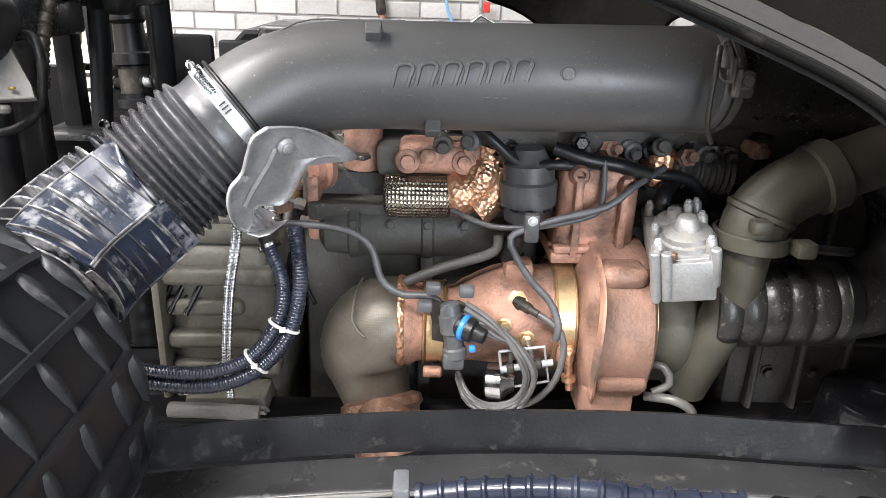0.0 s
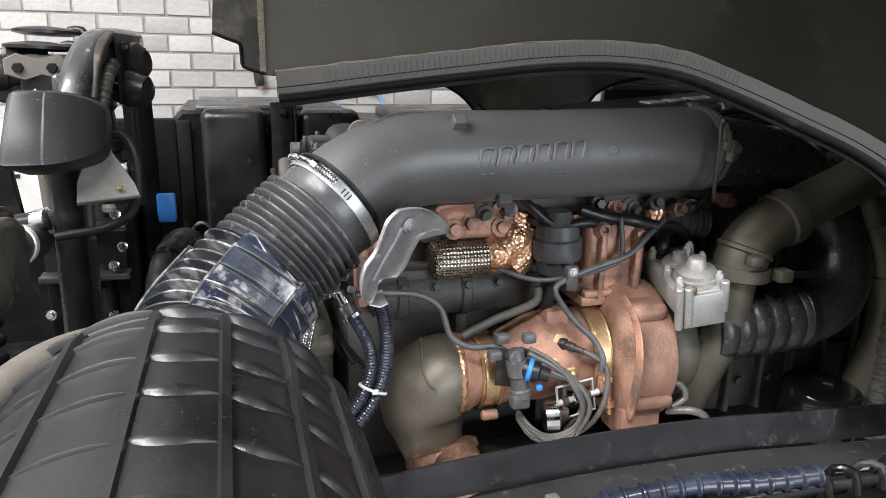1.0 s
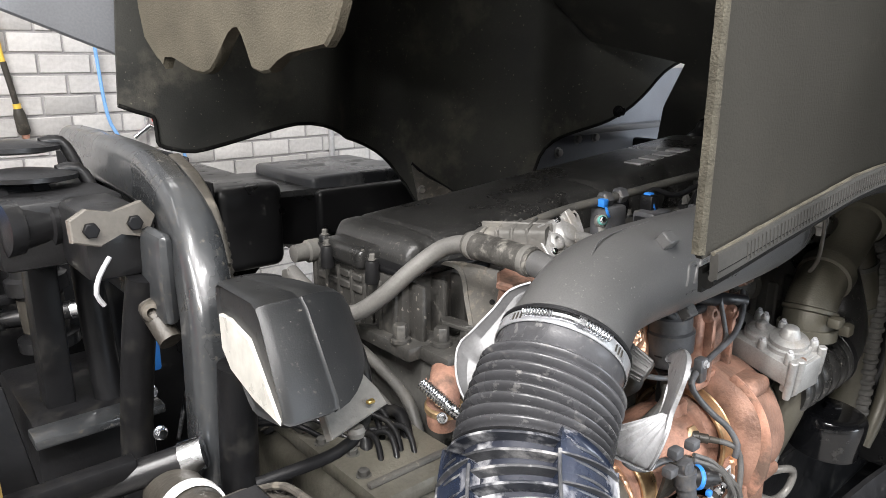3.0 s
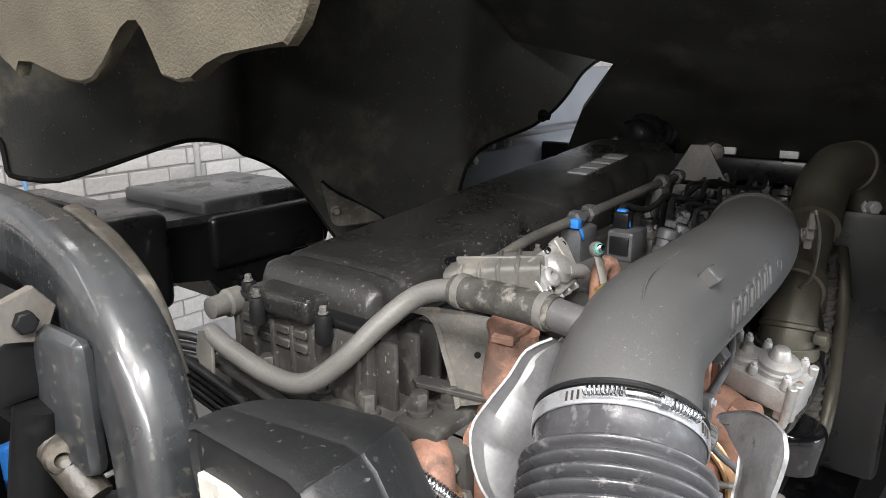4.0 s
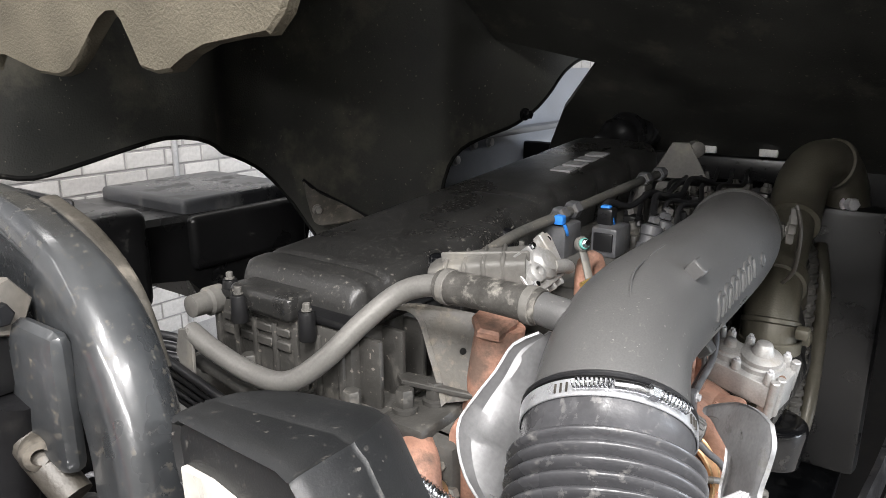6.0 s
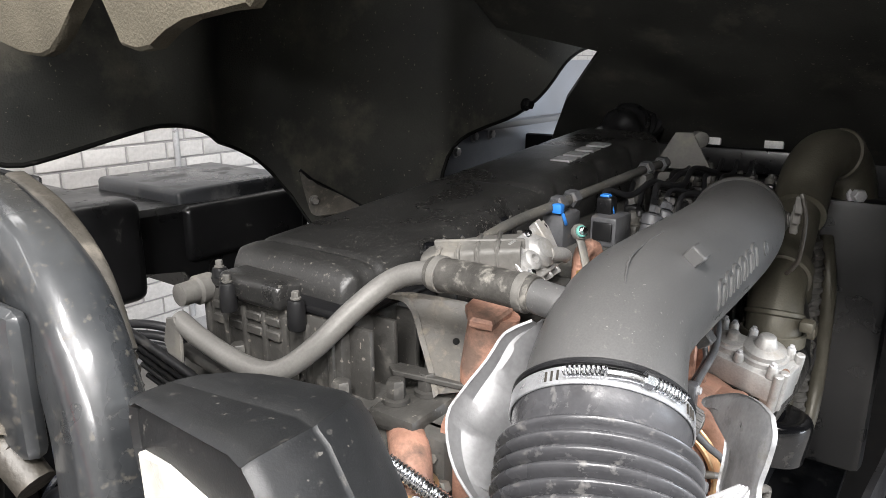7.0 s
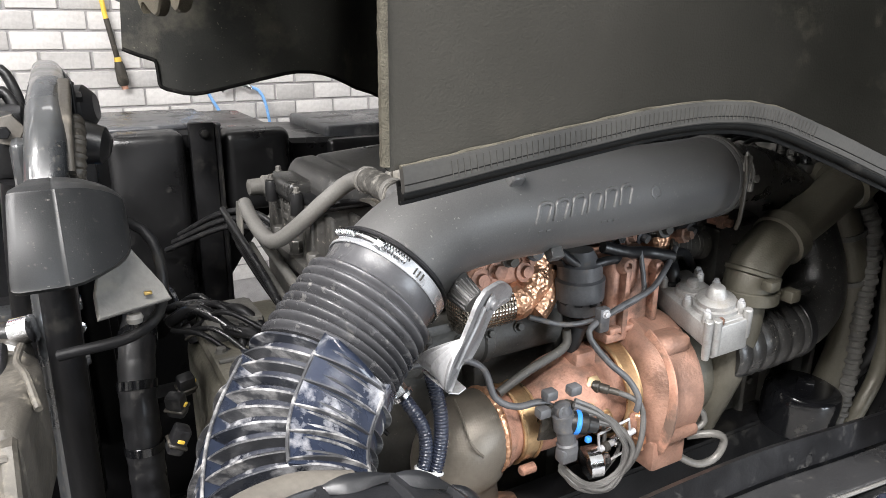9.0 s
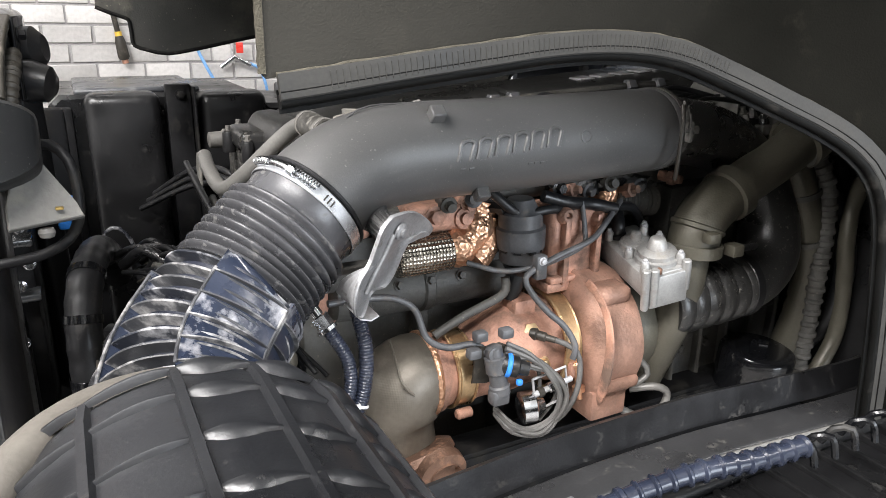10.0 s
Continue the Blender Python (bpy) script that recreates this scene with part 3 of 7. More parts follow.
cover = thing("rocker_cover", (0.4, 1.55, 1.372), "dusty black plastic rocker cover with rounded shoulders", "engine cover")
bm = bmesh.new()
rings = []
nx = 130
for i in range(nx + 1):
    x = -0.222 + 1.24 * (i / nx) ** 1.5
    e = min(x + 0.2225, 1.0185 - x)
    f = min(1.0, e / 0.028)
    top = 0.044 * math.sqrt(max(0.0, 1 - (1 - f) ** 2)) + 0.004
    for seam in (-0.155, 0.33, 0.75):
        top -= 0.006 * math.exp(-((x - seam) / 0.006) ** 2)
    wob = 0.012 * math.exp(-((x + 0.08) % 0.2 - 0.1) ** 2 / 0.0006)
    hw = 0.138 - 0.02 * (1 - f)
    y0, y1 = 1.555 - hw + wob, 1.555 + hw
    prof = []
    for k in range(13):
        u = k / 12
        a = math.pi * u
        cy = -math.cos(a)
        yy = (y0 + y1) / 2 + (y1 - y0) / 2 * math.copysign(abs(cy) ** 0.36, cy)
        zz = 1.384 + (top + 0.082 * (x + 0.222) * min(1, f)) * math.sin(a) ** 0.33
        prof.append(Vector((x, yy, zz)))
    rings.append(prof + [Vector((x, y1, 1.376)), Vector((x, y0, 1.376))])
part("shell", loft(bm, rings), M_COVER, cover)
for y0 in (1.5, 1.6):
    part("top_ridge", tube([(-0.1, y0, 1.4365), (0.3, y0, 1.4695), (0.9, y0, 1.5185)], 0.0022, 8, 0.1), M_COVER, cover)
part("rim", box((-0.25, 1.398, 1.372), (1.03, 1.712, 1.386), 0.005), M_BLACK, cover)
part("end_pad", box((-0.268, 1.515, 1.366), (-0.2, 1.655, 1.408), 0.012, 3), M_COVER, cover)
for bx, by, bz in ((-0.235, 1.69, 1.4), (-0.272, 1.622, 1.397), (-0.262, 1.483, 1.396), (0.02, 1.405, 1.4), (0.22, 1.405, 1.4), (0.42, 1.405, 1.4)):
    sleeve = part("bolt_sleeve", lathe((bx, by, bz - 0.045), (0, 0, 1), [(0, 0.013), (0.004, 0.014), (0.04, 0.0125), (0.044, 0.011)], 18), M_BLACK, cover)
    part("cover_bolt", hexbolt((bx, by, bz), (0, 0, 1), 0.0058, 0.009), M_CAST, sleeve, "dull zinc plated bolt")
for k in range(4):
    bm = box((-0.022, -0.025, -0.003), (0.022, 0.025, 0.0025), 0.0012, 1, m=basis((0.58 + k * 0.062, 1.5, 1.4985 + k * 0.0051), (1, 0, 0.082), (0, 1, 0)))
    part("raised_mark", bm, M_ZINC, cover, "worn grey raised marking")
for bx in (-0.036, 0.188, 0.41):
    part("bolt_recess", lathe((bx, 1.424, 1.376), (0, -0.12, 1), [(0, 0.017), (0.05, 0.016), (0.062, 0.012), (0.066, 0.005)], 20), M_GLOSS, cover, "black bolt recess")
part("side_cap", lathe((-0.3, 1.71, 1.365), (1, 0, 0), [(0, 0.012), (0.002, 0.018), (0.03, 0.019), (0.034, 0.024), (0.06, 0.024)], 24), M_CAST, cover)

# breather tube and hose to the intake pipe
breather = thing("breather_pipe", (-0.25, 1.4, 1.3), "grey breather tube with a dusty rubber hose", "pipe")
part("tube", tube([(-0.315, 1.69, 1.335), (-0.318, 1.63, 1.318), (-0.318, 1.54, 1.302), (-0.312, 1.475, 1.306), (-0.285, 1.43, 1.34), (-0.24, 1.39, 1.395), (-0.208, 1.35, 1.435), (-0.198, 1.3, 1.452), (-0.2, 1.25, 1.455)], 0.0155, 18), M_TUBE, breather)
part("hose", tube([(-0.198, 1.29, 1.453), (-0.203, 1.23, 1.457), (-0.21, 1.17, 1.459), (-0.214, 1.13, 1.459)], 0.022, 20), M_CUFF, breather, "dusty black rubber hose")
for q in ((-0.199, 1.277, 1.454), (-0.212, 1.145, 1.459)):
    part("hose_clip", ring(q, (0.06, 1, 0), 0.0222, 0.012, 0.002), M_CAST, breather)
part("stub", tube([(-0.213, 1.14, 1.459), (-0.212, 1.08, 1.452), (-0.19, 1.04, 1.44)], 0.0205, 20), M_PIPE, breather)
part("end_bracket", plate([(0, 0), (0.03, 0), (0.034, 0.05), (0.02, 0.075), (0.0, 0.07), (-0.012, 0.03)], 0.006, basis((-0.325, 1.7, 1.27), (0, -1, 0), (0, 0, 1))), M_CAST, breather)

# ---- intake pipe ----
pipe = thing("intake_pipe", (0.1, 1.05, 1.36), "satin black moulded intake pipe with raised lettering shapes", "engine pipe")
P_AXIS = [(-0.29, 1.012, 1.372), (-0.245, 1.026, 1.404), (-0.195, 1.037, 1.426), (-0.13, 1.043, 1.436), (-0.03, 1.045, 1.438), (0.1, 1.045, 1.439), (0.24, 1.047, 1.441), (0.34, 1.055, 1.442), (0.4, 1.068, 1.441)]


def pipe_r(s):
    return 0.083 - 0.006 * min(1, s / 0.12)


part("pipe_body", tube(P_AXIS, 0.077, 48, 0.012, pipe_r), M_PIPE, pipe)
part("seam", tube([(-0.27, 1.0, 1.462), (-0.2, 1.03, 1.5085), (-0.12, 1.042, 1.5135), (-0.05, 1.045, 1.5145)], 0.0012, 6, 0.02), M_PIPE, pipe)
# raised shapes on the pipe's flank
R0, YC, ZC = 0.0775, 1.0453, 1.4385


def on_pipe(x, h, lift):
    """A place on the pipe's flank: h metres of arc above the middle line."""
    a = h / R0
    return Vector((x, YC - (R0 + lift) * math.cos(a), ZC + (R0 + lift) * math.sin(a)))


def flank_strip(bm, x0, h0, x1, h1, w, lift=0.0038):
    """A raised strip on the flank between two places."""
    d = Vector((x1 - x0, h1 - h0)).normalized()
    nrm = Vector((-d.y, d.x)) * w / 2
    n = 6
    rows = []
    for k in range(n + 1):
        f = k / n
        x, h = x0 + (x1 - x0) * f, h0 + (h1 - h0) * f
        a, b = (x + nrm.x, h + nrm.y), (x - nrm.x, h - nrm.y)
        rows.append([on_pipe(*a, -0.002), on_pipe(*a, lift * 0.6), on_pipe(a[0] * 0.8 + b[0] * 0.2, a[1] * 0.8 + b[1] * 0.2, lift), on_pipe(a[0] * 0.2 + b[0] * 0.8, a[1] * 0.2 + b[1] * 0.8, lift), on_pipe(*b, lift * 0.6), on_pipe(*b, -0.002)])
    return loft(bm, rows)


for k in range(6):
    x0, base, w, hh, lean = -0.066 + k * 0.0325, -0.006 + k * 0.0022, 0.021, 0.03, 0.009
    ctrl = [(0, 0), (lean * 0.4, hh * 0.45), (lean * 0.75, hh * 0.85), (lean + 0.005, hh), (lean + w * 0.75, hh), (w + lean * 0.9, hh * 0.82), (w + lean * 0.45, hh * 0.45), (w, 0)]
    line = spline([(x0 + u, base + v, 0) for u, v in ctrl], 0.003)
    rows = []
    for q, d1, d2, run in frames(line):
        side = Vector((line[min(len(line) - 1, line.index(q) + 1)] - line[max(0, line.index(q) - 1)]))
        nrm = Vector((-side.y, side.x)).normalized() * 0.0031
        rows.append([on_pipe(q.x + nrm.x * f, q.y + nrm.y * f, h) for f, h in ((1.25, -0.002), (1.0, 0.0012), (0.6, 0.0026), (-0.6, 0.0026), (-1.0, 0.0012), (-1.25, -0.002))])
    part("raised_shape", loft(bmesh.new(), rows), M_PIPE, pipe)
for x0 in (-0.06, -0.045, 0.062, 0.074, 0.086):
    part("raised_bar", flank_strip(bmesh.new(), x0, -0.019, x0 + 0.008, -0.019, 0.004, 0.001), M_PIPE, pipe)
part("moulded_dot", lathe(on_pipe(0.175, 0.018, -0.003), (0, -0.97, 0.2), [(0, 0.011), (0.0038, 0.011), (0.0042, 0.009), (0.0034, 0.008)], 24), M_PIPE, pipe)
for x0, h0 in ((-0.092, 0.066), (-0.008, -0.072)):
    q, nrm = on_pipe(x0, h0, -0.004), (on_pipe(x0, h0, 0.1) - on_pipe(x0, h0, 0)).normalized()
    part("lug", box((-0.011, -0.01, 0), (0.012, 0.011, 0.02), 0.002, 1, m=basis(q, (1, 0, 0), nrm.cross(Vector((1, 0, 0))))), M_PIPE, pipe)
# knurled boss below the bend
part("boss", lathe((-0.2, 1.0, 1.365), (0.25, -0.85, -0.4), [(0, 0.03), (0.025, 0.022), (0.045, 0.0175), (0.062, 0.016), (0.064, 0.012)], 24), M_PIPE, pipe)
for k in range(14):
    t = 2 * math.pi * k / 14
    bd = Vector((0.25, -0.85, -0.4)).normalized()
    bu = bd.cross(Vector((0, 0, 1))).normalized()
    bo = bu * math.cos(t) + bd.cross(bu) * math.sin(t)
    q = Vector((-0.2, 1.0, 1.365)) + bd * 0.03
    part("knurl", tube([q + bo * 0.0205, q + bd * 0.03 + bo * 0.0165], 0.0018, 6, smooth=False), M_PIPE, pipe)
part("collar", lathe((0.388, 1.0655, 1.441), (1, 0.2, 0), [(0, 0.077), (0.002, 0.0785), (0.014, 0.079), (0.016, 0.076)], 48), M_PIPE, pipe)
part("end_flange", lathe((0.406, 1.069, 1.441), (1, 0.2, 0), [(0, 0.072), (0.001, 0.0785), (0.012, 0.079), (0.016, 0.077)], 48), M_CUFF, pipe, "dusty grey end flange")
clampfit = thing("pipe_fastener", (0.37, 0.96, 1.38), "grey metal spring fastener with a looped handle", "fastener")
part("strap", tube([(0.375, 0.962, 1.5), (0.372, 0.954, 1.47), (0.37, 0.953, 1.43), (0.374, 0.958, 1.39), (0.39, 0.975, 1.365)], 0.0038, 10), M_GRIME, clampfit)
part("loop", tube([(0.39, 0.97, 1.5), (0.395, 0.96, 1.475), (0.39, 0.957, 1.455), (0.378, 0.955, 1.46), (0.374, 0.957, 1.485), (0.382, 0.966, 1.505)], 0.003, 8), M_CAST, clampfit)
part("bracket", box((0.4, 0.99, 1.425), (0.45, 1.03, 1.465), 0.01), M_DARKCAST, clampfit)
part("screw", hexbolt((0.43, 0.99, 1.45), (0, -1, 0.2), 0.009, 0.012), M_CAST, clampfit)
for k in range(3):
    part("clip_leaf", box((0.385 + 0.012 * k, 0.962 + 0.004 * k, 1.47 - 0.02 * k), (0.394 + 0.012 * k, 0.975 + 0.004 * k, 1.5 - 0.015 * k), 0.002, 1), M_CAST, clampfit)

# ---- bellows hose ----
hose = thing("intake_bellows", (-0.42, 0.9, 1.1), "ribbed black rubber intake bellows with chalky smears", "hose")
H_AXIS = [(-0.285, 1.014, 1.376), (-0.33, 0.996, 1.341), (-0.39, 0.968, 1.294), (-0.44, 0.93, 1.252), (-0.482, 0.88, 1.215), (-0.505, 0.81, 1.18), (-0.51, 0.72, 1.15), (-0.5, 0.62, 1.13)]


def hose_r(s):
    if s < 0.045:
        return 0.0865 + 0.001 * math.sin(s * 140)
    if s < 0.165:
        return 0.0855 + 0.0125 * abs(math.sin((s - 0.045) / 0.12 * math.pi * 8.5)) ** 0.75
    return 0.084


h_pts = spline(H_AXIS, 0.0014)
h_run = [f[3] for f in frames(h_pts)]
cut = next(i for i, s in enumerate(h_run) if s > 0.166)
off = h_run[cut]
part("collar_bellows", tube(h_pts[: cut + 1], 0.09, 64, rfun=hose_r, smooth=False), M_BELLOWS, hose)
part("finned_sleeve", tube(h_pts[cut:][::6] + [h_pts[-1]], 0.084, 48, smooth=False), M_CHALK2, hose, "black sleeve with chalky white smears")
hf = frames(h_pts)


def sleeve_row(s0):
    return min(hf, key=lambda f: abs(f[3] - s0))


for k in range(17):
    q, a, b, s0 = sleeve_row(0.172 + k * 0.0205)
    d = a.cross(b)
    rows = []
    for j in range(60):
        t = 2 * math.pi * j / 60
        w = a * math.cos(t) + b * math.sin(t)
        r = 0.1015 + 0.0012 * noise.noise(w * 3 + Vector((k, 0, 0)))
        rows.append([q + w * 0.082 - d * 0.003, q + w * (r - 0.001) - d * 0.0016, q + w * r, q + w * (r - 0.001) + d * 0.0016, q + w * 0.082 + d * 0.003])
    part("fin", loft(bmesh.new(), rows, closed=True), M_FIN if k % 3 else M_CHALK, hose)
for ang in (60, 100, 122):
    line = [q + (a * math.cos(radians(ang)) + b * math.sin(radians(ang))) * 0.092 for q, a, b, s in hf[::8] if 0.165 < s < 0.5]
    part("long_rib", sweep(line, [(0.002, -0.009), (0.002, 0.009), (-0.002, 0.009), (-0.002, -0.009)], 0.02), M_CHALK, hose)
for a0, a1, s0, s1 in ((182, 240, 0.15, 0.36), (126, 180, 0.16, 0.36), (296, 336, 0.17, 0.36)):
    rows = []
    for q, a, b, s in hf[::3]:
        if s0 < s < s1:
            first = min(1.0, (s - s0) / 0.03) if a0 > 180 else 1.0
            row = []
            for k in range(13):
                f = k / 12
                t = radians(a1 - (a1 - a0) * f * first)
                r = 0.1035 - 0.004 * math.sin(math.pi * f) + (0.002 if k in (0, 12) else 0)
                row.append(q + (a * math.cos(t) + b * math.sin(t)) * r)
            rows.append(row + [q + (a * math.cos(radians(t)) + b * math.sin(radians(t))) * 0.08 for t in (a1 - (a1 - a0) * first, a1 - (a1 - a0) * first / 2, a1)])
    part("side_panel", loft(bmesh.new(), rows), M_PANEL, hose, "blue black flat panel with white chalk marks")
    for k in range(5):
        q, a, b, s = sleeve_row(s0 + 0.036 + 0.04 * k)
        d = a.cross(b)
        rows = []
        for j in range(11):
            t = radians(a0 + (a1 - a0) * j / 10)
            w = a * math.cos(t) + b * math.sin(t)
            qq = q + d * 0.008 * (j / 10 - 0.5)
            rows.append([qq + w * 0.095 - d * 0.0024, qq + w * 0.1065 - d * 0.001, qq + w * 0.1065 + d * 0.001, qq + w * 0.095 + d * 0.0024])
        part("panel_ridge", loft(bmesh.new(), rows), M_FIN, hose)
    for t0 in (a0, a1):
        line = [q + (a * math.cos(radians(t0)) + b * math.sin(radians(t0))) * 0.1045 for q, a, b, s in hf[::5] if s0 + 0.032 < s < s1]
        part("panel_rim", tube(line, 0.0022, 8, smooth=False), M_FIN, hose)
clamp = thing("hose_clamp", (-0.3, 1.0, 1.28), "bright steel worm drive hose clamp", "hose clamp")
CDIR = Vector((-0.76, -0.3, -0.58))
part("band", ring(Vector((-0.285, 1.014, 1.376)) + CDIR * 0.007, CDIR, 0.0884, 0.019, 0.0018, 64), M_CLAMP, clamp)
part("inner_ring", ring(Vector((-0.285, 1.014, 1.376)) - CDIR * 0.009, CDIR, 0.0855, 0.006, 0.005, 64), M_RUBBER, clamp)

# springs and screw on the clamp band
CC, CD = Vector((-0.285, 1.014, 1.376)) + CDIR.normalized() * 0.007, CDIR.normalized()
CA = CD.cross(Vector((0, 0, 1))).normalized()
CB = CA.cross(CD)


def on_clamp(deg, lift):
    return CC + (CA * math.cos(radians(deg)) + CB * math.sin(radians(deg))) * (0.0904 + lift)


for d0, d1 in ((70, 92), (118, 140)):
    n = 90
    pts = []
    for k in range(n + 1):
        dg = d0 + (d1 - d0) * k / n
        q, o = on_clamp(dg, 0.006), (on_clamp(dg, 0.1) - CC).normalized()
        t = 2 * math.pi * 9 * k / n
        pts.append(q + o * (0.0052 * math.cos(t)) + CD * (0.0052 * math.sin(t)))
    part("spring", tube(pts, 0.0012, 6, smooth=False), M_STEEL, clamp)
part("screw_barrel", tube([on_clamp(93, 0.0055), on_clamp(105, 0.007), on_clamp(117, 0.0055)], 0.005, 14), M_STEEL, clamp)
part("screw_head", lathe(on_clamp(112, 0.007), on_clamp(118, 0.006) - on_clamp(112, 0.007), [(0, 0.0075), (0.009, 0.0075), (0.01, 0.006)], 6), M_STEEL, clamp)
for dg in (56, 60, 64, 150, 154, 158):
    q = on_clamp(dg, 0.0003)
    part("band_slot", box((-0.001, -0.005, -0.0006), (0.001, 0.005, 0.0006), 0, m=basis(q, on_clamp(dg + 1, 0) - on_clamp(dg, 0), CD)), M_GRIME, clamp)

# ribbed intake funnel in front of the bellows, with its rubber rim
funnel = thing("intake_funnel", (-0.5, 0.5, 0.9), "black ribbed plastic intake funnel with a grey rubber rim", "air duct")
FX, FZ, RX, RZ = -0.515, 1.12, 0.205, 0.226


def on_funnel(y, lon, lift=0.0, f=1.0):
    """A place on the barrel of the funnel: y along it, lon round it (0: towards +x, 90: up)."""
    return Vector((FX + (RX * f + lift) * math.cos(lon), y, FZ + (RZ * f + lift) * math.sin(lon)))


bm = bmesh.new()
rows = [[on_funnel(y, 2 * math.pi * k / 64, 0, f) for k in range(64)] for y, f in ((0.06, 0.8), (0.07, 0.93), (0.1, 0.98), (0.2, 1.0), (0.3, 1.005), (0.4, 1.005), (0.5, 1.0), (0.6, 0.995), (0.635, 0.985), (0.652, 0.96), (0.66, 0.9), (0.664, 0.55))]
part("shell", loft(bm, rows), M_DOME, funnel)
RING_Y = (0.645, 0.598, 0.528, 0.461, 0.385, 0.31, 0.235, 0.16)
LONS = (-12, 4, 20, 37, 55, 73, 92, 113, 134, 155, 176)
for y in RING_Y:
    for a0, a1 in zip(LONS, LONS[1:]):
        bm = bmesh.new()
        rr = []
        for k in range(9):
            lon = radians(a0 + 0.8 + (a1 - a0 - 1.6) * k / 8)
            q = on_funnel(y, lon)
            out = Vector((math.cos(lon), 0, math.sin(lon)))
            swell = math.sin(math.pi * ((k + 0.25) / 8.5) ** (1.4 if a0 < 90 else 0.8))
            h = 0.0018 + (0.005 if a0 < 80 else 0.003) * swell
            near = 0.003 + (0.01 if a0 < 80 else 0.0015) * swell
            rr.append([q - Vector((0, near, 0)) - out * 0.003, q - Vector((0, near * 0.55, 0)) + out * h * 0.62, q - Vector((0, 0.0012, 0)) + out * h, q + Vector((0, 0.0012, 0)) + out * h, q + Vector((0, 0.005, 0)) - out * 0.004])
        part("cross_rib", loft(bm, rr), M_DOME, funnel)
for a in LONS:
    lon = radians(a)
    out, side = Vector((math.cos(lon), 0, math.sin(lon))), Vector((-math.sin(lon), 0, math.cos(lon))) * 0.005
    rr = []
    for k in range(14):
        q = on_funnel(0.1 + 0.55 * k / 13, lon, 0.0, 1.0 if k < 13 else 0.97)
        rr.append([q - side * 1.3 - out * 0.006, q - side * 0.75 + out * 0.0068, q + side * 0.75 + out * 0.0068, q + side * 1.3 - out * 0.006])
    part("long_rib", loft(bmesh.new(), rr), M_DOME, funnel)
part("rim", tube([(-0.465, 0.72, 1.275), (-0.525, 0.725, 1.288), (-0.59, 0.7, 1.294), (-0.64, 0.64, 1.296), (-0.685, 0.56, 1.274), (-0.715, 0.47, 1.225), (-0.73, 0.4, 1.15), (-0.73, 0.35, 1.05)], 0.0205, 18), M_SEAL, funnel, "worn grey rubber rim")

# ---- heat shield bracket under the bellows ----
shield = thing("heat_shield_bracket", (-0.2, 1.0, 1.2), "silver pressed sheet heat shield bracket", "bracket")

def skin(rows, thick):
    """A bent sheet through rows of places, with thickness."""
    bm = bmesh.new()
    n, k = len(rows), len(rows[0])
    nor = {}
    for i in range(n):
        for j in range(k):
            du = rows[i][min(j + 1, k - 1)] - rows[i][max(j - 1, 0)]
            dv = rows[min(i + 1, n - 1)][j] - rows[max(i - 1, 0)][j]
            nor[i, j] = du.cross(dv).normalized() * thick
    top = [[bm.verts.new(rows[i][j]) for j in range(k)] for i in range(n)]
    low = [[bm.verts.new(rows[i][j] + nor[i, j]) for j in range(k)] for i in range(n)]
    for i in range(n - 1):
        for j in range(k - 1):
            bm.faces.new((top[i][j], top[i][j + 1], top[i + 1][j + 1], top[i + 1][j]))
            bm.faces.new((low[i][j], low[i + 1][j], low[i + 1][j + 1], low[i][j + 1]))
    edge = [(0, j) for j in range(k)] + [(i, k - 1) for i in range(1, n)] + [(n - 1, j) for j in range(k - 2, -1, -1)] + [(i, 0) for i in range(n - 2, 0, -1)]
    for a, b in zip(edge, edge[1:] + edge[:1]):
        bm.faces.new((top[a[0]][a[1]], low[a[0]][a[1]], low[b[0]][b[1]], top[b[0]][b[1]]))
    return bm


def dense(rows, n=4):
    """Rows of a sheet, smoothed lengthwise."""
    cols = []
    for j in range(len(rows[0])):
        p = [r[j] for r in rows]
        p = [p[0] * 2 - p[1]] + p + [p[-1] * 2 - p[-2]]
        c = []
        for i in range(1, len(p) - 2):
            a, b, cc, d = p[i - 1 : i + 3]
            for k in range(n):
                t = k / n
                c.append(0.5 * (2 * b + (cc - a) * t + (2 * a - 5 * b + 4 * cc - d) * t * t + (3 * b - a - 3 * cc + d) * t ** 3))
        c.append(p[-2])
        cols.append(c)
    return [list(r) for r in zip(*cols)]


# waisted paddle of pressed sheet: a lobe above, a straight foot below
PAD = [(-0.217, 1.391), (-0.19, 1.389), (-0.16, 1.379), (-0.128, 1.356), (-0.112, 1.338), (-0.118, 1.332), (-0.139, 1.343), (-0.165, 1.34), (-0.182, 1.32), (-0.198, 1.289), (-0.212, 1.279), (-0.232, 1.282), (-0.242, 1.277), (-0.247, 1.259), (-0.255, 1.246), (-0.267, 1.257), (-0.272, 1.286), (-0.266, 1.313), (-0.251, 1.331), (-0.243, 1.355), (-0.234, 1.378)]
rim_line = spline([(x, 0, z) for x, z in PAD + PAD[:1]], 0.005)[:-1]


def pad_y(x, z):
    """The face in which the paddle stands; its lobe curls towards the engine."""
    return 0.9533 + 0.653 * (x + 0.1115) - 0.323 * (z - 1.34) + 3.0 * max(0.0, x + 0.15) ** 2


def spine(z):
    """The middle of the paddle at each height."""
    return -0.256 + 0.4 * max(0.0, z - 1.26) + 1.8 * max(0.0, z - 1.33) ** 1.5


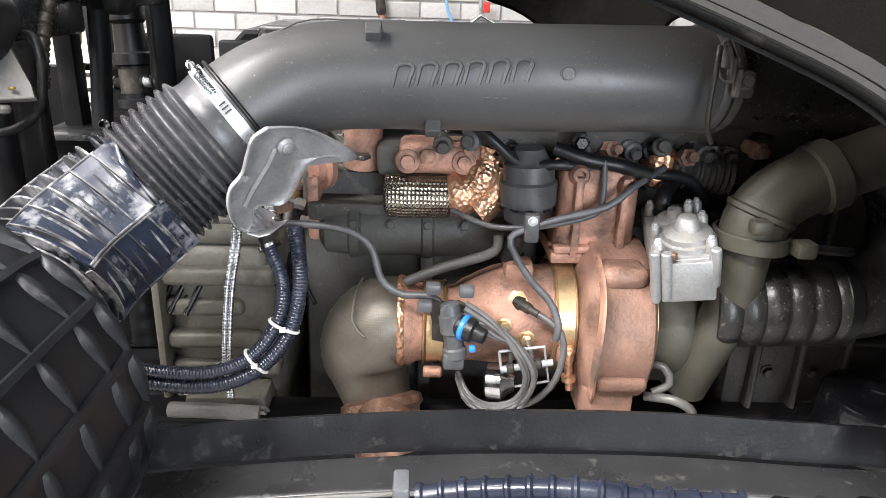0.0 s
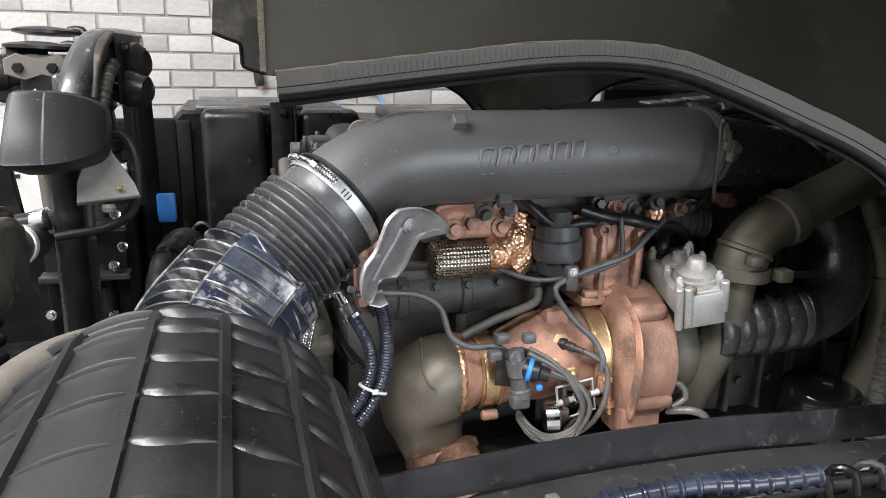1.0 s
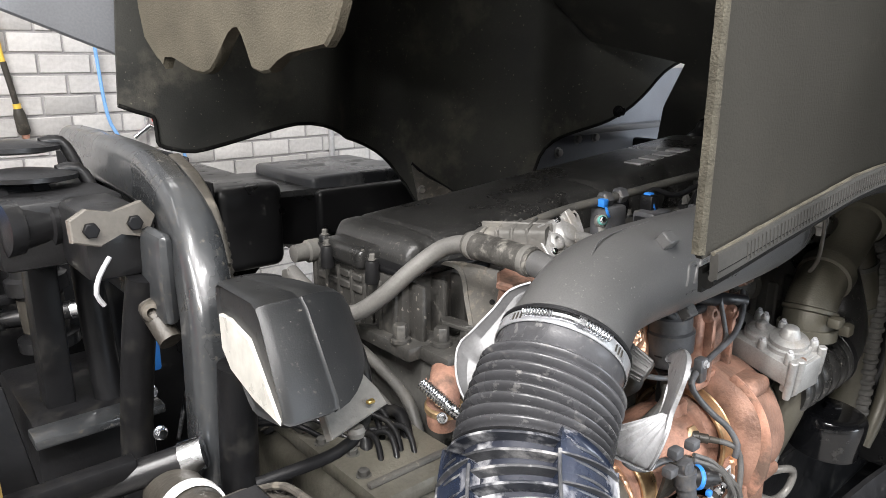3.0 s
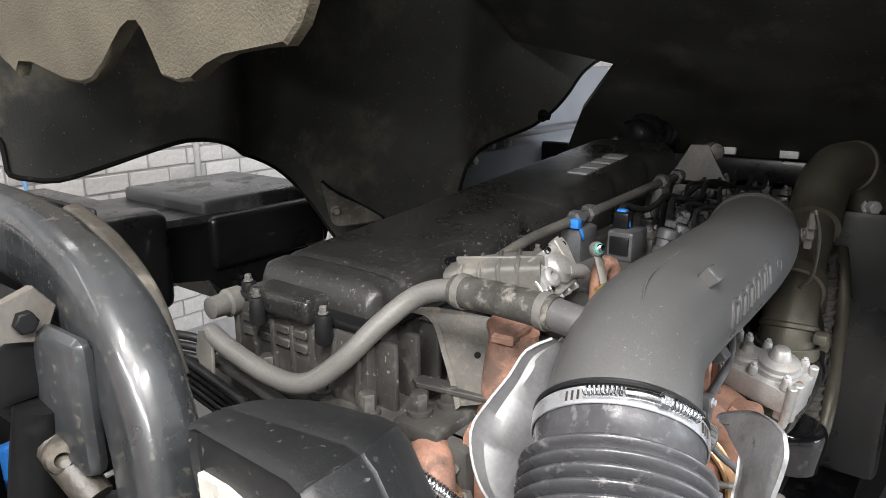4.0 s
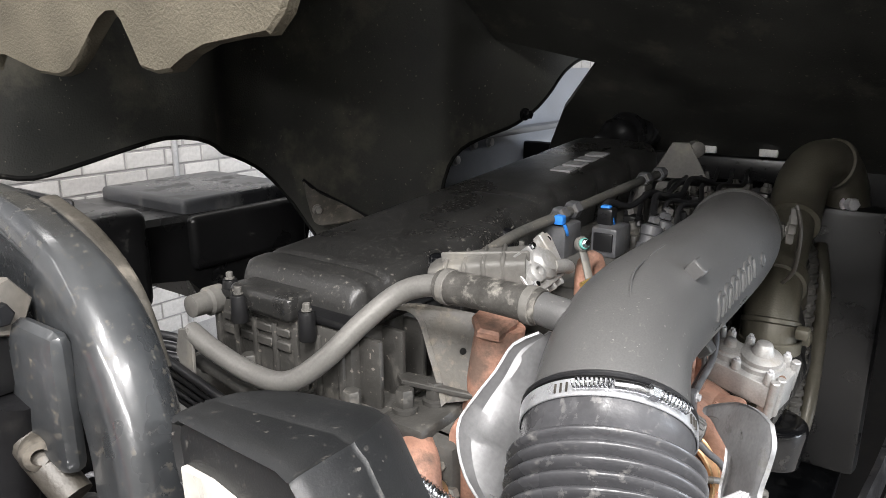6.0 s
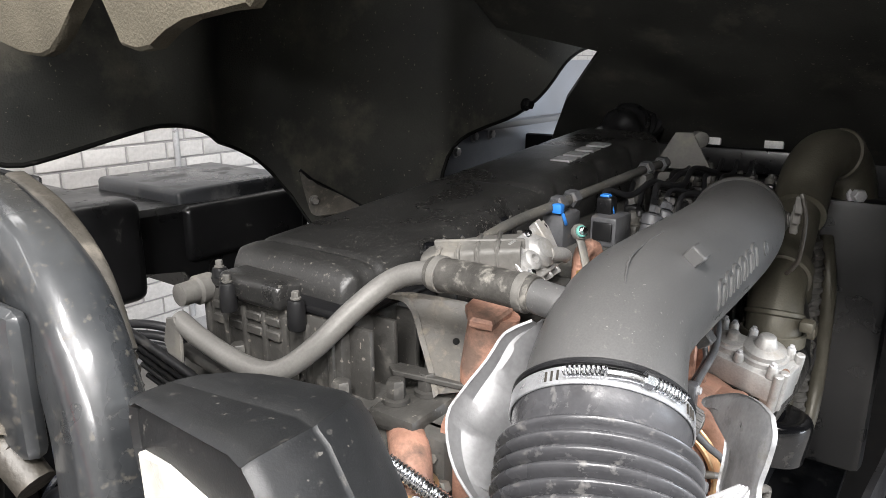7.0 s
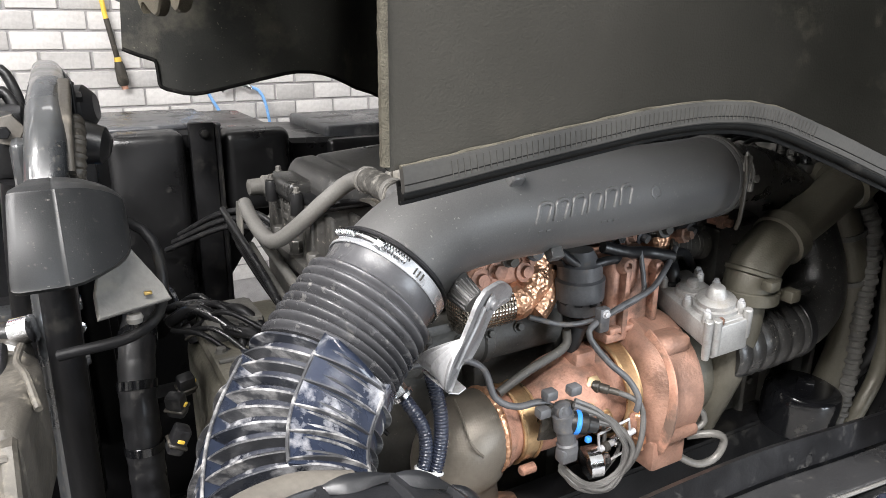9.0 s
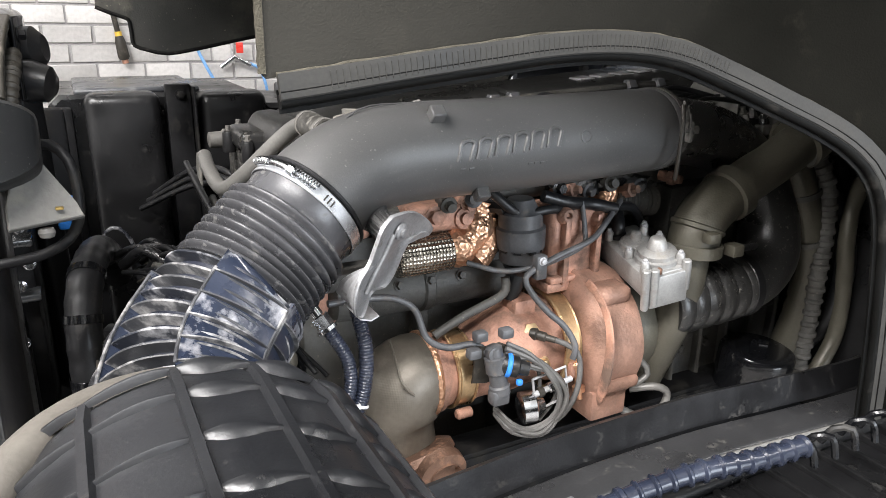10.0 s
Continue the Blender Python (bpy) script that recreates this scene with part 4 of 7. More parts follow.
PN = Vector((0.653, -1, -0.323)).normalized()
rings = []
for f, lift in ((1.0, -0.0015), (0.985, 0.0012), (0.93, 0.0018), (0.84, 0.0005), (0.74, -0.0015), (0.45, -0.002), (0.12, -0.002)):
    row = []
    for q in rim_line:
        mid = spine(1.318 + (q.z - 1.318) * 0.9)
        x, z = mid + (q.x - mid) * f, 1.318 + (q.z - 1.318) * (0.1 * f + 0.9 if f > 0.5 else f + 0.45)
        v = Vector((x, pad_y(x, z), z))
        row.append(v + PN * (lift + 0.0012 * noise.noise(v * 30)))
    rings.append(row)
back = [[v - PN * 0.0026 for v in r] for r in rings]
part("front_wing", loft(bmesh.new(), rings[::-1] + back), M_SHEET, shield)
part("pressed_rib", tube([(x, pad_y(x, z) - 0.001, z) for x, z in ((-0.252, 1.285), (-0.238, 1.312), (-0.22, 1.34), (-0.21, 1.362))], 0.0034, 8), M_SHEET, shield)
part("shield_bolt", lathe(Vector((-0.198, pad_y(-0.198, 1.363), 1.363)) + PN * 0.001, PN, [(0, 0.0125), (0.003, 0.012), (0.005, 0.008), (0.009, 0.0078), (0.01, 0.005)], 18), M_SHEET, shield)
# fluted channel from the paddle's rear edge to below the bellows
edge = [(-0.254, 1.244), (-0.268, 1.257), (-0.273, 1.286), (-0.267, 1.313), (-0.251, 1.33)]
rows = []
for k, (x, z) in enumerate(edge):
    q = Vector((x, pad_y(x, z) + 0.001, z))
    deep = (0.11, 0.105, 0.085, 0.05, 0.02)[k]
    row = []
    for j in range(21):
        f = j / 20
        row.append(q + Vector((0.012 * f, deep * f, -0.008 * f)) + Vector((-0.8, 0, 0.6)) * (0.0035 * math.sin(j * 1.6) * min(1, 3 * f) * deep / 0.1 - 0.01 * math.sin(math.pi * f) * deep / 0.1))
    rows.append(row)
part("channel", skin(dense(rows), 0.0022), M_ZINC, shield)
part("channel_foot", skin(dense([[Vector((-0.256 + 0.003 * j, 0.892 + 0.03 * j, 1.242 - 0.004 * j)), Vector((-0.24 + 0.003 * j, 0.892 + 0.03 * j, 1.237 - 0.003 * j)), Vector((-0.226 + 0.003 * j, 0.896 + 0.03 * j, 1.24 - 0.003 * j))] for j in range(4)]), 0.002), M_ZINC, shield)
# rear wing: a bent sheet with a white bead, seen above the bellows
rear = [[Vector((-0.225, 1.128, 1.432)), Vector((-0.205, 1.12, 1.425)), Vector((-0.19, 1.11, 1.41))], [Vector((-0.247, 1.15, 1.419)), Vector((-0.228, 1.135, 1.4)), Vector((-0.21, 1.115, 1.385))],
        [Vector((-0.272, 1.158, 1.393)), Vector((-0.25, 1.138, 1.37)), Vector((-0.232, 1.11, 1.35))], [Vector((-0.3, 1.172, 1.362)), Vector((-0.272, 1.14, 1.338)), Vector((-0.252, 1.105, 1.318))],
        [Vector((-0.332, 1.17, 1.343)), Vector((-0.3, 1.132, 1.305)), Vector((-0.28, 1.09, 1.275))], [Vector((-0.35, 1.148, 1.3)), Vector((-0.32, 1.11, 1.265)), Vector((-0.3, 1.07, 1.235))], [Vector((-0.345, 1.11, 1.25)), Vector((-0.315, 1.08, 1.225)), Vector((-0.285, 1.04, 1.205))]]
wide = []
for row in rear:
    wide.append([row[0], row[0].lerp(row[1], 0.25) + Vector((0.006, 0.0, -0.006)), row[0].lerp(row[1], 0.6), row[1], row[1].lerp(row[2], 0.5), row[2]])
wing = dense(wide, 6)
for i, row in enumerate(wing):
    for j in range(2, len(row)):
        row[j] = row[j] + Vector((0.6, -0.5, 0.6)) * (0.007 * max(-0.4, math.sin(i * 0.8 + 0.6)) + 0.0025 * noise.noise(row[j] * 60))
part("rear_wing", skin(wing, 0.0025), M_SHIELD, shield)
part("wing_edge", tube([r[0] for r in rear], 0.0017, 8), M_ZINC, shield)

# ---- turbocharger ----
turbo = thing("turbocharger", (0.2, 1.1, 0.85), "turbocharger with heat tinted copper brown housings", "turbocharger")
TY, TZ = 1.11, 1.03
LZ = 1.008
part("outlet_elbow", tube([(-0.045, TY, LZ), (-0.078, TY, LZ - 0.004), (-0.103, TY, LZ - 0.028), (-0.112, TY, LZ - 0.066), (-0.104, TY - 0.005, LZ - 0.105), (-0.092, TY - 0.01, LZ - 0.15)], 0.08, 44, 0.01, lambda s: 0.076 + 0.01 * math.sin(min(1, s / 0.14) * math.pi) - 0.016 * max(0, (s - 0.1) / 0.1)), M_BLANKET, turbo, "olive embossed heat blanket elbow")
part("elbow_seam", tube([(-0.11, 1.024, 1.02), (-0.13, 1.03, 1.045), (-0.127, 1.07, 1.078), (-0.118, 1.11, 1.088)], 0.0022, 8), M_BLANKET, turbo)
bm = lathe((-0.06, TY, LZ), (1, 0, 0), [(0, 0.074), (0.003, 0.08), (0.008, 0.0815), (0.014, 0.079), (0.018, 0.074)], 72)
for v in bm.verts:
    v.co += Vector((0.0015, 0.0025, 0.0025)) * noise.noise(v.co * 160)
part("foil_ring", bm, M_FOIL, turbo, "crumpled copper foil edge")
part("cone", lathe((-0.045, TY, LZ), (1, 0, 0), [(0, 0.078), (0.012, 0.076), (0.02, 0.07), (0.05, 0.066)], 48), M_COPPER, turbo)
part("band_clamp", ring((0.006, TY, LZ), (1, 0, 0), 0.0705, 0.03, 0.003, 56), M_GOLD, turbo, "gold tinted steel band clamp")
for dx in (-0.012, 0.024):
    part("clamp_lip", ring((dx, TY, LZ), (1, 0, 0), 0.07, 0.005, 0.006, 56), M_GOLD, turbo)
part("clamp_lug", lathe((-0.012, 1.05, 0.942), (1, 0, 0), [(0, 0.007), (0.003, 0.01), (0.03, 0.01), (0.033, 0.006)], 12), M_COPPER, turbo)
part("elbow_flange", lathe((-0.086, 1.075, 0.875), (0.2, -0.5, -0.85), [(0, 0.06), (0.006, 0.072), (0.02, 0.074), (0.028, 0.066), (0.1, 0.06)], 40), M_PATINA, turbo, "dark copper brown outlet flange")
part("elbow_foot", lathe((-0.075, 0.995, 0.885), (0, -1, -0.2), [(0, 0.045), (0.02, 0.044), (0.026, 0.03), (0.03, 0.03), (0.018, 0.022)], 28), M_PATINA, turbo)
rows = []
for x, zc, r in ((0.0, LZ, 0.05), (0.002, LZ, 0.066), (0.03, LZ, 0.068), (0.04, 1.01, 0.066), (0.055, 1.014, 0.07), (0.08, 1.02, 0.079), (0.105, 1.026, 0.086), (0.13, 1.03, 0.089), (0.155, 1.03, 0.087), (0.175, 1.03, 0.08), (0.19, 1.03, 0.081), (0.21, 1.03, 0.088)):
    rows.append([Vector((x, TY + r * math.cos(2 * math.pi * k / 48), zc + r * math.sin(2 * math.pi * k / 48))) for k in range(48)])
bm = loft(bmesh.new(), rows)
for v in bm.verts:
    v.co += Vector((0, 0.006, 0.007)) * noise.noise(v.co * 16) + Vector((0, 0.002, 0.002)) * noise.noise(v.co * 60)
part("turbine_housing", bm, M_COPPER, turbo)
part("housing_boss", lathe((0.142, 1.06, 1.075), (-0.1, -0.9, 0.4), [(0, 0.024), (0.01, 0.02), (0.014, 0.015), (0.016, 0.015)], 20), M_COPPER, turbo)
part("boss_ring", lathe((0.1405, 1.045, 1.081), (-0.1, -0.9, 0.4), [(0, 0.0175), (0.006, 0.0175), (0.007, 0.013)], 6), M_GOLD, turbo)
part("housing_lug", box((0.12, 1.07, 1.08), (0.17, 1.12, 1.135), 0.01), M_COPPER, turbo)
part("joint_band", ring((0.22, TY, TZ), (1, 0, 0), 0.097, 0.03, 0.004, 56), M_GOLD, turbo, "gold tinted joint band")
for dx in (-0.016, 0.016):
    part("joint_lip", ring((0.22 + dx, TY, TZ), (1, 0, 0), 0.095, 0.006, 0.008, 56), M_GOLD, turbo)
part("band_buckle", box((0.207, 1.0, 0.985), (0.235, 1.022, 1.02), 0.006, 2), M_COPPER, turbo)
part("clamp_bolt", lathe((0.222, 1.004, 1.02), (0.1, -0.1, -1), [(0, 0.007), (0.004, 0.011), (0.012, 0.011), (0.014, 0.007), (0.05, 0.007), (0.052, 0.012), (0.062, 0.012), (0.064, 0.006), (0.078, 0.006)], 14), M_FOIL, turbo, "bright copper clamp bolt")
for x0, z0, r0 in ((0.118, 1.046, 0.0095), (0.156, 1.022, 0.011)):
    nut = part("brass_nut", hexbolt((x0, 1.024, z0), (0, -0.95, 0.1), r0, 0.011), M_GOLD, turbo, "brass coloured union nut")
    part("union_pipe", tube([(x0, 1.018, z0), (x0 + 0.002, 1.005, z0 - 0.002), (x0 + 0.008, 0.992, z0 - 0.02), (x0 + 0.008, 0.99, z0 - 0.06), (x0 - 0.02, 0.995, z0 - 0.1)], 0.0038, 8), M_CABLE, nut)
# volute of growing radius
bm = bmesh.new()
rows = []
for k in range(56):
    t = 2 * math.pi * k / 56
    g = 0.12 + 0.03 * (((t + 2.4) % (2 * math.pi)) / (2 * math.pi))
    w = Vector((0, math.cos(t), math.sin(t)))
    c = Vector((0, TY, TZ))
    wob = 0.004 * noise.noise(w * 2.5) + 0.0015 * noise.noise(w * 9)
    rows.append([c + w * (rr + wob) + Vector((xx, 0, 0)) for xx, rr in ((0.238, 0.06), (0.24, g * 0.7), (0.243, g * 0.82), (0.249, g * 0.93), (0.256, g * 0.99), (0.26, g * 1.035), (0.266, g * 1.04), (0.273, g * 1.015), (0.3, g * 1.01), (0.342, g * 1.02), (0.349, g * 1.01), (0.356, g * 0.95), (0.362, g * 0.8), (0.363, 0.06))])
part("volute", loft(bm, rows, closed=True), M_VOLUTE, turbo, "dark brown heat tinted volute")
part("volute_rim", ring((0.36, TY, TZ), (1, 0, 0), 0.118, 0.008, 0.004, 56), M_GOLD, turbo)
line = []
for k in range(15):
    t = radians(118 + 7.5 * k)
    g = (0.12 + 0.03 * (((t + 2.4) % (2 * math.pi)) / (2 * math.pi))) * 1.03
    line.append(Vector((0.262 + 0.004 * math.sin(k * 0.5), TY + g * math.cos(t), TZ + g * math.sin(t))))
part("volute_web", sweep(line, [(0.002, -0.013), (0.005, -0.002), (0.002, 0.012), (-0.002, 0.012), (-0.005, -0.002), (-0.002, -0.013)], 0.01), M_COPPER, turbo)
part("foot", box((0.248, 0.98, 0.892), (0.335, 1.06, 0.955), 0.007, 2), M_VOLUTE, turbo)
part("rim_block", box((0.264, 0.962, 0.955), (0.35, 1.0, 0.982), 0.011, 3), M_VOLUTE, turbo)
part("rim_block", box((0.264, 0.995, 1.12), (0.342, 1.06, 1.158), 0.016, 3), M_VOLUTE, turbo)
part("neck", box((0.205, 1.085, 1.13), (0.335, 1.2, 1.3), 0.016, 3), M_COPPER, turbo)
part("neck_rim", box((0.198, 1.07, 1.155), (0.342, 1.09, 1.168), 0.004), M_COPPER, turbo)
for x0, z0 in ((0.232, 1.285), (0.312, 1.27)):
    part("neck_boss", lathe((x0, 1.09, z0), (0, -1, 0.15), [(0, 0.018), (0.014, 0.016), (0.02, 0.012), (0.02, 0.007), (0.012, 0.006)], 20), M_COPPER, turbo)
for x0 in (0.225, 0.3):
    part("neck_web", box((x0, 1.068, 1.15), (x0 + 0.014, 1.09, 1.285), 0.004), M_COPPER, turbo)
part("neck_flange", box((0.195, 1.075, 1.135), (0.345, 1.21, 1.155), 0.005), M_COPPER, turbo)
part("compressor_housing", lathe((0.362, TY, TZ - 0.01), (1, 0, 0), [(0, 0.07), (0.008, 0.095), (0.03, 0.108), (0.06, 0.108), (0.085, 0.095), (0.1, 0.07), (0.13, 0.066)], 48), M_OLIVE, turbo, "dull brown aluminium compressor housing")
for k in range(6):
    t = radians(150 + k * 28)
    part("housing_bolt", hexbolt((0.368, TY + 0.1 * math.cos(t), TZ + 0.1 * math.sin(t)), (-1, 0, 0), 0.007, 0.008), M_CAST, turbo)
part("wastegate", lathe((0.09, 1.0, 0.955), (1, -0.3, 0.1), [(0, 0.02), (0.006, 0.03), (0.03, 0.03), (0.036, 0.02), (0.05, 0.012)], 28), M_STEEL, turbo, "bright steel sensor can")

# compressor outlet duct
duct = thing("charge_air_duct", (0.6, 1.02, 1.1), "dull olive aluminium charge air duct with a clamp", "air duct")
part("riser", tube([(0.44, 1.05, 0.93), (0.462, 1.02, 1.02), (0.48, 1.005, 1.12), (0.486, 1.002, 1.215)], 0.038, 28, 0.012, lambda s: 0.045 - 0.007 * min(1, s / 0.08)), M_OLIVE, duct)
part("elbow", tube([(0.488, 1.002, 1.205), (0.492, 1.003, 1.238), (0.512, 1.008, 1.268), (0.55, 1.013, 1.294), (0.6, 1.018, 1.315)], 0.05, 32), M_OLIVE, duct)
part("upper_pipe", tube([(0.59, 1.017, 1.311), (0.65, 1.022, 1.333), (0.74, 1.03, 1.365), (0.81, 1.038, 1.392)], 0.046, 30), M_OLIVE, duct)
part("pipe_ring", lathe((0.8, 1.037, 1.388), (0.92, 0.1, 0.36), [(0, 0.046), (0.003, 0.054), (0.018, 0.055), (0.024, 0.05)], 40), M_TUBE, duct)
part("far_elbow", tube([(0.8, 1.037, 1.388), (0.86, 1.042, 1.42), (0.905, 1.04, 1.47), (0.95, 1.025, 1.502), (1.01, 1.0, 1.5), (1.055, 0.98, 1.455), (1.07, 0.965, 1.38)], 0.058, 32, 0.012), M_OLIVE, duct)
part("far_ring", lathe((1.0, 1.004, 1.504), (0.85, -0.4, -0.25), [(0, 0.058), (0.003, 0.063), (0.016, 0.063), (0.02, 0.058)], 40), M_OLIVE, duct)
part("joint_clamp", ring((0.488, 1.002, 1.214), (0.04, 0, 1), 0.053, 0.026, 0.005, 48), M_OLIVE, duct)
part("clamp_lug", box((0.53, 0.935, 1.203), (0.56, 0.965, 1.228), 0.005), M_OLIVE, duct)
part("clamp_strap", tube([(0.55, 0.955, 1.215), (0.6, 0.96, 1.21), (0.63, 0.97, 1.205)], 0.007, 10), M_BLACK, duct)
part("clamp_lug", box((0.455, 0.93, 1.24), (0.485, 0.955, 1.262), 0.006), M_OLIVE, duct)
part("collar", lathe((0.57, 1.015, 1.302), (0.92, 0.07, 0.38), [(0, 0.05), (0.004, 0.056), (0.034, 0.057), (0.038, 0.051)], 40), M_OLIVE, duct)
part("elbow_bead", lathe((0.496, 1.004, 1.247), (0.35, 0.05, 0.93), [(0, 0.05), (0.003, 0.054), (0.01, 0.054), (0.013, 0.05)], 36), M_OLIVE, duct)
part("stay_bolt", hexbolt((1.02, 0.955, 1.41), (-0.8, -0.6, 0), 0.016, 0.022), M_ZINC, duct)

# inlet bellows of the compressor and its black elbow
inlet = thing("compressor_inlet", (0.65, 1.02, 1.0), "black corrugated inlet hose with a moulded elbow", "hose")
part("corrugated_sleeve", tube([(0.455, 1.035, 1.085), (0.52, 1.03, 1.09), (0.6, 1.025, 1.095), (0.66, 1.025, 1.1)], 0.068, 40, 0.003, lambda s: 0.066 + 0.0055 * abs(math.sin(s * math.pi / 0.036)) ** 0.7), M_COVER, inlet)
part("elbow", tube([(0.655, 1.025, 1.1), (0.72, 1.03, 1.11), (0.775, 1.045, 1.15), (0.79, 1.075, 1.23), (0.755, 1.1, 1.32), (0.67, 1.11, 1.385), (0.56, 1.1, 1.42), (0.42, 1.072, 1.438)], 0.066, 36, 0.015), M_COVER, inlet)
part("step_ring", ring((0.658, 1.025, 1.1), (1, 0, 0.05), 0.069, 0.022, 0.004, 48), M_BLACK, inlet)

# electronic actuator on the turbo
act = thing("turbo_actuator", (0.37, 1.0, 1.1), "cast aluminium turbo actuator with bolted motor cap", "actuator")
AM = basis((0.324, 0.957, 1.19), (1, -0.2, 0.17), (0.02, 1, 0.15))
up = AM.to_3x3() @ Vector((0, 0, 1))
part("gear_case", box((0, 0, -0.05), (0.093, 0.185, 0), 0.007, 2, m=AM), M_ALU, act)
part("skirt", box((0.012, -0.006, -0.074), (0.092, 0.024, -0.004), 0.004, 2, m=AM), M_ALU, act)
part("lower_case", box((0.01, 0.03, -0.062), (0.085, 0.17, -0.045), 0.006, 1, m=AM), M_CAST, act)
for u, v, depth in ((0.004, 0.0, -0.074), (0.02, -0.004, -0.066), (0.09, 0.0, -0.05)):
    part("column", lathe(AM @ Vector((u, v, depth)), up, [(0, 0.0065), (0.004, 0.0075), (-depth, 0.0085), (-depth + 0.012, 0.008), (-depth + 0.014, 0.006)], 16), M_ALU, act)
part("motor_cap", lathe(AM @ Vector((0.057, 0.05, 0)), up, [(0, 0.043), (0.008, 0.042), (0.01, 0.037), (0.018, 0.036), (0.021, 0.03), (0.024, 0.02), (0.042, 0.014), (0.044, 0.011)], 40), M_ALU, act)
part("gear_cap", lathe(AM @ Vector((0.045, 0.105, 0)), up, [(0, 0.032), (0.01, 0.031), (0.012, 0.026), (0.016, 0.025), (0.018, 0.012), (0.03, 0.01), (0.032, 0.007)], 32), M_ALU, act)
part("cap_bridge", box((0.03, 0.055, 0.0), (0.075, 0.1, 0.014), 0.004, 2, m=AM), M_ALU, act)
for u, v, h in ((0.01, 0.014, 0.02), (0.086, 0.016, 0.018), (0.012, 0.075, 0.014), (0.084, 0.085, 0.024), (0.012, 0.15, 0.016), (0.084, 0.14, 0.02), (0.068, 0.115, 0.03)):
    post = part("post", lathe(AM @ Vector((u, v, 0)), up, [(0, 0.0095), (h, 0.008), (h + 0.002, 0.0065)], 18), M_ALU, act)
    part("screw", hexbolt(AM @ Vector((u, v, h + 0.002)), up, 0.0046, 0.005), M_ZINC, post)
for u, v in ((0.03, -0.001), (0.088, 0.03)):
    part("rusty_plug", lathe(AM @ Vector((u, v, 0.001)), up, [(0, 0.006), (0.009, 0.006), (0.011, 0.004)], 14), M_PATINA, act, "small rusty plug")
part("connector", tube([AM @ Vector((0.03, 0.15, 0.004)), AM @ Vector((0.034, 0.155, 0.024)), AM @ Vector((0.045, 0.18, 0.032)), AM @ Vector((0.06, 0.21, 0.03))], 0.014, 16, 0.006), M_BLACK, act, "black plug connector")
part("connector_collar", lathe(AM @ Vector((0.03, 0.15, 0.002)), up, [(0, 0.017), (0.008, 0.017), (0.01, 0.013)], 20), M_BLACK, act)

# ---- exhaust side behind the intake pipe: manifold, valve, lines ----
mani = thing("exhaust_manifold", (0.05, 1.16, 1.18), "copper coloured exhaust manifold with shiny foil wrapping", "manifold")
part("foil_sleeve", lathe((-0.085, 1.17, 1.22), (1, 0, 0.02), [(0, 0.028), (0.005, 0.038), (0.03, 0.04), (0.11, 0.04), (0.115, 0.034)], 32), M_MESHFOIL, mani, "perforated shiny foil sleeve")
part("runner", tube([(0.03, 1.17, 1.225), (0.06, 1.165, 1.232), (0.085, 1.17, 1.26), (0.1, 1.18, 1.3)], 0.04, 26, 0.01, lambda s: 0.038 + 0.004 * math.sin(s * 120)), M_FOIL, mani)
part("runner", tube([(0.075, 1.15, 1.2), (0.1, 1.155, 1.225), (0.115, 1.17, 1.27)], 0.028, 20), M_FOIL, mani)
part("upper_casting", box((-0.06, 1.15, 1.262), (0.09, 1.24, 1.315), 0.014, 3), M_COPPER, mani)
for x0 in (-0.045, 0.05):
    part("casting_boss", lathe((x0, 1.155, 1.285), (0, -1, 0.1), [(0, 0.022), (0.01, 0.02), (0.012, 0.012), (0.02, 0.011)], 18), M_COPPER, mani)
part("flange_nut", hexbolt((-0.012, 1.148, 1.296), (0, -1, 0.1), 0.014, 0.014), M_COPPER, mani)
part("rear_riser", tube([(-0.13, 1.26, 1.25), (-0.125, 1.25, 1.33), (-0.12, 1.243, 1.385)], 0.035, 24), M_COPPER, mani)
part("rear_flange", plate([(0, 0), (0.05, -0.01), (0.1, 0.0), (0.115, 0.02), (0.09, 0.045), (0.03, 0.05), (-0.005, 0.03)], 0.016, basis((-0.165, 1.22, 1.375), (0.85, 0.2, 0.1), (0, 1, 0.2)), 0.004), M_COPPER, mani)
part("rear_flange", lathe((-0.19, 1.24, 1.245), (-0.75, -0.6, 0.1), [(0, 0.034), (0.012, 0.036), (0.016, 0.022), (0.03, 0.02)], 26), M_COPPER, mani)
part("far_bellows", tube([(0.4, 1.15, 1.285), (0.45, 1.145, 1.28), (0.5, 1.14, 1.275)], 0.03, 26, 0.0025, lambda s: 0.03 + 0.003 * math.sin(s * 2 * math.pi / 0.011)), M_DARKCAST, mani)
part("far_runner", box((0.36, 1.13, 1.25), (0.41, 1.2, 1.32), 0.014, 3), M_FOIL, mani)
part("stud_plate", box((-0.222, 1.19, 1.125), (-0.2, 1.33, 1.245), 0.008), M_COPPER, mani)
for x0, y0, z0 in ((-0.235, 1.3, 1.225), (-0.215, 1.265, 1.205), (-0.235, 1.245, 1.175), (-0.21, 1.215, 1.15)):
    part("stud", lathe((x0, y0, z0), (-0.75, -0.15, 0.3), [(0, 0.011), (0.018, 0.011), (0.02, 0.007), (0.03, 0.007)], 6), M_CAST, mani)

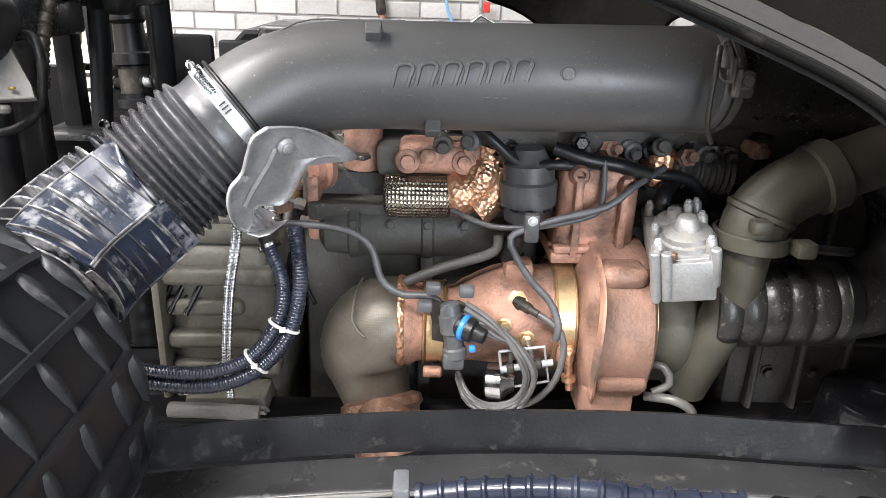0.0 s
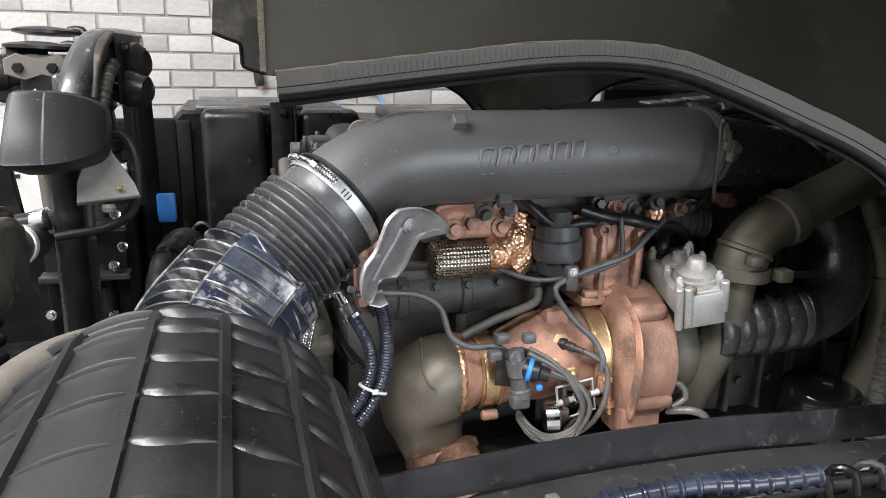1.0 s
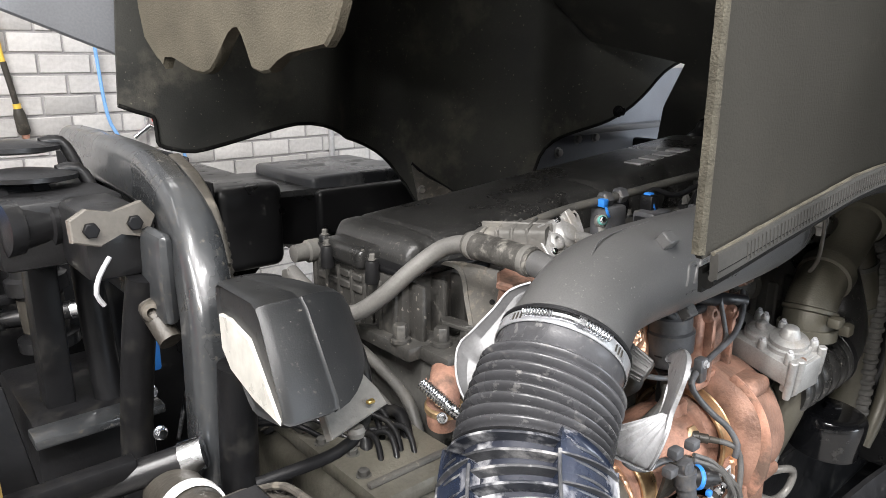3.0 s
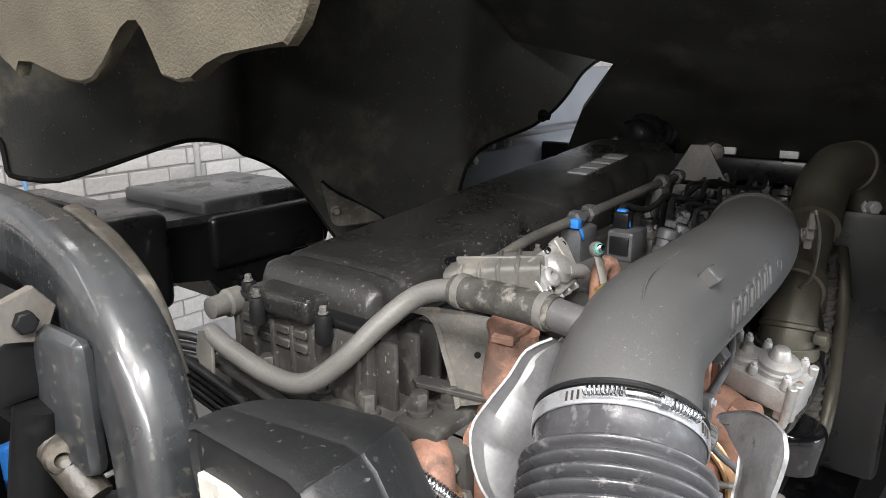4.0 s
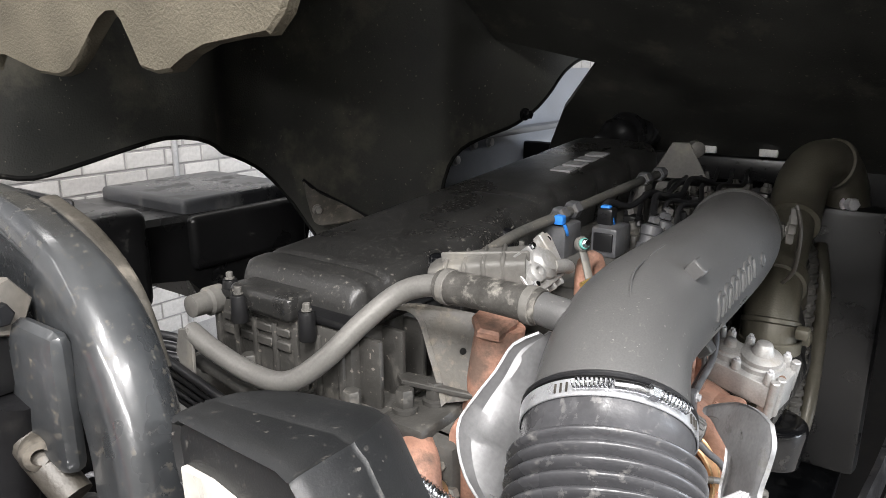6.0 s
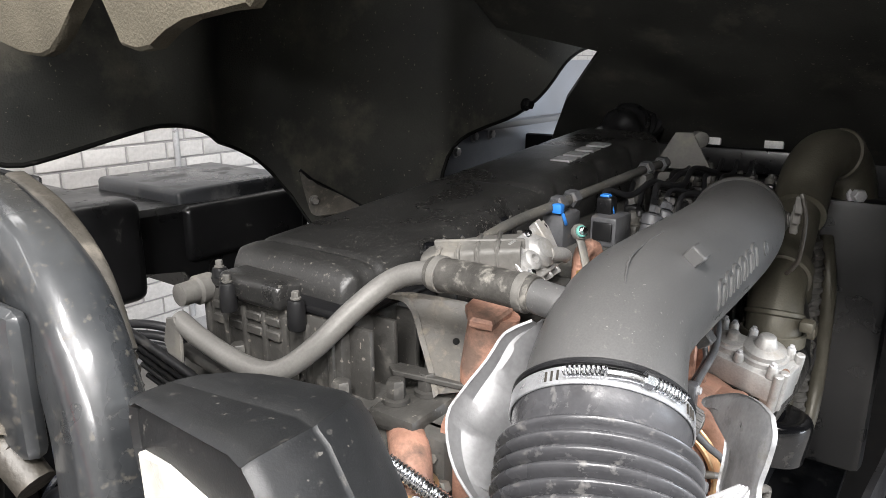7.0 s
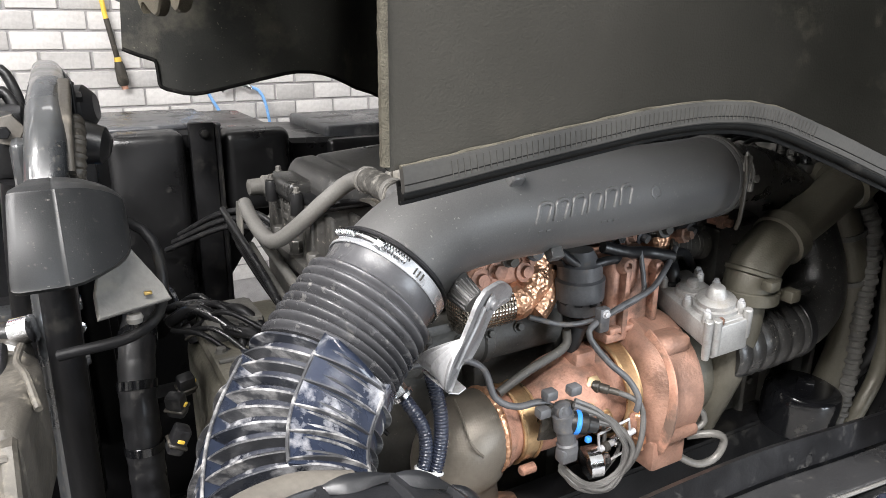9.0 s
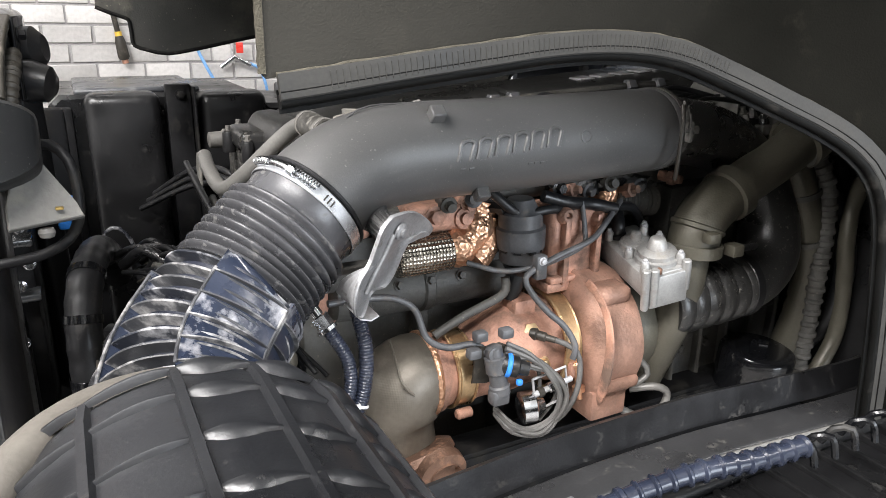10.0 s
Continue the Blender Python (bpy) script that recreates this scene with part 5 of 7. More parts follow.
cooler = thing("oil_cooler", (-0.03, 1.21, 1.1), "dark cast oil cooler drum on the block side", "oil cooler")
part("drum", lathe((-0.2, 1.215, 1.145), (1, 0, 0), [(0, 0.03), (0.01, 0.046), (0.05, 0.05), (0.054, 0.055), (0.07, 0.055), (0.074, 0.05), (0.18, 0.05), (0.184, 0.055), (0.2, 0.055), (0.204, 0.05), (0.36, 0.05), (0.37, 0.04)], 32), M_DARKCAST, cooler)
for k in range(4):
    part("drum_bolt", hexbolt((-0.138 + 0.065 * k, 1.168, 1.165), (0, -1, 0.4), 0.008, 0.009), M_DARKCAST, cooler)
hs = thing("manifold_heat_shield", (-0.126, 1.32, 1.28), "grimy bent sheet metal heat shield", "heat shield")
HS = [[(-0.158, 1.4, 1.392), (-0.146, 1.39, 1.393), (-0.134, 1.382, 1.392)], [(-0.14, 1.382, 1.384), (-0.124, 1.355, 1.384), (-0.105, 1.335, 1.384)], [(-0.138, 1.365, 1.368), (-0.112, 1.32, 1.37), (-0.085, 1.275, 1.375)],
      [(-0.152, 1.34, 1.335), (-0.12, 1.285, 1.345), (-0.088, 1.235, 1.358)], [(-0.165, 1.315, 1.3), (-0.142, 1.27, 1.312), (-0.118, 1.225, 1.33)], [(-0.176, 1.298, 1.27), (-0.165, 1.275, 1.275), (-0.152, 1.25, 1.285)]]
part("sheet", skin(dense([[Vector(q) for q in r] for r in HS]), 0.003), M_BRACKET, hs)
part("lip", skin(dense([[Vector(r[0]), Vector(r[0]) + Vector((-0.006, 0.004, -0.005))] for r in HS]), 0.0025), M_BRACKET, hs)
part("slot", lathe((-0.134, 1.298, 1.335), (-0.75, -0.55, 0.3), [(0, 0.005), (0.003, 0.005)], 14), M_EDGE, hs)

valve = thing("exhaust_valve_actuator", (0.16, 1.12, 1.19), "dark grey cylindrical valve actuator with stepped body", "actuator")
part("body", lathe((0.16, 1.12, 1.195), (-0.05, 0, 1), [(0, 0.034), (0.004, 0.04), (0.03, 0.042), (0.032, 0.047), (0.07, 0.048), (0.074, 0.043), (0.1, 0.042), (0.104, 0.035), (0.125, 0.024)], 36), M_SENSOR, valve)
for k in range(4):
    t = radians(190 + k * 40)
    part("notch", box((-0.008, -0.003, 0), (0.008, 0.003, 0.02), 0.001, 1, m=basis((0.158 + 0.042 * math.cos(t), 1.12 + 0.042 * math.sin(t), 1.24), (-math.sin(t), math.cos(t), 0), (math.cos(t), math.sin(t), 0))), M_BLACK, valve)
part("lower_fitting", lathe((0.125, 1.1, 1.13), (0.3, 0, 1), [(0, 0.014), (0.02, 0.018), (0.05, 0.02), (0.06, 0.03)], 22), M_BLACK, valve)


rnd = random.Random(21)
for k in range(18):
    x0, y0, z0 = 0.02 + 0.03 * k + rnd.uniform(-0.01, 0.01), rnd.uniform(1.1, 1.15), rnd.uniform(1.3, 1.335)
    if abs(x0 - 0.16) < 0.05:
        continue
    pc = thing("underside_fitting", (x0, y0, z0), "small dirty metal fitting below the intake pipe", "fitting", "underside fittings")
    mm = (M_DARKCAST, M_COPPER, M_SENSOR, M_BLACK)[k % 4]
    part("body", lathe((x0, y0 + 0.04, z0), (rnd.uniform(-0.5, 0.5), -1, rnd.uniform(-0.3, 0.3)), [(0, 0.012), (0.02, 0.012), (0.022, 0.016), (0.036, 0.016), (0.038, 0.01), (0.05, 0.009)], 6 if k % 2 else 14), mm, pc)
    part("tail", tube([(x0, y0 + 0.04, z0), (x0 + 0.02, y0 + 0.05, z0 + 0.02), (x0 + 0.05, y0 + 0.06, z0 + 0.01)], 0.006, 8), M_RUBBER, pc)


def pipe_line(name, ctrl, r, material, label, category="pipe", group=""):
    return solo(name, tube(ctrl, r, 10, 0.01), material, label, category, group)


pipe_line("oil_line", [(-0.25, 1.05, 1.205), (-0.192, 1.05, 1.203), (-0.138, 1.05, 1.195), (-0.1, 1.045, 1.17), (-0.082, 1.035, 1.118), (-0.05, 1.02, 1.1), (0.0, 1.01, 1.1), (0.026, 1.0, 1.07), (0.035, 1.0, 1.03)], 0.006, M_SENSOR, "bent grey steel oil line over the turbo", "pipe", "steel lines")
pipe_line("oil_line", [(-0.045, 1.08, 1.095), (0.01, 1.08, 1.12), (0.055, 1.08, 1.135), (0.09, 1.08, 1.147), (0.107, 1.085, 1.158), (0.108, 1.09, 1.18)], 0.0085, M_DARKCAST, "dark steel oil line with a union", "pipe", "steel lines")
pipe_line("oil_line", [(0.37, 1.09, 1.3), (0.318, 1.06, 1.277), (0.273, 1.05, 1.244), (0.2, 1.05, 1.222), (0.15, 1.05, 1.205), (0.122, 1.045, 1.19), (0.13, 1.035, 1.165), (0.155, 1.015, 1.13), (0.185, 1.0, 1.1), (0.2, 0.985, 1.065), (0.196, 0.985, 1.04)], 0.006, M_SENSOR, "bent grey steel oil line past the copper neck", "pipe", "steel lines")
pipe_line("oil_line", [(0.03, 1.1, 1.217), (0.089, 1.075, 1.2), (0.153, 1.06, 1.203), (0.22, 1.06, 1.215), (0.262, 1.06, 1.232), (0.27, 1.07, 1.26), (0.27, 1.085, 1.31)], 0.005, M_SENSOR, "thin steel line looping below the valve", "pipe", "steel lines")
clip = thing("line_clip", (0.155, 1.05, 1.19), "small steel clip joining two lines", "clip")
part("strap", box((0.143, 1.04, 1.183), (0.167, 1.058, 1.23), 0.004), M_SENSOR, clip)
part("screw", hexbolt((0.155, 1.04, 1.22), (0, -1, 0), 0.006, 0.005), M_ZINC, clip)
pipe_line("wiring_harness", [(0.06, 1.1, 1.36), (0.095, 1.11, 1.33), (0.142, 1.1, 1.295), (0.2, 1.09, 1.3), (0.281, 1.1, 1.289), (0.365, 1.1, 1.286), (0.421, 1.11, 1.275), (0.46, 1.12, 1.236)], 0.009, M_RUBBER, "black taped wiring harness under the pipe", "cable", "harness")
pipe_line("wiring_harness", [(0.19, 1.1, 1.325), (0.24, 1.09, 1.31), (0.3, 1.09, 1.3), (0.345, 1.07, 1.29)], 0.012, M_RUBBER, "thick black taped wiring harness", "cable", "harness")
sen = thing("turbo_sensor", (0.03, 0.99, 1.05), "grey speed sensor with a plug and a mounting plate", "sensor", "turbo sensors")
part("mounting_plate", plate([(-0.03, -0.04), (0.0, -0.045), (0.03, -0.03), (0.034, 0.0), (0.03, 0.035), (0.012, 0.045), (-0.006, 0.036), (-0.03, 0.045), (-0.036, 0.03), (-0.028, 0.0)], 0.006, basis((0.03, 1.012, 1.058), (1, -0.12, 0), (0, -0.25, 1))), M_GRIME, sen)
part("body", lathe((0.026, 0.994, 1.1), (0.14, -0.12, -1), [(0, 0.009), (0.004, 0.015), (0.02, 0.016), (0.022, 0.02), (0.05, 0.02), (0.052, 0.0165), (0.075, 0.016), (0.078, 0.019), (0.092, 0.018), (0.095, 0.012)], 22), M_SENSOR, sen)
part("eyelet", lathe((0.024, 0.987, 1.087), (0, -1, 0.1), [(0, 0.013), (0.006, 0.013), (0.007, 0.007), (0.003, 0.006)], 18), M_SENSOR, sen)
part("plug", box((0.018, 0.97, 0.99), (0.052, 0.995, 1.018), 0.005, 2), M_SENSOR, sen)
for x0, z0 in ((0.0, 1.122), (0.052, 1.118), (-0.012, 1.092)):
    part("clip", box((x0 - 0.012, 0.985, z0 - 0.009), (x0 + 0.012, 1.005, z0 + 0.009), 0.004, 2), M_SENSOR, sen)
s = thing("turbo_sensor", (0.055, 0.975, 1.06), "black cable plug with a blue locking ring", "sensor", "turbo sensors")
part("housing", lathe((0.038, 0.985, 1.066), (0.85, -0.45, -0.2), [(0, 0.016), (0.006, 0.019), (0.03, 0.019), (0.033, 0.014), (0.05, 0.012)], 22), M_BLACK, s)
part("lock_ring", lathe((0.046, 0.981, 1.064), (0.85, -0.45, -0.2), [(0, 0.0195), (0.002, 0.0215), (0.007, 0.0215), (0.009, 0.0195)], 26), M_BLUE, s, "blue plastic locking ring")
part("tag", box((0.057, 0.956, 1.03), (0.068, 0.966, 1.041), 0.003), M_BLUE, s, "small bright blue tag")
probe = thing("probe", (0.14, 1.04, 1.07), "dark grey exhaust probe in a copper boss", "sensor")
part("tip", lathe((0.14, 1.045, 1.079), (0.6, -0.75, -0.1), [(0, 0.012), (0.012, 0.012), (0.014, 0.009), (0.03, 0.009), (0.032, 0.0065), (0.05, 0.006)], 12), M_GRIME, probe)
part("lead", tube([(0.165, 1.013, 1.075), (0.185, 0.998, 1.068), (0.205, 0.985, 1.052), (0.21, 0.978, 1.02), (0.2, 0.972, 0.975), (0.17, 0.968, 0.94), (0.12, 0.97, 0.918)], 0.0055, 10), M_CABLE, probe)
for k in range(5):
    o = 0.009 * k
    sway = 0.01 * math.sin(k * 2.3 + 0.7)
    solo("sensor_cable", tube([(0.052 - o * 0.2, 0.99, 1.1 - o), (0.09 + o * 0.4, 0.975, 1.072 - o * 0.6 + sway), (0.122 + o * 0.6, 0.966, 1.042 - o * 0.3), (0.148 + o * 0.5, 0.96 - sway, 0.99), (0.135 + o * 0.4, 0.96, 0.945 - o * 0.2), (0.095 + o * 0.5, 0.962 + sway, 0.93 - o * 0.35), (0.062, 0.975, 0.945 - o * 0.5), (0.045, 1.01, 0.965 - o * 0.4)], (0.0042, 0.0052, 0.0038, 0.0048, 0.004)[k], 8), M_CABLE, "thin grey sensor cable looping below the turbo", "cable", "sensor cables")
wl = thing("wastegate_link", (0.12, 1.0, 0.9), "bright bent wire guard round a steel rod", "linkage")
part("guard", tube([(0.108, 0.985, 1.018), (0.18, 0.985, 1.028), (0.192, 0.985, 0.965), (0.12, 0.985, 0.95), (0.108, 0.985, 1.018)], 0.0026, 8, smooth=False), M_ZINC, wl)
part("rod", tube([(0.112, 0.985, 0.985), (0.196, 0.985, 1.0)], 0.006, 10, smooth=False), M_ZINC, wl)
for k in range(3):
    part("knuckle", lathe((0.122 + 0.022 * k, 0.985, 0.987 + 0.004 * k), (1, 0, 0.18), [(0, 0.008), (0.002, 0.01), (0.01, 0.01), (0.012, 0.008)], 12), M_STEEL if k == 1 else M_GRIME, wl)

# ---- top of the engine, between rocker cover and intake pipe ----
ev = thing("throttle_valve", (-0.05, 1.22, 1.4), "cast metal throttle valve with a bright lever plate", "valve")
EM = basis((-0.13, 1.365, 1.435), (0.45, -0.89, 0.06), (0.89, 0.45, 0.1))
bm = bmesh.new()
rows = []
for f, w, h in ((0, 0.035, 0.016), (0.008, 0.05, 0.026), (0.04, 0.06, 0.042), (0.09, 0.066, 0.052), (0.145, 0.072, 0.056)):
    rows.append([EM @ Vector((f, u + 0.02, v)) for u, v in rounded(w, h, 0.008)])
part("body", loft(bm, rows), M_CAST, ev, "brown grey ribbed casting")
for k in range(4):
    part("rib", box((0.025 + k * 0.028, -0.016, -0.02 - 0.002 * k), (0.032 + k * 0.028, 0.053, 0.023 + 0.003 * k), 0.003, 1, m=EM), M_CAST, ev)
part("long_rib", box((0.02, 0.016, 0.0), (0.15, 0.022, 0.031), 0.002, 1, m=EM), M_CAST, ev)
PM = basis((-0.08, 1.252, 1.462), (1, -0.02, 0.12), (0, 0.6, 0.78))
part("cover_plate", plate([(-0.004, -0.05), (0.03, -0.058), (0.085, -0.056), (0.1, -0.04), (0.112, 0.0), (0.11, 0.012), (0.096, 0.012), (0.01, 0.008), (-0.004, -0.005)], 0.006, PM), M_ALU, ev, "bright aluminium cover plate")
pn = PM.to_3x3() @ Vector((0, 0, 1))
part("dome", lathe(PM @ Vector((0.055, -0.025, 0.006)), pn, [(0, 0.026), (0.006, 0.025), (0.012, 0.017), (0.015, 0.016), (0.018, 0.006)], 26), M_ALU, ev)
part("outlet", tube([PM @ Vector((0.06, -0.035, 0.014)), PM @ Vector((0.085, -0.045, 0.014)), PM @ Vector((0.1, -0.05, 0.008))], 0.011, 12), M_ALU, ev)
for u, v in ((0.008, -0.006), (0.012, -0.044), (0.055, 0.006), (0.095, 0.002), (0.09, -0.046)):
    part("screw", hexbolt(PM @ Vector((u, v, 0.006)), pn, 0.0048, 0.005), M_STEEL, ev)
part("drive_case", box((0.0, -0.055, -0.05), (0.1, 0.005, -0.003), 0.01, 2, m=PM), M_CAST, ev)
part("lever", tube([(0.025, 1.195, 1.478), (0.022, 1.185, 1.455), (0.01, 1.17, 1.425), (0.0, 1.16, 1.4)], 0.008, 12, flat=0.5), M_CAST, ev)
LD = (-0.45, -0.8, 0.35)
part("lever_eye", lathe((0.027, 1.197, 1.476), LD, [(0, 0.0105), (0.002, 0.012), (0.008, 0.012), (0.01, 0.0105), (0.01, 0.008)], 24), M_CAST, ev)
part("grommet", lathe((0.0245, 1.1925, 1.478), LD, [(0, 0.0088), (0.008, 0.0088), (0.0095, 0.0075), (0.0095, 0.005)], 20), M_TEAL, ev, "teal rubber grommet")
part("nut", hexbolt((0.021, 1.186, 1.481), LD, 0.0052, 0.006), M_STEEL, ev)
part("boss", lathe(PM @ Vector((0.025, -0.03, 0.006)), pn, [(0, 0.016), (0.008, 0.015), (0.011, 0.011), (0.011, 0.007), (0.004, 0.006)], 22), M_ALU, ev)
for k in range(3):
    part("web", box((0.03 + k * 0.022, -0.066, -0.04), (0.036 + k * 0.022, -0.05, 0.004), 0.002, 1, m=PM), M_ALU, ev)
part("end_flange", plate([(0.07, -0.05), (0.082, -0.05), (0.092, 0.0), (0.088, 0.016), (0.074, 0.014)], 0.016, PM), M_ALU, ev)
part("pin", tube([(-0.02, 1.17, 1.43), (0.0, 1.165, 1.433), (0.012, 1.16, 1.435)], 0.004, 8), M_BRASS, ev)
part("copper_elbow", tube([(0.05, 1.2, 1.39), (0.052, 1.2, 1.43), (0.06, 1.197, 1.445), (0.075, 1.192, 1.443), (0.085, 1.19, 1.42)], 0.013, 18), M_COPPER, ev)
stub = thing("exhaust_stub", (-0.27, 1.28, 1.13), "heat tinted amber exhaust stub with a bolt", "exhaust pipe")
part("pipe", tube([(-0.2, 1.34, 1.225), (-0.25, 1.29, 1.222), (-0.272, 1.27, 1.205), (-0.28, 1.262, 1.185), (-0.276, 1.264, 1.165)], 0.028, 24, 0.01), M_COPPER, stub)
part("collar", lathe((-0.277, 1.262, 1.2), (0.05, 0.1, -1), [(0, 0.028), (0.003, 0.033), (0.012, 0.033), (0.015, 0.028)], 28), M_GOLD, stub)
part("bolt", hexbolt((-0.3, 1.24, 1.19), (-0.8, -0.5, 0.2), 0.007, 0.008), M_STEEL, stub)
solo("valley_tray", box((0.05, 1.16, 1.3), (1.0, 1.4, 1.4), 0.02), M_DARKCAST, "dark engine valley casting beside the rocker cover", "engine part")
solo("exhaust_ledge", box((-0.1, 1.19, 1.245), (0.95, 1.36, 1.305), 0.015), M_DARKCAST, "dark cast ledge under the engine valley", "engine part")
rail = thing("fuel_rail", (0.3, 1.33, 1.4), "dark steel fuel rail with injector line nuts", "fuel rail")
part("rail_pipe", tube([(-0.05, 1.345, 1.44), (0.08, 1.34, 1.46), (0.2, 1.325, 1.472), (0.36, 1.31, 1.484), (0.54, 1.297, 1.496), (0.66, 1.29, 1.5)], 0.0095, 14), M_DARKCAST, rail)
for t0 in ((0.2, 1.325, 1.472), (0.245, 1.321, 1.476), (0.54, 1.297, 1.496), (0.62, 1.292, 1.498)):
    part("rail_nut", lathe(t0, (1, -0.08, 0.07), [(0, 0.013), (0.004, 0.017), (0.022, 0.017), (0.026, 0.012)], 6), M_SENSOR, rail)
part("stand", box((0.19, 1.3, 1.39), (0.26, 1.345, 1.46), 0.008), M_SENSOR, rail)
part("stand", box((0.52, 1.28, 1.39), (0.57, 1.31, 1.49), 0.008), M_DARKCAST, rail)
for q in ((0.19, 1.312, 1.466), (0.275, 1.262, 1.476)):
    c = thing("blue_clip", q, "small bright blue plastic locking clip", "clip", "blue clips")
    part("clip_body", box(Vector(q) - Vector((0.008, 0.009, 0.004)), Vector(q) + Vector((0.008, 0.009, 0.013)), 0.003), M_BLUE, c)
    part("clip_loop", tube([Vector(q) + Vector((-0.006, -0.012, -0.002)), Vector(q) + Vector((-0.004, -0.016, -0.014)), Vector(q) + Vector((0.004, -0.014, -0.022))], 0.003, 8), M_BLUE, c)
con = thing("injector_connector", (0.28, 1.25, 1.4), "dark grey injector wiring connector block", "connector", "injector connectors")
part("block", box((0.24, 1.225, 1.4), (0.31, 1.275, 1.455), 0.006), M_SENSOR, con)
part("face", box((0.236, 1.232, 1.412), (0.242, 1.268, 1.445), 0.002), M_BLACK, con)
part("plug", box((0.262, 1.245, 1.453), (0.29, 1.275, 1.485), 0.005), M_BLACK, con)
for k, (x0, y0) in enumerate(((0.3, 1.195), (0.345, 1.19), (0.39, 1.2))):
    s2 = thing("injector_terminal", (x0, y0, 1.39), "ribbed dark grey injector terminal plug", "connector", "injector connectors")
    part("stem", lathe((x0, y0, 1.395), (0.35, -0.1, 1), [(0, 0.02), (0.025, 0.02), (0.027, 0.017), (0.04, 0.017), (0.042, 0.02), (0.058, 0.02), (0.062, 0.014)], 22), M_SENSOR, s2)
    part("nut", lathe((x0 + 0.021, y0 - 0.006, 1.456), (0.35, -0.1, 1), [(0, 0.011), (0.01, 0.011), (0.013, 0.008)], 6), M_SENSOR, s2)
rnd = random.Random(5)
for k in range(34):
    x0 = 0.3 + 0.022 * k + rnd.uniform(-0.01, 0.01)
    y0 = (1.13, 1.19, 1.25, 1.29)[k % 4] + rnd.uniform(-0.015, 0.015)
    h = rnd.uniform(0.015, 0.045)
    fitn = thing("engine_fitting", (x0, y0, 1.395), "dark bolted fitting on the engine valley", "fitting", "valley fittings")
    part("base", box((x0 - 0.018, y0 - 0.014, 1.395), (x0 + 0.018, y0 + 0.014, 1.395 + h), 0.005), (M_DARKCAST, M_BLACK, M_HEAD)[k % 3], fitn)
    part("cap", lathe((x0, y0, 1.395 + h), (rnd.uniform(-0.3, 0.3), rnd.uniform(-0.3, 0.3), 1), [(0, 0.012), (0.012, 0.011), (0.016, 0.007), (0.024, 0.006)], 6 if k % 2 else 16), M_DARKCAST if k % 3 else M_BLACK, fitn)
for k in range(5):
    y0 = 1.15 + 0.035 * k
    pipe_line("injector_cable", [(0.33 + 0.03 * k, y0, 1.44), (0.42 + 0.03 * k, y0 + 0.02, 1.475), (0.55, y0 - 0.01, 1.46), (0.66, y0 + 0.015, 1.48), (0.8, y0, 1.465), (0.92, y0 + 0.02, 1.48)], 0.005, M_RUBBER, "black injector cable along the engine valley", "cable", "harness")
pipe_line("injector_cable", [(0.26, 1.26, 1.47), (0.3, 1.27, 1.49), (0.36, 1.25, 1.475), (0.44, 1.24, 1.49), (0.52, 1.235, 1.475), (0.62, 1.24, 1.485), (0.72, 1.23, 1.47)], 0.006, M_RUBBER, "black injector cable along the engine valley", "cable", "harness")
pipe_line("injector_cable", [(0.35, 1.2, 1.47), (0.42, 1.22, 1.49), (0.5, 1.2, 1.48), (0.6, 1.21, 1.5), (0.7, 1.19, 1.48)], 0.006, M_RUBBER, "black injector cable along the engine valley", "cable", "harness")
fr = thing("front_bracket", (0.95, 1.35, 1.4), "dull grey lifting bracket at the engine front", "bracket")
part("plate", plate([(0, 0), (0.14, 0), (0.14, 0.04), (0.09, 0.13), (0.05, 0.13), (0.0, 0.04)], 0.01, basis((0.82, 1.38, 1.42), (0.3, -1, 0), (0, 0, 1))), M_CAST, fr)
part("boss", lathe((0.9, 1.3, 1.53), (-0.7, -0.5, 0), [(0, 0.02), (0.03, 0.02), (0.034, 0.014)], 20), M_CAST, fr)
solo("front_housing", tube([(1.06, 1.62, 1.2), (1.05, 1.6, 1.38), (1.04, 1.58, 1.49), (1.1, 1.56, 1.54), (1.25, 1.55, 1.55)], 0.06, 26, 0.004, lambda s: 0.058 + 0.004 * math.sin(s * 150)), M_BLACK, "dark cast housing at the engine front", "engine part")
solo("front_bar", box((1.28, 1.02, 1.4), (1.33, 1.8, 1.47), 0.01), M_BLACK, "black cross bar ahead of the engine", "bar")
for y0, y1 in ((1.17, 1.22), (1.34, 1.38), (1.4, 1.46)):
    solo("pale_label", box((1.26, y0, 1.478), (1.275, y1, 1.502), 0.002), M_WHITE, "pale plate on the bar ahead of the engine", "label", "pale plates")
pan = thing("side_panel", (1.0, 2.1, 1.2), "blue grey painted steel panel beyond the lining", "panel")
part("sheet", box((0.75, 2.05, 1.2), (1.9, 2.08, 1.72), 0.006), M_PANELBLUE, pan)
part("fold", box((0.75, 2.0, 1.5), (1.9, 2.052, 1.52), 0.004), M_CABGREY, pan)
for x0 in (0.92, 1.02, 1.12):
    part("bolt", hexbolt((x0, 2.05, 1.44 + 0.04 * (x0 > 1)), (0, -1, 0), 0.014, 0.012), M_ZINC, pan)

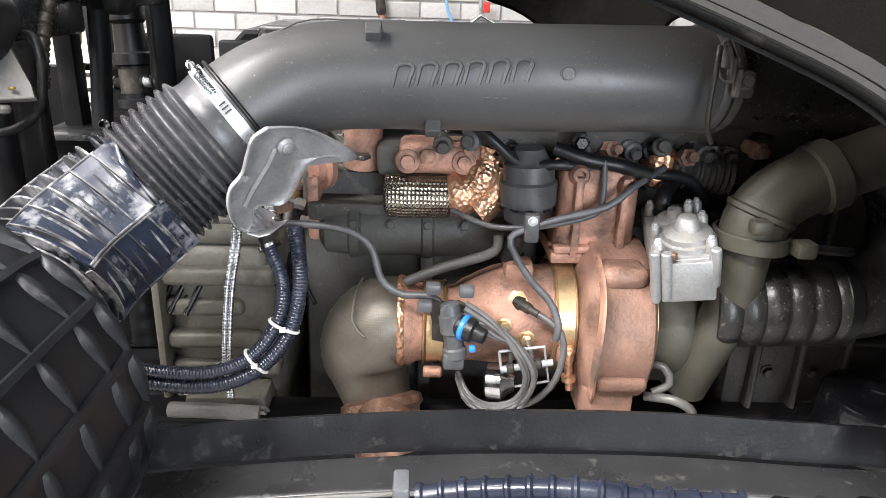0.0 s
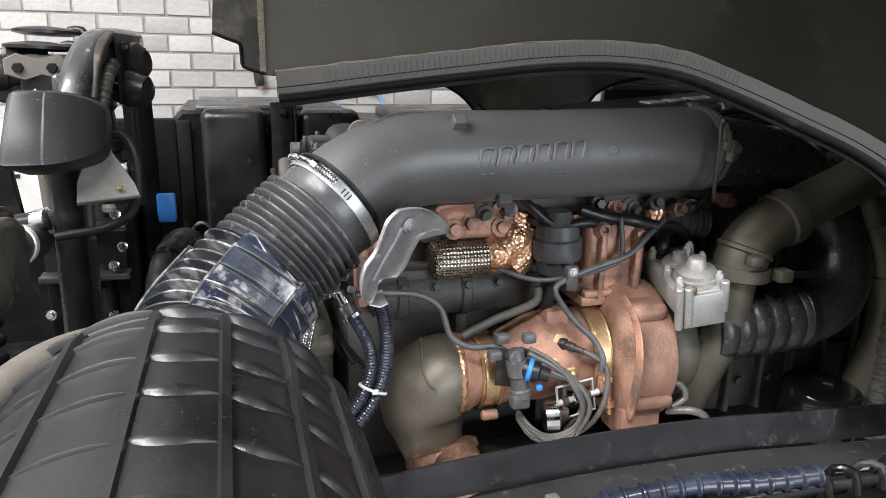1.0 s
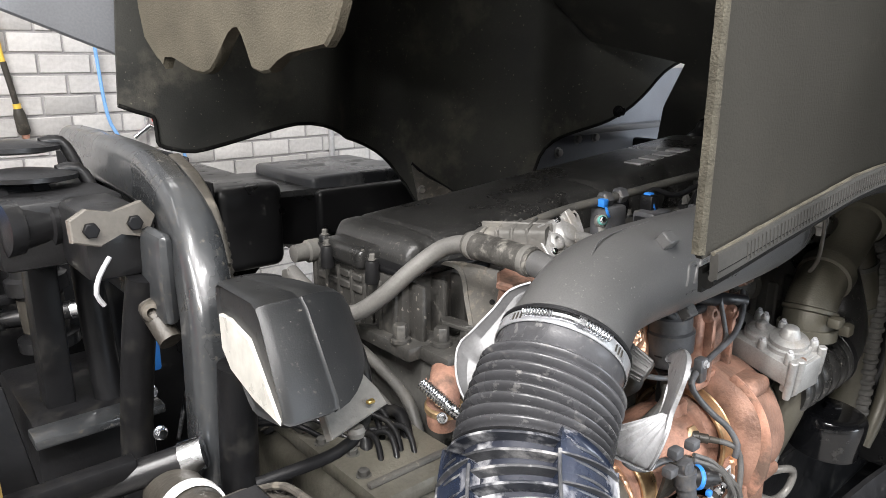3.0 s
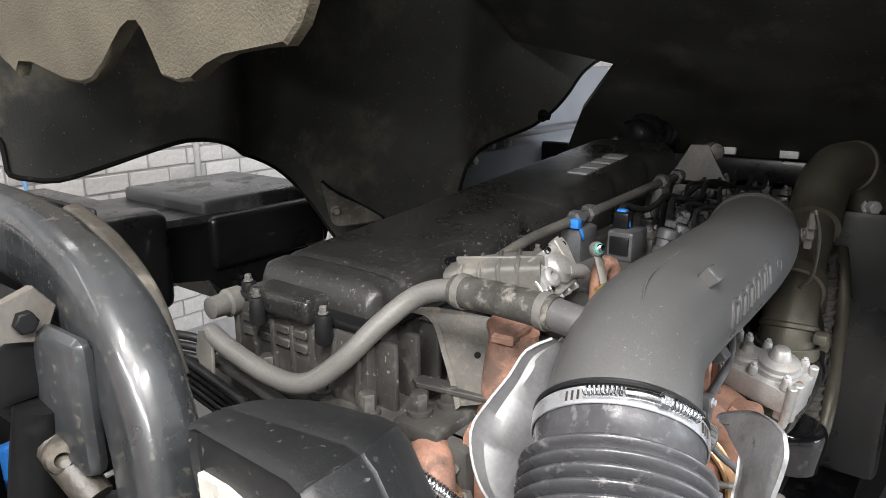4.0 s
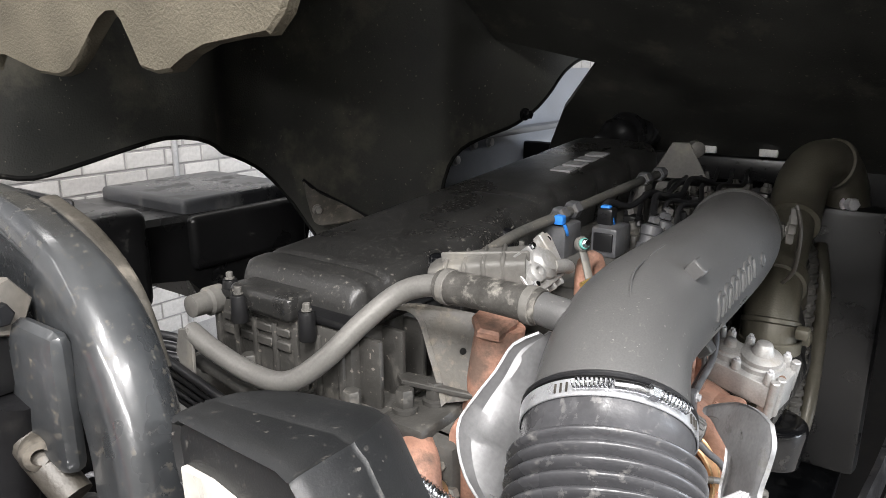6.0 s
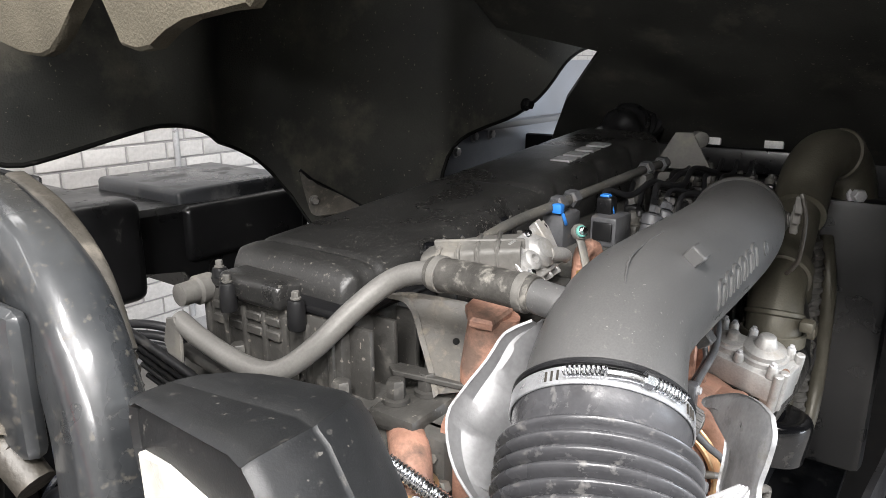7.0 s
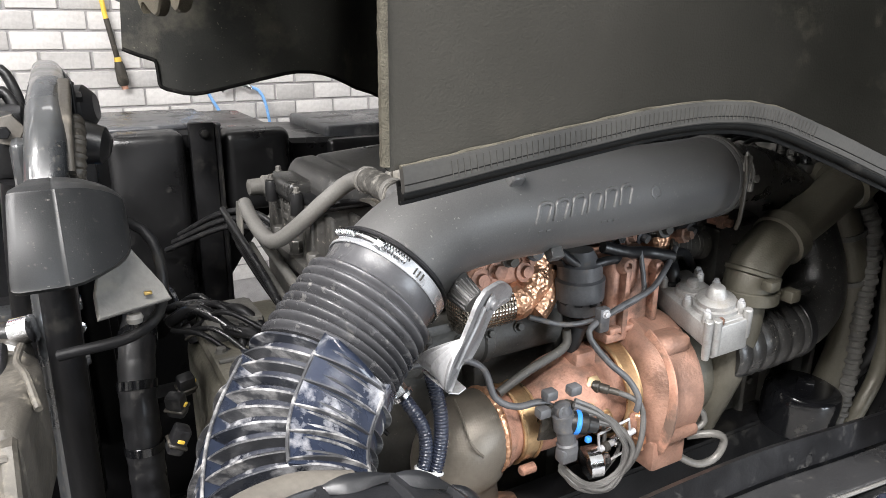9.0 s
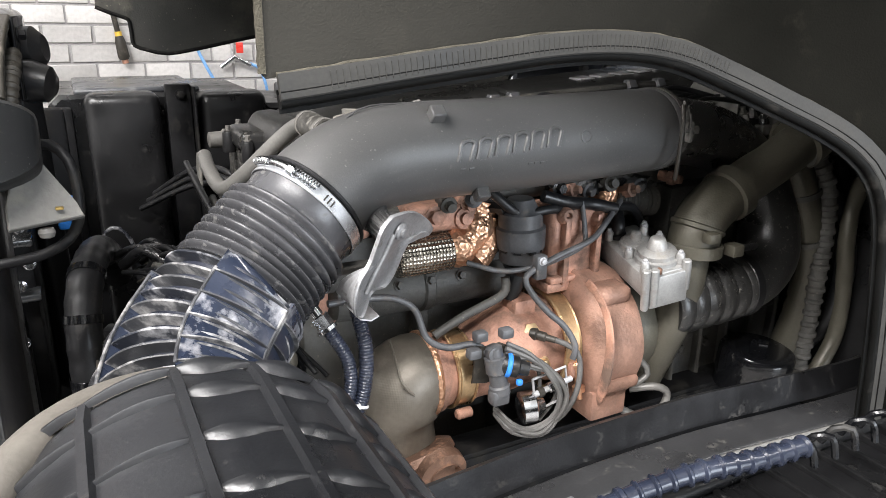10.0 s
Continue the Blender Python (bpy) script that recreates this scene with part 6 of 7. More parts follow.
# radiator side: fan shroud, belts, canister
shroud = thing("fan_shroud", (0.98, 1.3, 0.7), "dark moulded radiator fan shroud with pipes", "fan shroud")
part("frame", box((1.0, 0.85, 0.7), (1.08, 1.85, 1.4), 0.02), M_BLACK, shroud)
# added black sheet that closes the bay's front, where only shade belongs
part("backing", box((1.36, 0.4, 0.3), (1.4, 2.6, 1.462), 0.01), M_CHASSIS, shroud)
part("round_edge", tube([(0.97, 1.3 + 0.32 * math.cos(t), 1.08 + 0.32 * math.sin(t)) for t in (radians(20 * k) for k in range(19))], 0.022, 14), M_BLACK, shroud)
part("belt_hose", tube([(0.89, 1.0, 0.8), (0.9, 1.0, 0.95), (0.9, 1.0, 1.15), (0.89, 1.005, 1.28), (0.87, 1.03, 1.36)], 0.02, 14, 0.004, lambda s: 0.019 + (0.004 if (s % 0.028) < 0.012 else 0.0)), M_DARKCAST, shroud, "ribbed dark hose")
part("water_pipe", tube([(0.9, 0.98, 0.8), (0.925, 0.97, 0.864), (0.965, 0.97, 0.94), (0.962, 0.97, 1.056), (0.938, 0.97, 1.171), (0.95, 0.98, 1.24), (1.0, 1.0, 1.3)], 0.018, 18), M_OLIVE, shroud)
part("water_pipe", tube([(0.87, 1.05, 0.78), (0.88, 1.04, 0.88), (0.9, 1.03, 0.99), (0.908, 1.03, 1.1), (0.872, 1.03, 1.217), (0.835, 1.04, 1.31), (0.83, 1.07, 1.37), (0.86, 1.12, 1.4)], 0.034, 20), M_OLIVE, shroud)
for q, d in (((0.905, 1.03, 1.06), (0, 0, 1)), ((0.888, 1.03, 1.17), (-0.35, 0, 1)), ((0.85, 1.035, 1.28), (-0.35, 0.1, 1))):
    part("pipe_clip", ring(q, d, 0.0355, 0.014, 0.003, 32), M_DARKCAST, shroud)
tc = thing("timing_case", (0.8, 1.2, 0.62), "dark grimy timing case at the engine front", "engine part")
part("case", box((0.56, 1.14, 0.62), (0.99, 1.25, 1.3), 0.02, 2), M_DARKCAST, tc)
for k in range(5):
    part("case_rib", box((0.6 + k * 0.085, 1.118, 0.66), (0.614 + k * 0.085, 1.145, 1.26), 0.005, 1), M_DARKCAST, tc)
for k in range(3):
    part("cross_rib", box((0.57, 1.123, 0.8 + k * 0.16), (0.98, 1.143, 0.815 + k * 0.16), 0.005, 1), M_DARKCAST, tc)
for k in range(6):
    part("case_bolt", hexbolt((0.64 + 0.085 * (k % 3), 1.14, 0.9 + 0.3 * (k // 3)), (0, -1, 0), 0.01, 0.01), M_DARKCAST, tc)
can = thing("oil_filter_cap", (0.72, 1.0, 0.84), "glossy black round oil filter cap", "filter")
part("cup", lathe((0.765, 1.03, 0.825), (0.05, -0.08, 1), [(0, 0.08), (0.06, 0.084), (0.09, 0.083), (0.098, 0.079), (0.102, 0.07), (0.1, 0.05), (0.103, 0.02)], 44), M_GLOSS, can)
part("hex_knob", lathe((0.77, 1.022, 0.927), (0.05, -0.08, 1), [(0, 0.022), (0.014, 0.02), (0.017, 0.014)], 6), M_GLOSS, can)
pipe_line("drain_line", [(0.36, 1.0, 0.93), (0.4, 0.97, 0.94), (0.43, 0.965, 0.92), (0.42, 0.97, 0.88), (0.38, 0.98, 0.87), (0.34, 1.0, 0.89)], 0.008, M_TUBE, "bent grey drain line under the compressor", "pipe", "steel lines")
pipe_line("drain_line", [(0.36, 1.02, 0.98), (0.385, 1.0, 0.985), (0.395, 0.99, 0.96), (0.37, 0.995, 0.94)], 0.007, M_TUBE, "short bent grey line on the compressor", "pipe", "steel lines")

# ---- under and behind: gearbox, chassis ----
gear = thing("gearbox", (-0.45, 1.35, 0.6), "oily ribbed gearbox bell housing casting", "gearbox")
part("bell", box((-0.485, 1.16, 0.62), (-0.27, 1.6, 1.13), 0.05, 4), M_GEAR, gear)
for k in range(7):
    part("step_rib", box((-0.475, 1.138 + (k % 2) * 0.008, 0.68 + k * 0.062), (-0.275 - 0.03 * (k % 3), 1.19, 0.713 + k * 0.062), 0.012, 3), M_GEAR, gear)
for k in (1,):
    part("web", box((-0.58 + k * 0.09, 1.13, 0.66), (-0.565 + k * 0.09, 1.2, 1.1), 0.006), M_GEAR, gear)
part("side_cover", box((-0.44, 1.09, 0.74), (-0.29, 1.17, 0.86), 0.015), M_GEAR, gear)
part("cover_arm", tube([(-0.46, 1.08, 0.84), (-0.38, 1.07, 0.845), (-0.3, 1.07, 0.84)], 0.014, 14), M_CAST, gear)
for k in range(3):
    part("cover_bolt", hexbolt((-0.42 + k * 0.06, 1.09, 0.83), (0, -1, 0), 0.011, 0.01), M_CAST, gear)
part("top_plate", box((-0.475, 1.17, 1.12), (-0.3, 1.58, 1.15), 0.01), M_GEAR, gear)
for k in range(3):
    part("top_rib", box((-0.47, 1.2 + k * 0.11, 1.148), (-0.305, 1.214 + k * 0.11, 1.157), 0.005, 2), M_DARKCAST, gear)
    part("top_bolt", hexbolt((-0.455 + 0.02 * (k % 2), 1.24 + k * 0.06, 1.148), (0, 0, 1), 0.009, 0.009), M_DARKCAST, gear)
# the box's darker casting colour carries the shade over the gearbox top
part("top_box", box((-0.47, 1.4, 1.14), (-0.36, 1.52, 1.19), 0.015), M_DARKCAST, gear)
for y0 in (1.08, 1.86):
    rl = thing("chassis_rail", (0, y0, 0.55), "black painted steel chassis rail", "chassis rail", "chassis rails")
    part("web", box((-2.2, y0 - 0.01, 0.55), (1.4, y0 + 0.01, 0.82), 0.002), M_CHASSIS, rl)
    part("flange", box((-2.2, y0 - 0.01, 0.82), (1.4, y0 + 0.06, 0.832), 0.002), M_CHASSIS, rl)
    part("flange", box((-2.2, y0 - 0.01, 0.54), (1.4, y0 + 0.06, 0.55), 0.002), M_CHASSIS, rl)
solo("undertray", box((-2.2, 0.9, 0.5), (1.4, 2.42, 0.535), 0.005), M_CHASSIS, "dark grimy tray under the drive train", "tray")

# looped hoses in front of the gearbox, with white ties
OUTER = [(-0.56, 1.0, 0.981), (-0.5, 0.99, 0.961), (-0.42, 0.985, 0.948), (-0.337, 0.985, 0.951), (-0.27, 0.985, 0.985), (-0.222, 0.99, 1.05), (-0.206, 1.0, 1.13), (-0.215, 1.02, 1.21)]
INNER = [(-0.56, 1.0, 1.005), (-0.5, 0.99, 0.985), (-0.42, 0.985, 0.972), (-0.345, 0.985, 0.975), (-0.286, 0.985, 1.003), (-0.243, 0.99, 1.06), (-0.234, 1.005, 1.12), (-0.262, 1.035, 1.18)]
for line, rad in ((OUTER, 0.0115), (INNER, 0.0105)):
    solo("cable_hose", tube(line, rad, 16, 0.0014, lambda s: rad + 0.0006 * math.sin(s * 1200)), M_CONDUIT, "blue black corrugated cable hose in a loop", "hose", "looped hoses")
part_fit = thing("hose_fitting", (-0.262, 1.035, 1.17), "small bright steel hose end fitting", "fitting")
part("nut", hexbolt((-0.256, 1.03, 1.17), (-0.45, 0.4, 0.8), 0.014, 0.022), M_STEEL, part_fit)
part("stem", lathe((-0.265, 1.038, 1.186), (-0.45, 0.4, 0.8), [(0, 0.009), (0.03, 0.009), (0.032, 0.005)], 16), M_STEEL, part_fit)
for i, a0 in ((5, 0.0), (4, 0.15)):
    o, n1 = Vector(OUTER[i]), Vector(INNER[i])
    u = (n1 - o).normalized()
    w = u.cross(Vector(OUTER[i + 1]) - Vector(OUTER[i - 1])).normalized()
    mid, half = (o + n1) / 2, (n1 - o).length / 2
    tie = thing("cable_tie", o, "white plastic cable tie round hoses", "cable tie", "cable ties")
    loop = [mid + u * (half + 0.0125) * math.cos(2 * math.pi * k / 20) + w * 0.0145 * math.sin(2 * math.pi * k / 20) for k in range(21)]
    part("loop", tube(loop, 0.0028, 8, smooth=False), M_WHITE, tie)
    part("head", box(mid - w * 0.016 - Vector((0.005, 0.003, 0.004)), mid - w * 0.016 + Vector((0.005, 0.003, 0.004)), 0.001), M_WHITE, tie)
for k in range(2):
    solo("braided_line", tube([(-0.322 + k * 0.009, 1.08, 1.2), (-0.328 + k * 0.009, 1.08, 1.148), (-0.344 + k * 0.009, 1.08, 1.067), (-0.357 + k * 0.009, 1.08, 0.94), (-0.357 + k * 0.006, 1.09, 0.86)], 0.0045, 10, 0.0014, lambda s: 0.0042 + 0.0007 * math.sin(s * 1150)), M_STEEL, "braided steel line hanging by the gearbox", "hose", "braided lines")
solo("braided_line", tube([(-0.319, 1.27, 1.247), (-0.308, 1.242, 1.229), (-0.294, 1.206, 1.206), (-0.272, 1.15, 1.168)], 0.011, 14, 0.0014, lambda s: 0.0105 + 0.0009 * math.sin(s * 1150)), M_STEEL, "braided steel line behind the bellows", "hose", "braided lines")

# ---- mudguard lip along the near side ----
mud = thing("mudguard", (0.3, 0.7, 0.9), "black wheel mudguard with rubber lip and ribbed liner", "mudguard")
LIP = [(-0.75, 0.79, 0.915), (-0.45, 0.795, 0.952), (-0.2, 0.8, 0.978), (0.05, 0.805, 0.99), (0.3, 0.8, 0.993), (0.5, 0.785, 0.99), (0.7, 0.775, 0.985), (0.85, 0.775, 0.99), (1.0, 0.775, 0.965), (1.3, 0.775, 0.95)]
part("rubber_lip", sweep(LIP, [(0.008, 0.022), (-0.003, 0.024), (-0.012, -0.03), (0.0, -0.035)], 0.03), M_RUBBER, mud)
part("edge_band", sweep([(x, y - 0.05, z - 0.03) for x, y, z in LIP], rounded(0.075, 0.018, 0.008), 0.03), M_BAND, mud, "glossy dark edge band")
part("edge_bead", tube([(x, y - 0.089, z - 0.026) for x, y, z in LIP], 0.0035, 8, 0.03), M_TUBE, mud, "thin grey edge bead")
bm = sweep([(x, y - 0.2, z - 0.06) for x, y, z in LIP], rounded(0.26, 0.012, 0.004), 0.03)
part("liner", bm, M_BLACK, mud)
for k in range(24):
    x0 = -0.3 + k * 0.06
    part("liner_rib", box((x0, 0.5, 0.91), (x0 + 0.012, 0.7, 0.946), 0.003), M_BLACK, mud)
part("long_strip", tube([(x, 0.69, z - 0.045) for x, y, z in LIP[2:]], 0.014, 12, 0.012), M_BLACK, mud)
part("ribbed_conduit", tube([(-0.02, 0.668, 0.995), (0.05, 0.66, 1.012), (0.15, 0.638, 1.032), (0.252, 0.62, 1.032), (0.34, 0.61, 1.035)], 0.014, 18, 0.003, lambda s: 0.0135 + (0.004 if (s % 0.026) < 0.007 else 0)), M_CONDUIT, mud, "glossy ribbed black conduit with blue reflection in its colour")
for k in range(5):
    x0 = 0.33 + 0.05 * k
    part("clip", tube([(x0, 0.64, 1.0), (x0 + 0.005, 0.625, 1.03), (x0 + 0.02, 0.605, 1.035), (x0 + 0.03, 0.6, 1.0)], 0.006, 8), M_GLOSS, mud)
part("conduit_end", box((-0.05, 0.65, 0.96), (-0.03, 0.69, 1.02), 0.004), M_CABGREY, mud)

# ---- behind the engine: lock beam, work lamp, couplings ----
beam = thing("cab_support_beam", (-0.67, 1.3, 0.83), "glossy dark painted cab support beam with a bend", "beam")
BEAM = [(-0.65, 1.8, 1.597), (-0.653, 1.6, 1.598), (-0.658, 1.42, 1.594), (-0.664, 1.33, 1.58), (-0.671, 1.25, 1.545), (-0.679, 1.206, 1.49), (-0.687, 1.184, 1.42), (-0.694, 1.178, 1.25), (-0.7, 1.178, 0.83)]
part("beam_body", sweep([(x - 0.004, y + 0.004, z + 0.004) for x, y, z in BEAM], rounded(0.052, 0.076, 0.02, 6), 0.012), M_ARM, beam)
part("rough_strip", sweep([(-0.641, 1.38, 1.625), (-0.645, 1.31, 1.607), (-0.651, 1.25, 1.573), (-0.656, 1.215, 1.52)], rounded(0.018, 0.014, 0.005), 0.006), M_GRIME, beam, "worn gritty edge strip")
bm = tube([(-0.634, 1.33, 1.575), (-0.638, 1.275, 1.55), (-0.646, 1.238, 1.5), (-0.654, 1.22, 1.44), (-0.66, 1.214, 1.38)], 0.011, 12, 0.004, lambda s: 0.011 + 0.0015 * math.sin(s * 900))
part("edge_cord", bm, M_GRIME, beam, "frayed brown edge cord")
for y0, z0, r0 in ((1.36, 1.5, 0.02), (1.3, 1.46, 0.014)):
    part("cast_lug", lathe((-0.712, y0, z0), (-0.35, -0.93, 0.1), [(0, r0), (0.03, r0), (0.036, r0 * 0.8), (0.037, r0 * 0.45), (0.028, r0 * 0.4)], 24), M_GRIME, beam)
part("lug_web", tube([(-0.712, 1.36, 1.5), (-0.72, 1.3, 1.47), (-0.712, 1.25, 1.43)], 0.014, 12), M_GRIME, beam)
part("side_plate", box((-0.634, 1.36, 1.5), (-0.629, 1.8, 1.628), 0.002, 1), M_CHASSIS, beam)
for k in range(4):
    part("plate_bolt", hexbolt((-0.629, 1.42 + 0.11 * k, 1.6 - 0.03 * (k % 2)), (1, 0, 0), 0.009, 0.01), M_CHASSIS, beam)
part("inner_web", box((-0.72, 1.24, 1.45), (-0.7, 1.5, 1.56), 0.01), M_ARM, beam)

wlamp = thing("work_lamp", (-0.66, 1.06, 1.4), "dark grey plastic work lamp with a white lens", "lamp")


def lamp_section(x, f=1.0):
    """The lamp's five-sided outline with rounded corners at x; its front draws back towards the tapered end."""
    s = max(0.0, (x + 0.69) / 0.07)
    pts = [(0.936 + 0.052 * s ** 1.4, 1.452 + 0.012 * s * s), (0.998 + 0.03 * s ** 1.4, 1.547 - 0.02 * s * s), (1.135 - 0.045 * s ** 1.5, 1.532 - 0.012 * s * s), (1.13 - 0.03 * s, 1.485), (1.03, 1.425 + 0.014 * s)]
    out, n = [], len(pts)
    for i in range(n):
        p, q, r = (Vector((x, *pts[j % n])) for j in (i - 1, i, i + 1))
        u, v = q + (p - q).normalized() * 0.014, q + (r - q).normalized() * 0.014
        out += [u, u * 0.45 + q * 0.3 + v * 0.25, u * 0.25 + q * 0.5 + v * 0.25, u * 0.25 + q * 0.3 + v * 0.45, v]
    c = Vector((x, 1.04, 1.492))
    lead = 0.13 * min(1.0, max(0.0, (-0.69 - x) / 0.04))
    return [c + (w - c) * f + Vector((0.013 + lead * (w.y - 0.945), 0, 0)) for w in out]


stations = ((-0.738, 0.9), (-0.741, 0.95), (-0.738, 0.985), (-0.732, 1.0), (-0.695, 1.0), (-0.6935, 0.988), (-0.6905, 0.988), (-0.689, 1.0), (-0.675, 1.0), (-0.66, 0.995), (-0.645, 0.975), (-0.635, 0.94), (-0.628, 0.88), (-0.623, 0.78), (-0.621, 0.6))
part("shell", loft(bmesh.new(), [lamp_section(x, f) for x, f in stations]), M_LAMP, wlamp)
part("lens", plate([(1.128, 1.5), (1.094, 1.505), (1.036, 1.504), (1.005, 1.482), (0.962, 1.45), (1.03, 1.446), (1.1, 1.449), (1.126, 1.464)], 0.006, basis((-0.8515, 0, 0), (0.13, 1, 0), (0, 0, 1)), 0.001), M_LENS, wlamp, "milky white lens")
part("post", tube([(-0.69, 1.12, 1.44), (-0.692, 1.13, 1.3), (-0.695, 1.13, 1.0), (-0.695, 1.13, 0.83)], 0.021, 18), M_CHASSIS, wlamp)
brk = thing("lamp_bracket", (-0.61, 1.02, 1.38), "grimy triangular sheet bracket with a wire hoop", "bracket")
part("plate", plate([(0, 0), (0.085, 0.0), (0.08, 0.02), (0.055, 0.085), (0.03, 0.085), (0.005, 0.03)], 0.012, basis((-0.655, 1.005, 1.385), (1, 0.25, 0.05), (-0.1, 0.5, 0.85))), M_CAST, brk)
part("yellow_mark", box((-0.602, 1.006, 1.407), (-0.593, 1.012, 1.411), 0.001, 1), M_BRASS, brk, "small yellow paint mark")
part("hoop", tube([(-0.635, 1.1, 1.47), (-0.6, 1.085, 1.475), (-0.58, 1.065, 1.455), (-0.575, 1.05, 1.41), (-0.585, 1.04, 1.37), (-0.62, 1.04, 1.345), (-0.7, 1.07, 1.325)], 0.007, 10), M_CHASSIS, brk)
part("pale_knob", lathe((-0.615, 1.012, 1.385), (0, -0.1, -1), [(0, 0.008), (0.005, 0.01), (0.011, 0.008), (0.013, 0.003)], 20), M_CAST, brk)

lock = thing("cab_lock", (-0.7, 1.85, 0.83), "black cab tilt lock with pump cylinder and bolts", "cab lock")
part("back_plate", box((-0.9, 1.95, 0.83), (-0.58, 1.98, 1.42), 0.01), M_CHASSIS, lock)
part("box_body", box((-0.83, 1.5, 0.83), (-0.665, 1.76, 1.25), 0.012), M_CHASSIS, lock)
part("upper_box", box((-0.9, 1.93, 1.3), (-0.79, 1.99, 1.49), 0.008), M_CHASSIS, lock)
part("cylinder", lathe((-0.735, 1.82, 1.25), (-0.06, 0.05, 1), [(0, 0.05), (0.02, 0.05), (0.022, 0.036), (0.1, 0.036), (0.105, 0.05), (0.13, 0.05), (0.135, 0.04), (0.2, 0.036), (0.21, 0.045), (0.24, 0.045)], 32), M_BLACK, lock)
part("cylinder_sleeve", lathe((-0.738, 1.818, 1.285), (-0.06, 0.05, 1), [(0, 0.0375), (0.06, 0.0375)], 32), M_GRIME, lock)
for a, b in (((-0.806, 1.86, 1.3), (-0.687, 1.785, 1.318)), ((-0.85, 1.2, 1.306), (-0.735, 1.15, 1.335))):
    rod = part("cross_rod", tube([a, b], 0.0165, 14, smooth=False), M_BLACK, lock)
    d = (Vector(b) - Vector(a)).normalized()
    part("rod_end", lathe(a, -d, [(-0.012, 0.0185), (0.014, 0.0185), (0.017, 0.013)], 20), M_STEEL, rod, "bright steel end")
    part("rod_end", lathe(b, d, [(-0.012, 0.0185), (0.012, 0.0185), (0.015, 0.013)], 20), M_STEEL, rod, "bright steel end")
for z0 in (1.235, 1.13):
    part("shelf", box((-0.835, 1.46, z0), (-0.66, 1.51, z0 + 0.014), 0.003), M_ARM, lock)
for q in ((-0.678, 1.47, 1.27), (-0.69, 1.47, 1.16), (-0.67, 1.47, 1.2), (-0.82, 1.47, 1.06), (-0.7, 1.47, 1.05)):
    part("bolt", hexbolt(q, (0, -1, 0.2), 0.008, 0.012), M_STEEL, lock)
part("strut", sweep([(-0.655, 1.78, 1.6), (-0.65, 1.77, 1.4), (-0.645, 1.75, 1.1), (-0.64, 1.72, 0.83)], rounded(0.05, 0.07, 0.01), 0.03), M_CHASSIS, lock)
part("strut", tube([(-0.715, 1.6, 1.54), (-0.715, 1.58, 1.4), (-0.715, 1.52, 1.15), (-0.71, 1.45, 0.9), (-0.71, 1.42, 0.83)], 0.022, 16), M_CHASSIS, lock)
part("strut", tube([(-0.72, 1.3, 1.5), (-0.73, 1.32, 1.4), (-0.74, 1.34, 1.25), (-0.745, 1.36, 1.0)], 0.02, 14), M_CHASSIS, lock)
part("side_strap", plate([(0, 0), (0.025, 0.0), (0.035, 0.1), (0.02, 0.22), (-0.005, 0.22), (-0.012, 0.1)], 0.008, basis((-0.9, 1.24, 1.2), (1, 0.1, 0), (0.05, 0.15, 1))), M_CHASSIS, lock)
solo("blue_tag", box((-0.622, 1.715, 1.19), (-0.578, 1.735, 1.262), 0.006, 2), M_BLUE, "bright blue plastic tag on the chassis", "tag")

coup = thing("trailer_coupling_rack", (-0.8, 1.5, 1.45), "black trailer hose coupling rack with round lids", "coupling rack")
part("rack", box((-0.85, 1.4, 1.5), (-0.7, 1.68, 1.585), 0.012), M_BLACK, coup)
for k, (y0, z0) in enumerate(((1.52, 1.592), (1.6, 1.622))):
    part("lid", lathe((-0.79, y0, z0), (0.03, 0.03, 1), [(0, 0.045), (0.004, 0.064), (0.01, 0.064), (0.014, 0.05), (0.018, 0.02)], 36), M_BLACK, coup)
    part("lid_hinge", tube([(-0.75, y0, z0 + 0.01), (-0.725, y0, z0 + 0.012), (-0.71, y0 - 0.01, z0 - 0.02), (-0.7, y0 - 0.02, z0 - 0.07)], 0.009, 10), M_BLACK, coup)
    part("socket", lathe((-0.775, y0 - 0.09, 1.552 + 0.012 * k), (-1, -0.25, 0.02), [(0, 0.035), (0.02, 0.035), (0.022, 0.03), (0.05, 0.03), (0.052, 0.034), (0.07, 0.034), (0.073, 0.02)], 28), M_BLACK, coup)
part("pale_arm", plate([(0, 0.01), (0.03, 0), (0.055, 0.012), (0.085, 0.0), (0.1, 0.025), (0.085, 0.045), (0.05, 0.035), (0.02, 0.045), (0.0, 0.035)], 0.01, basis((-0.797, 1.29, 1.545), (1, 0.2, 0.0), (0, 0.1, 1))), M_SEAL, coup, "pale metal mounting arm")
for dx in (0.02, 0.07):
    part("arm_bolt", hexbolt((-0.795 + dx, 1.288 + dx * 0.2, 1.567), (0, -1, 0), 0.009, 0.01), M_CHASSIS, coup)
part("arm_mount", box((-0.78, 1.3, 1.5), (-0.71, 1.42, 1.585), 0.012), M_BLACK, coup)
part("hook", tube([(-0.755, 1.3, 1.53), (-0.77, 1.295, 1.51), (-0.775, 1.295, 1.49), (-0.768, 1.295, 1.475)], 0.003, 8), M_ZINC, coup)
part("stand", box((-0.8, 1.55, 0.83), (-0.76, 1.6, 1.5), 0.006), M_CHASSIS, coup)
part("knob", lathe((-0.65, 1.52, 1.57), (1, -0.3, 0.1), [(0, 0.03), (0.02, 0.04), (0.045, 0.038), (0.06, 0.022)], 24), M_BLACK, coup)
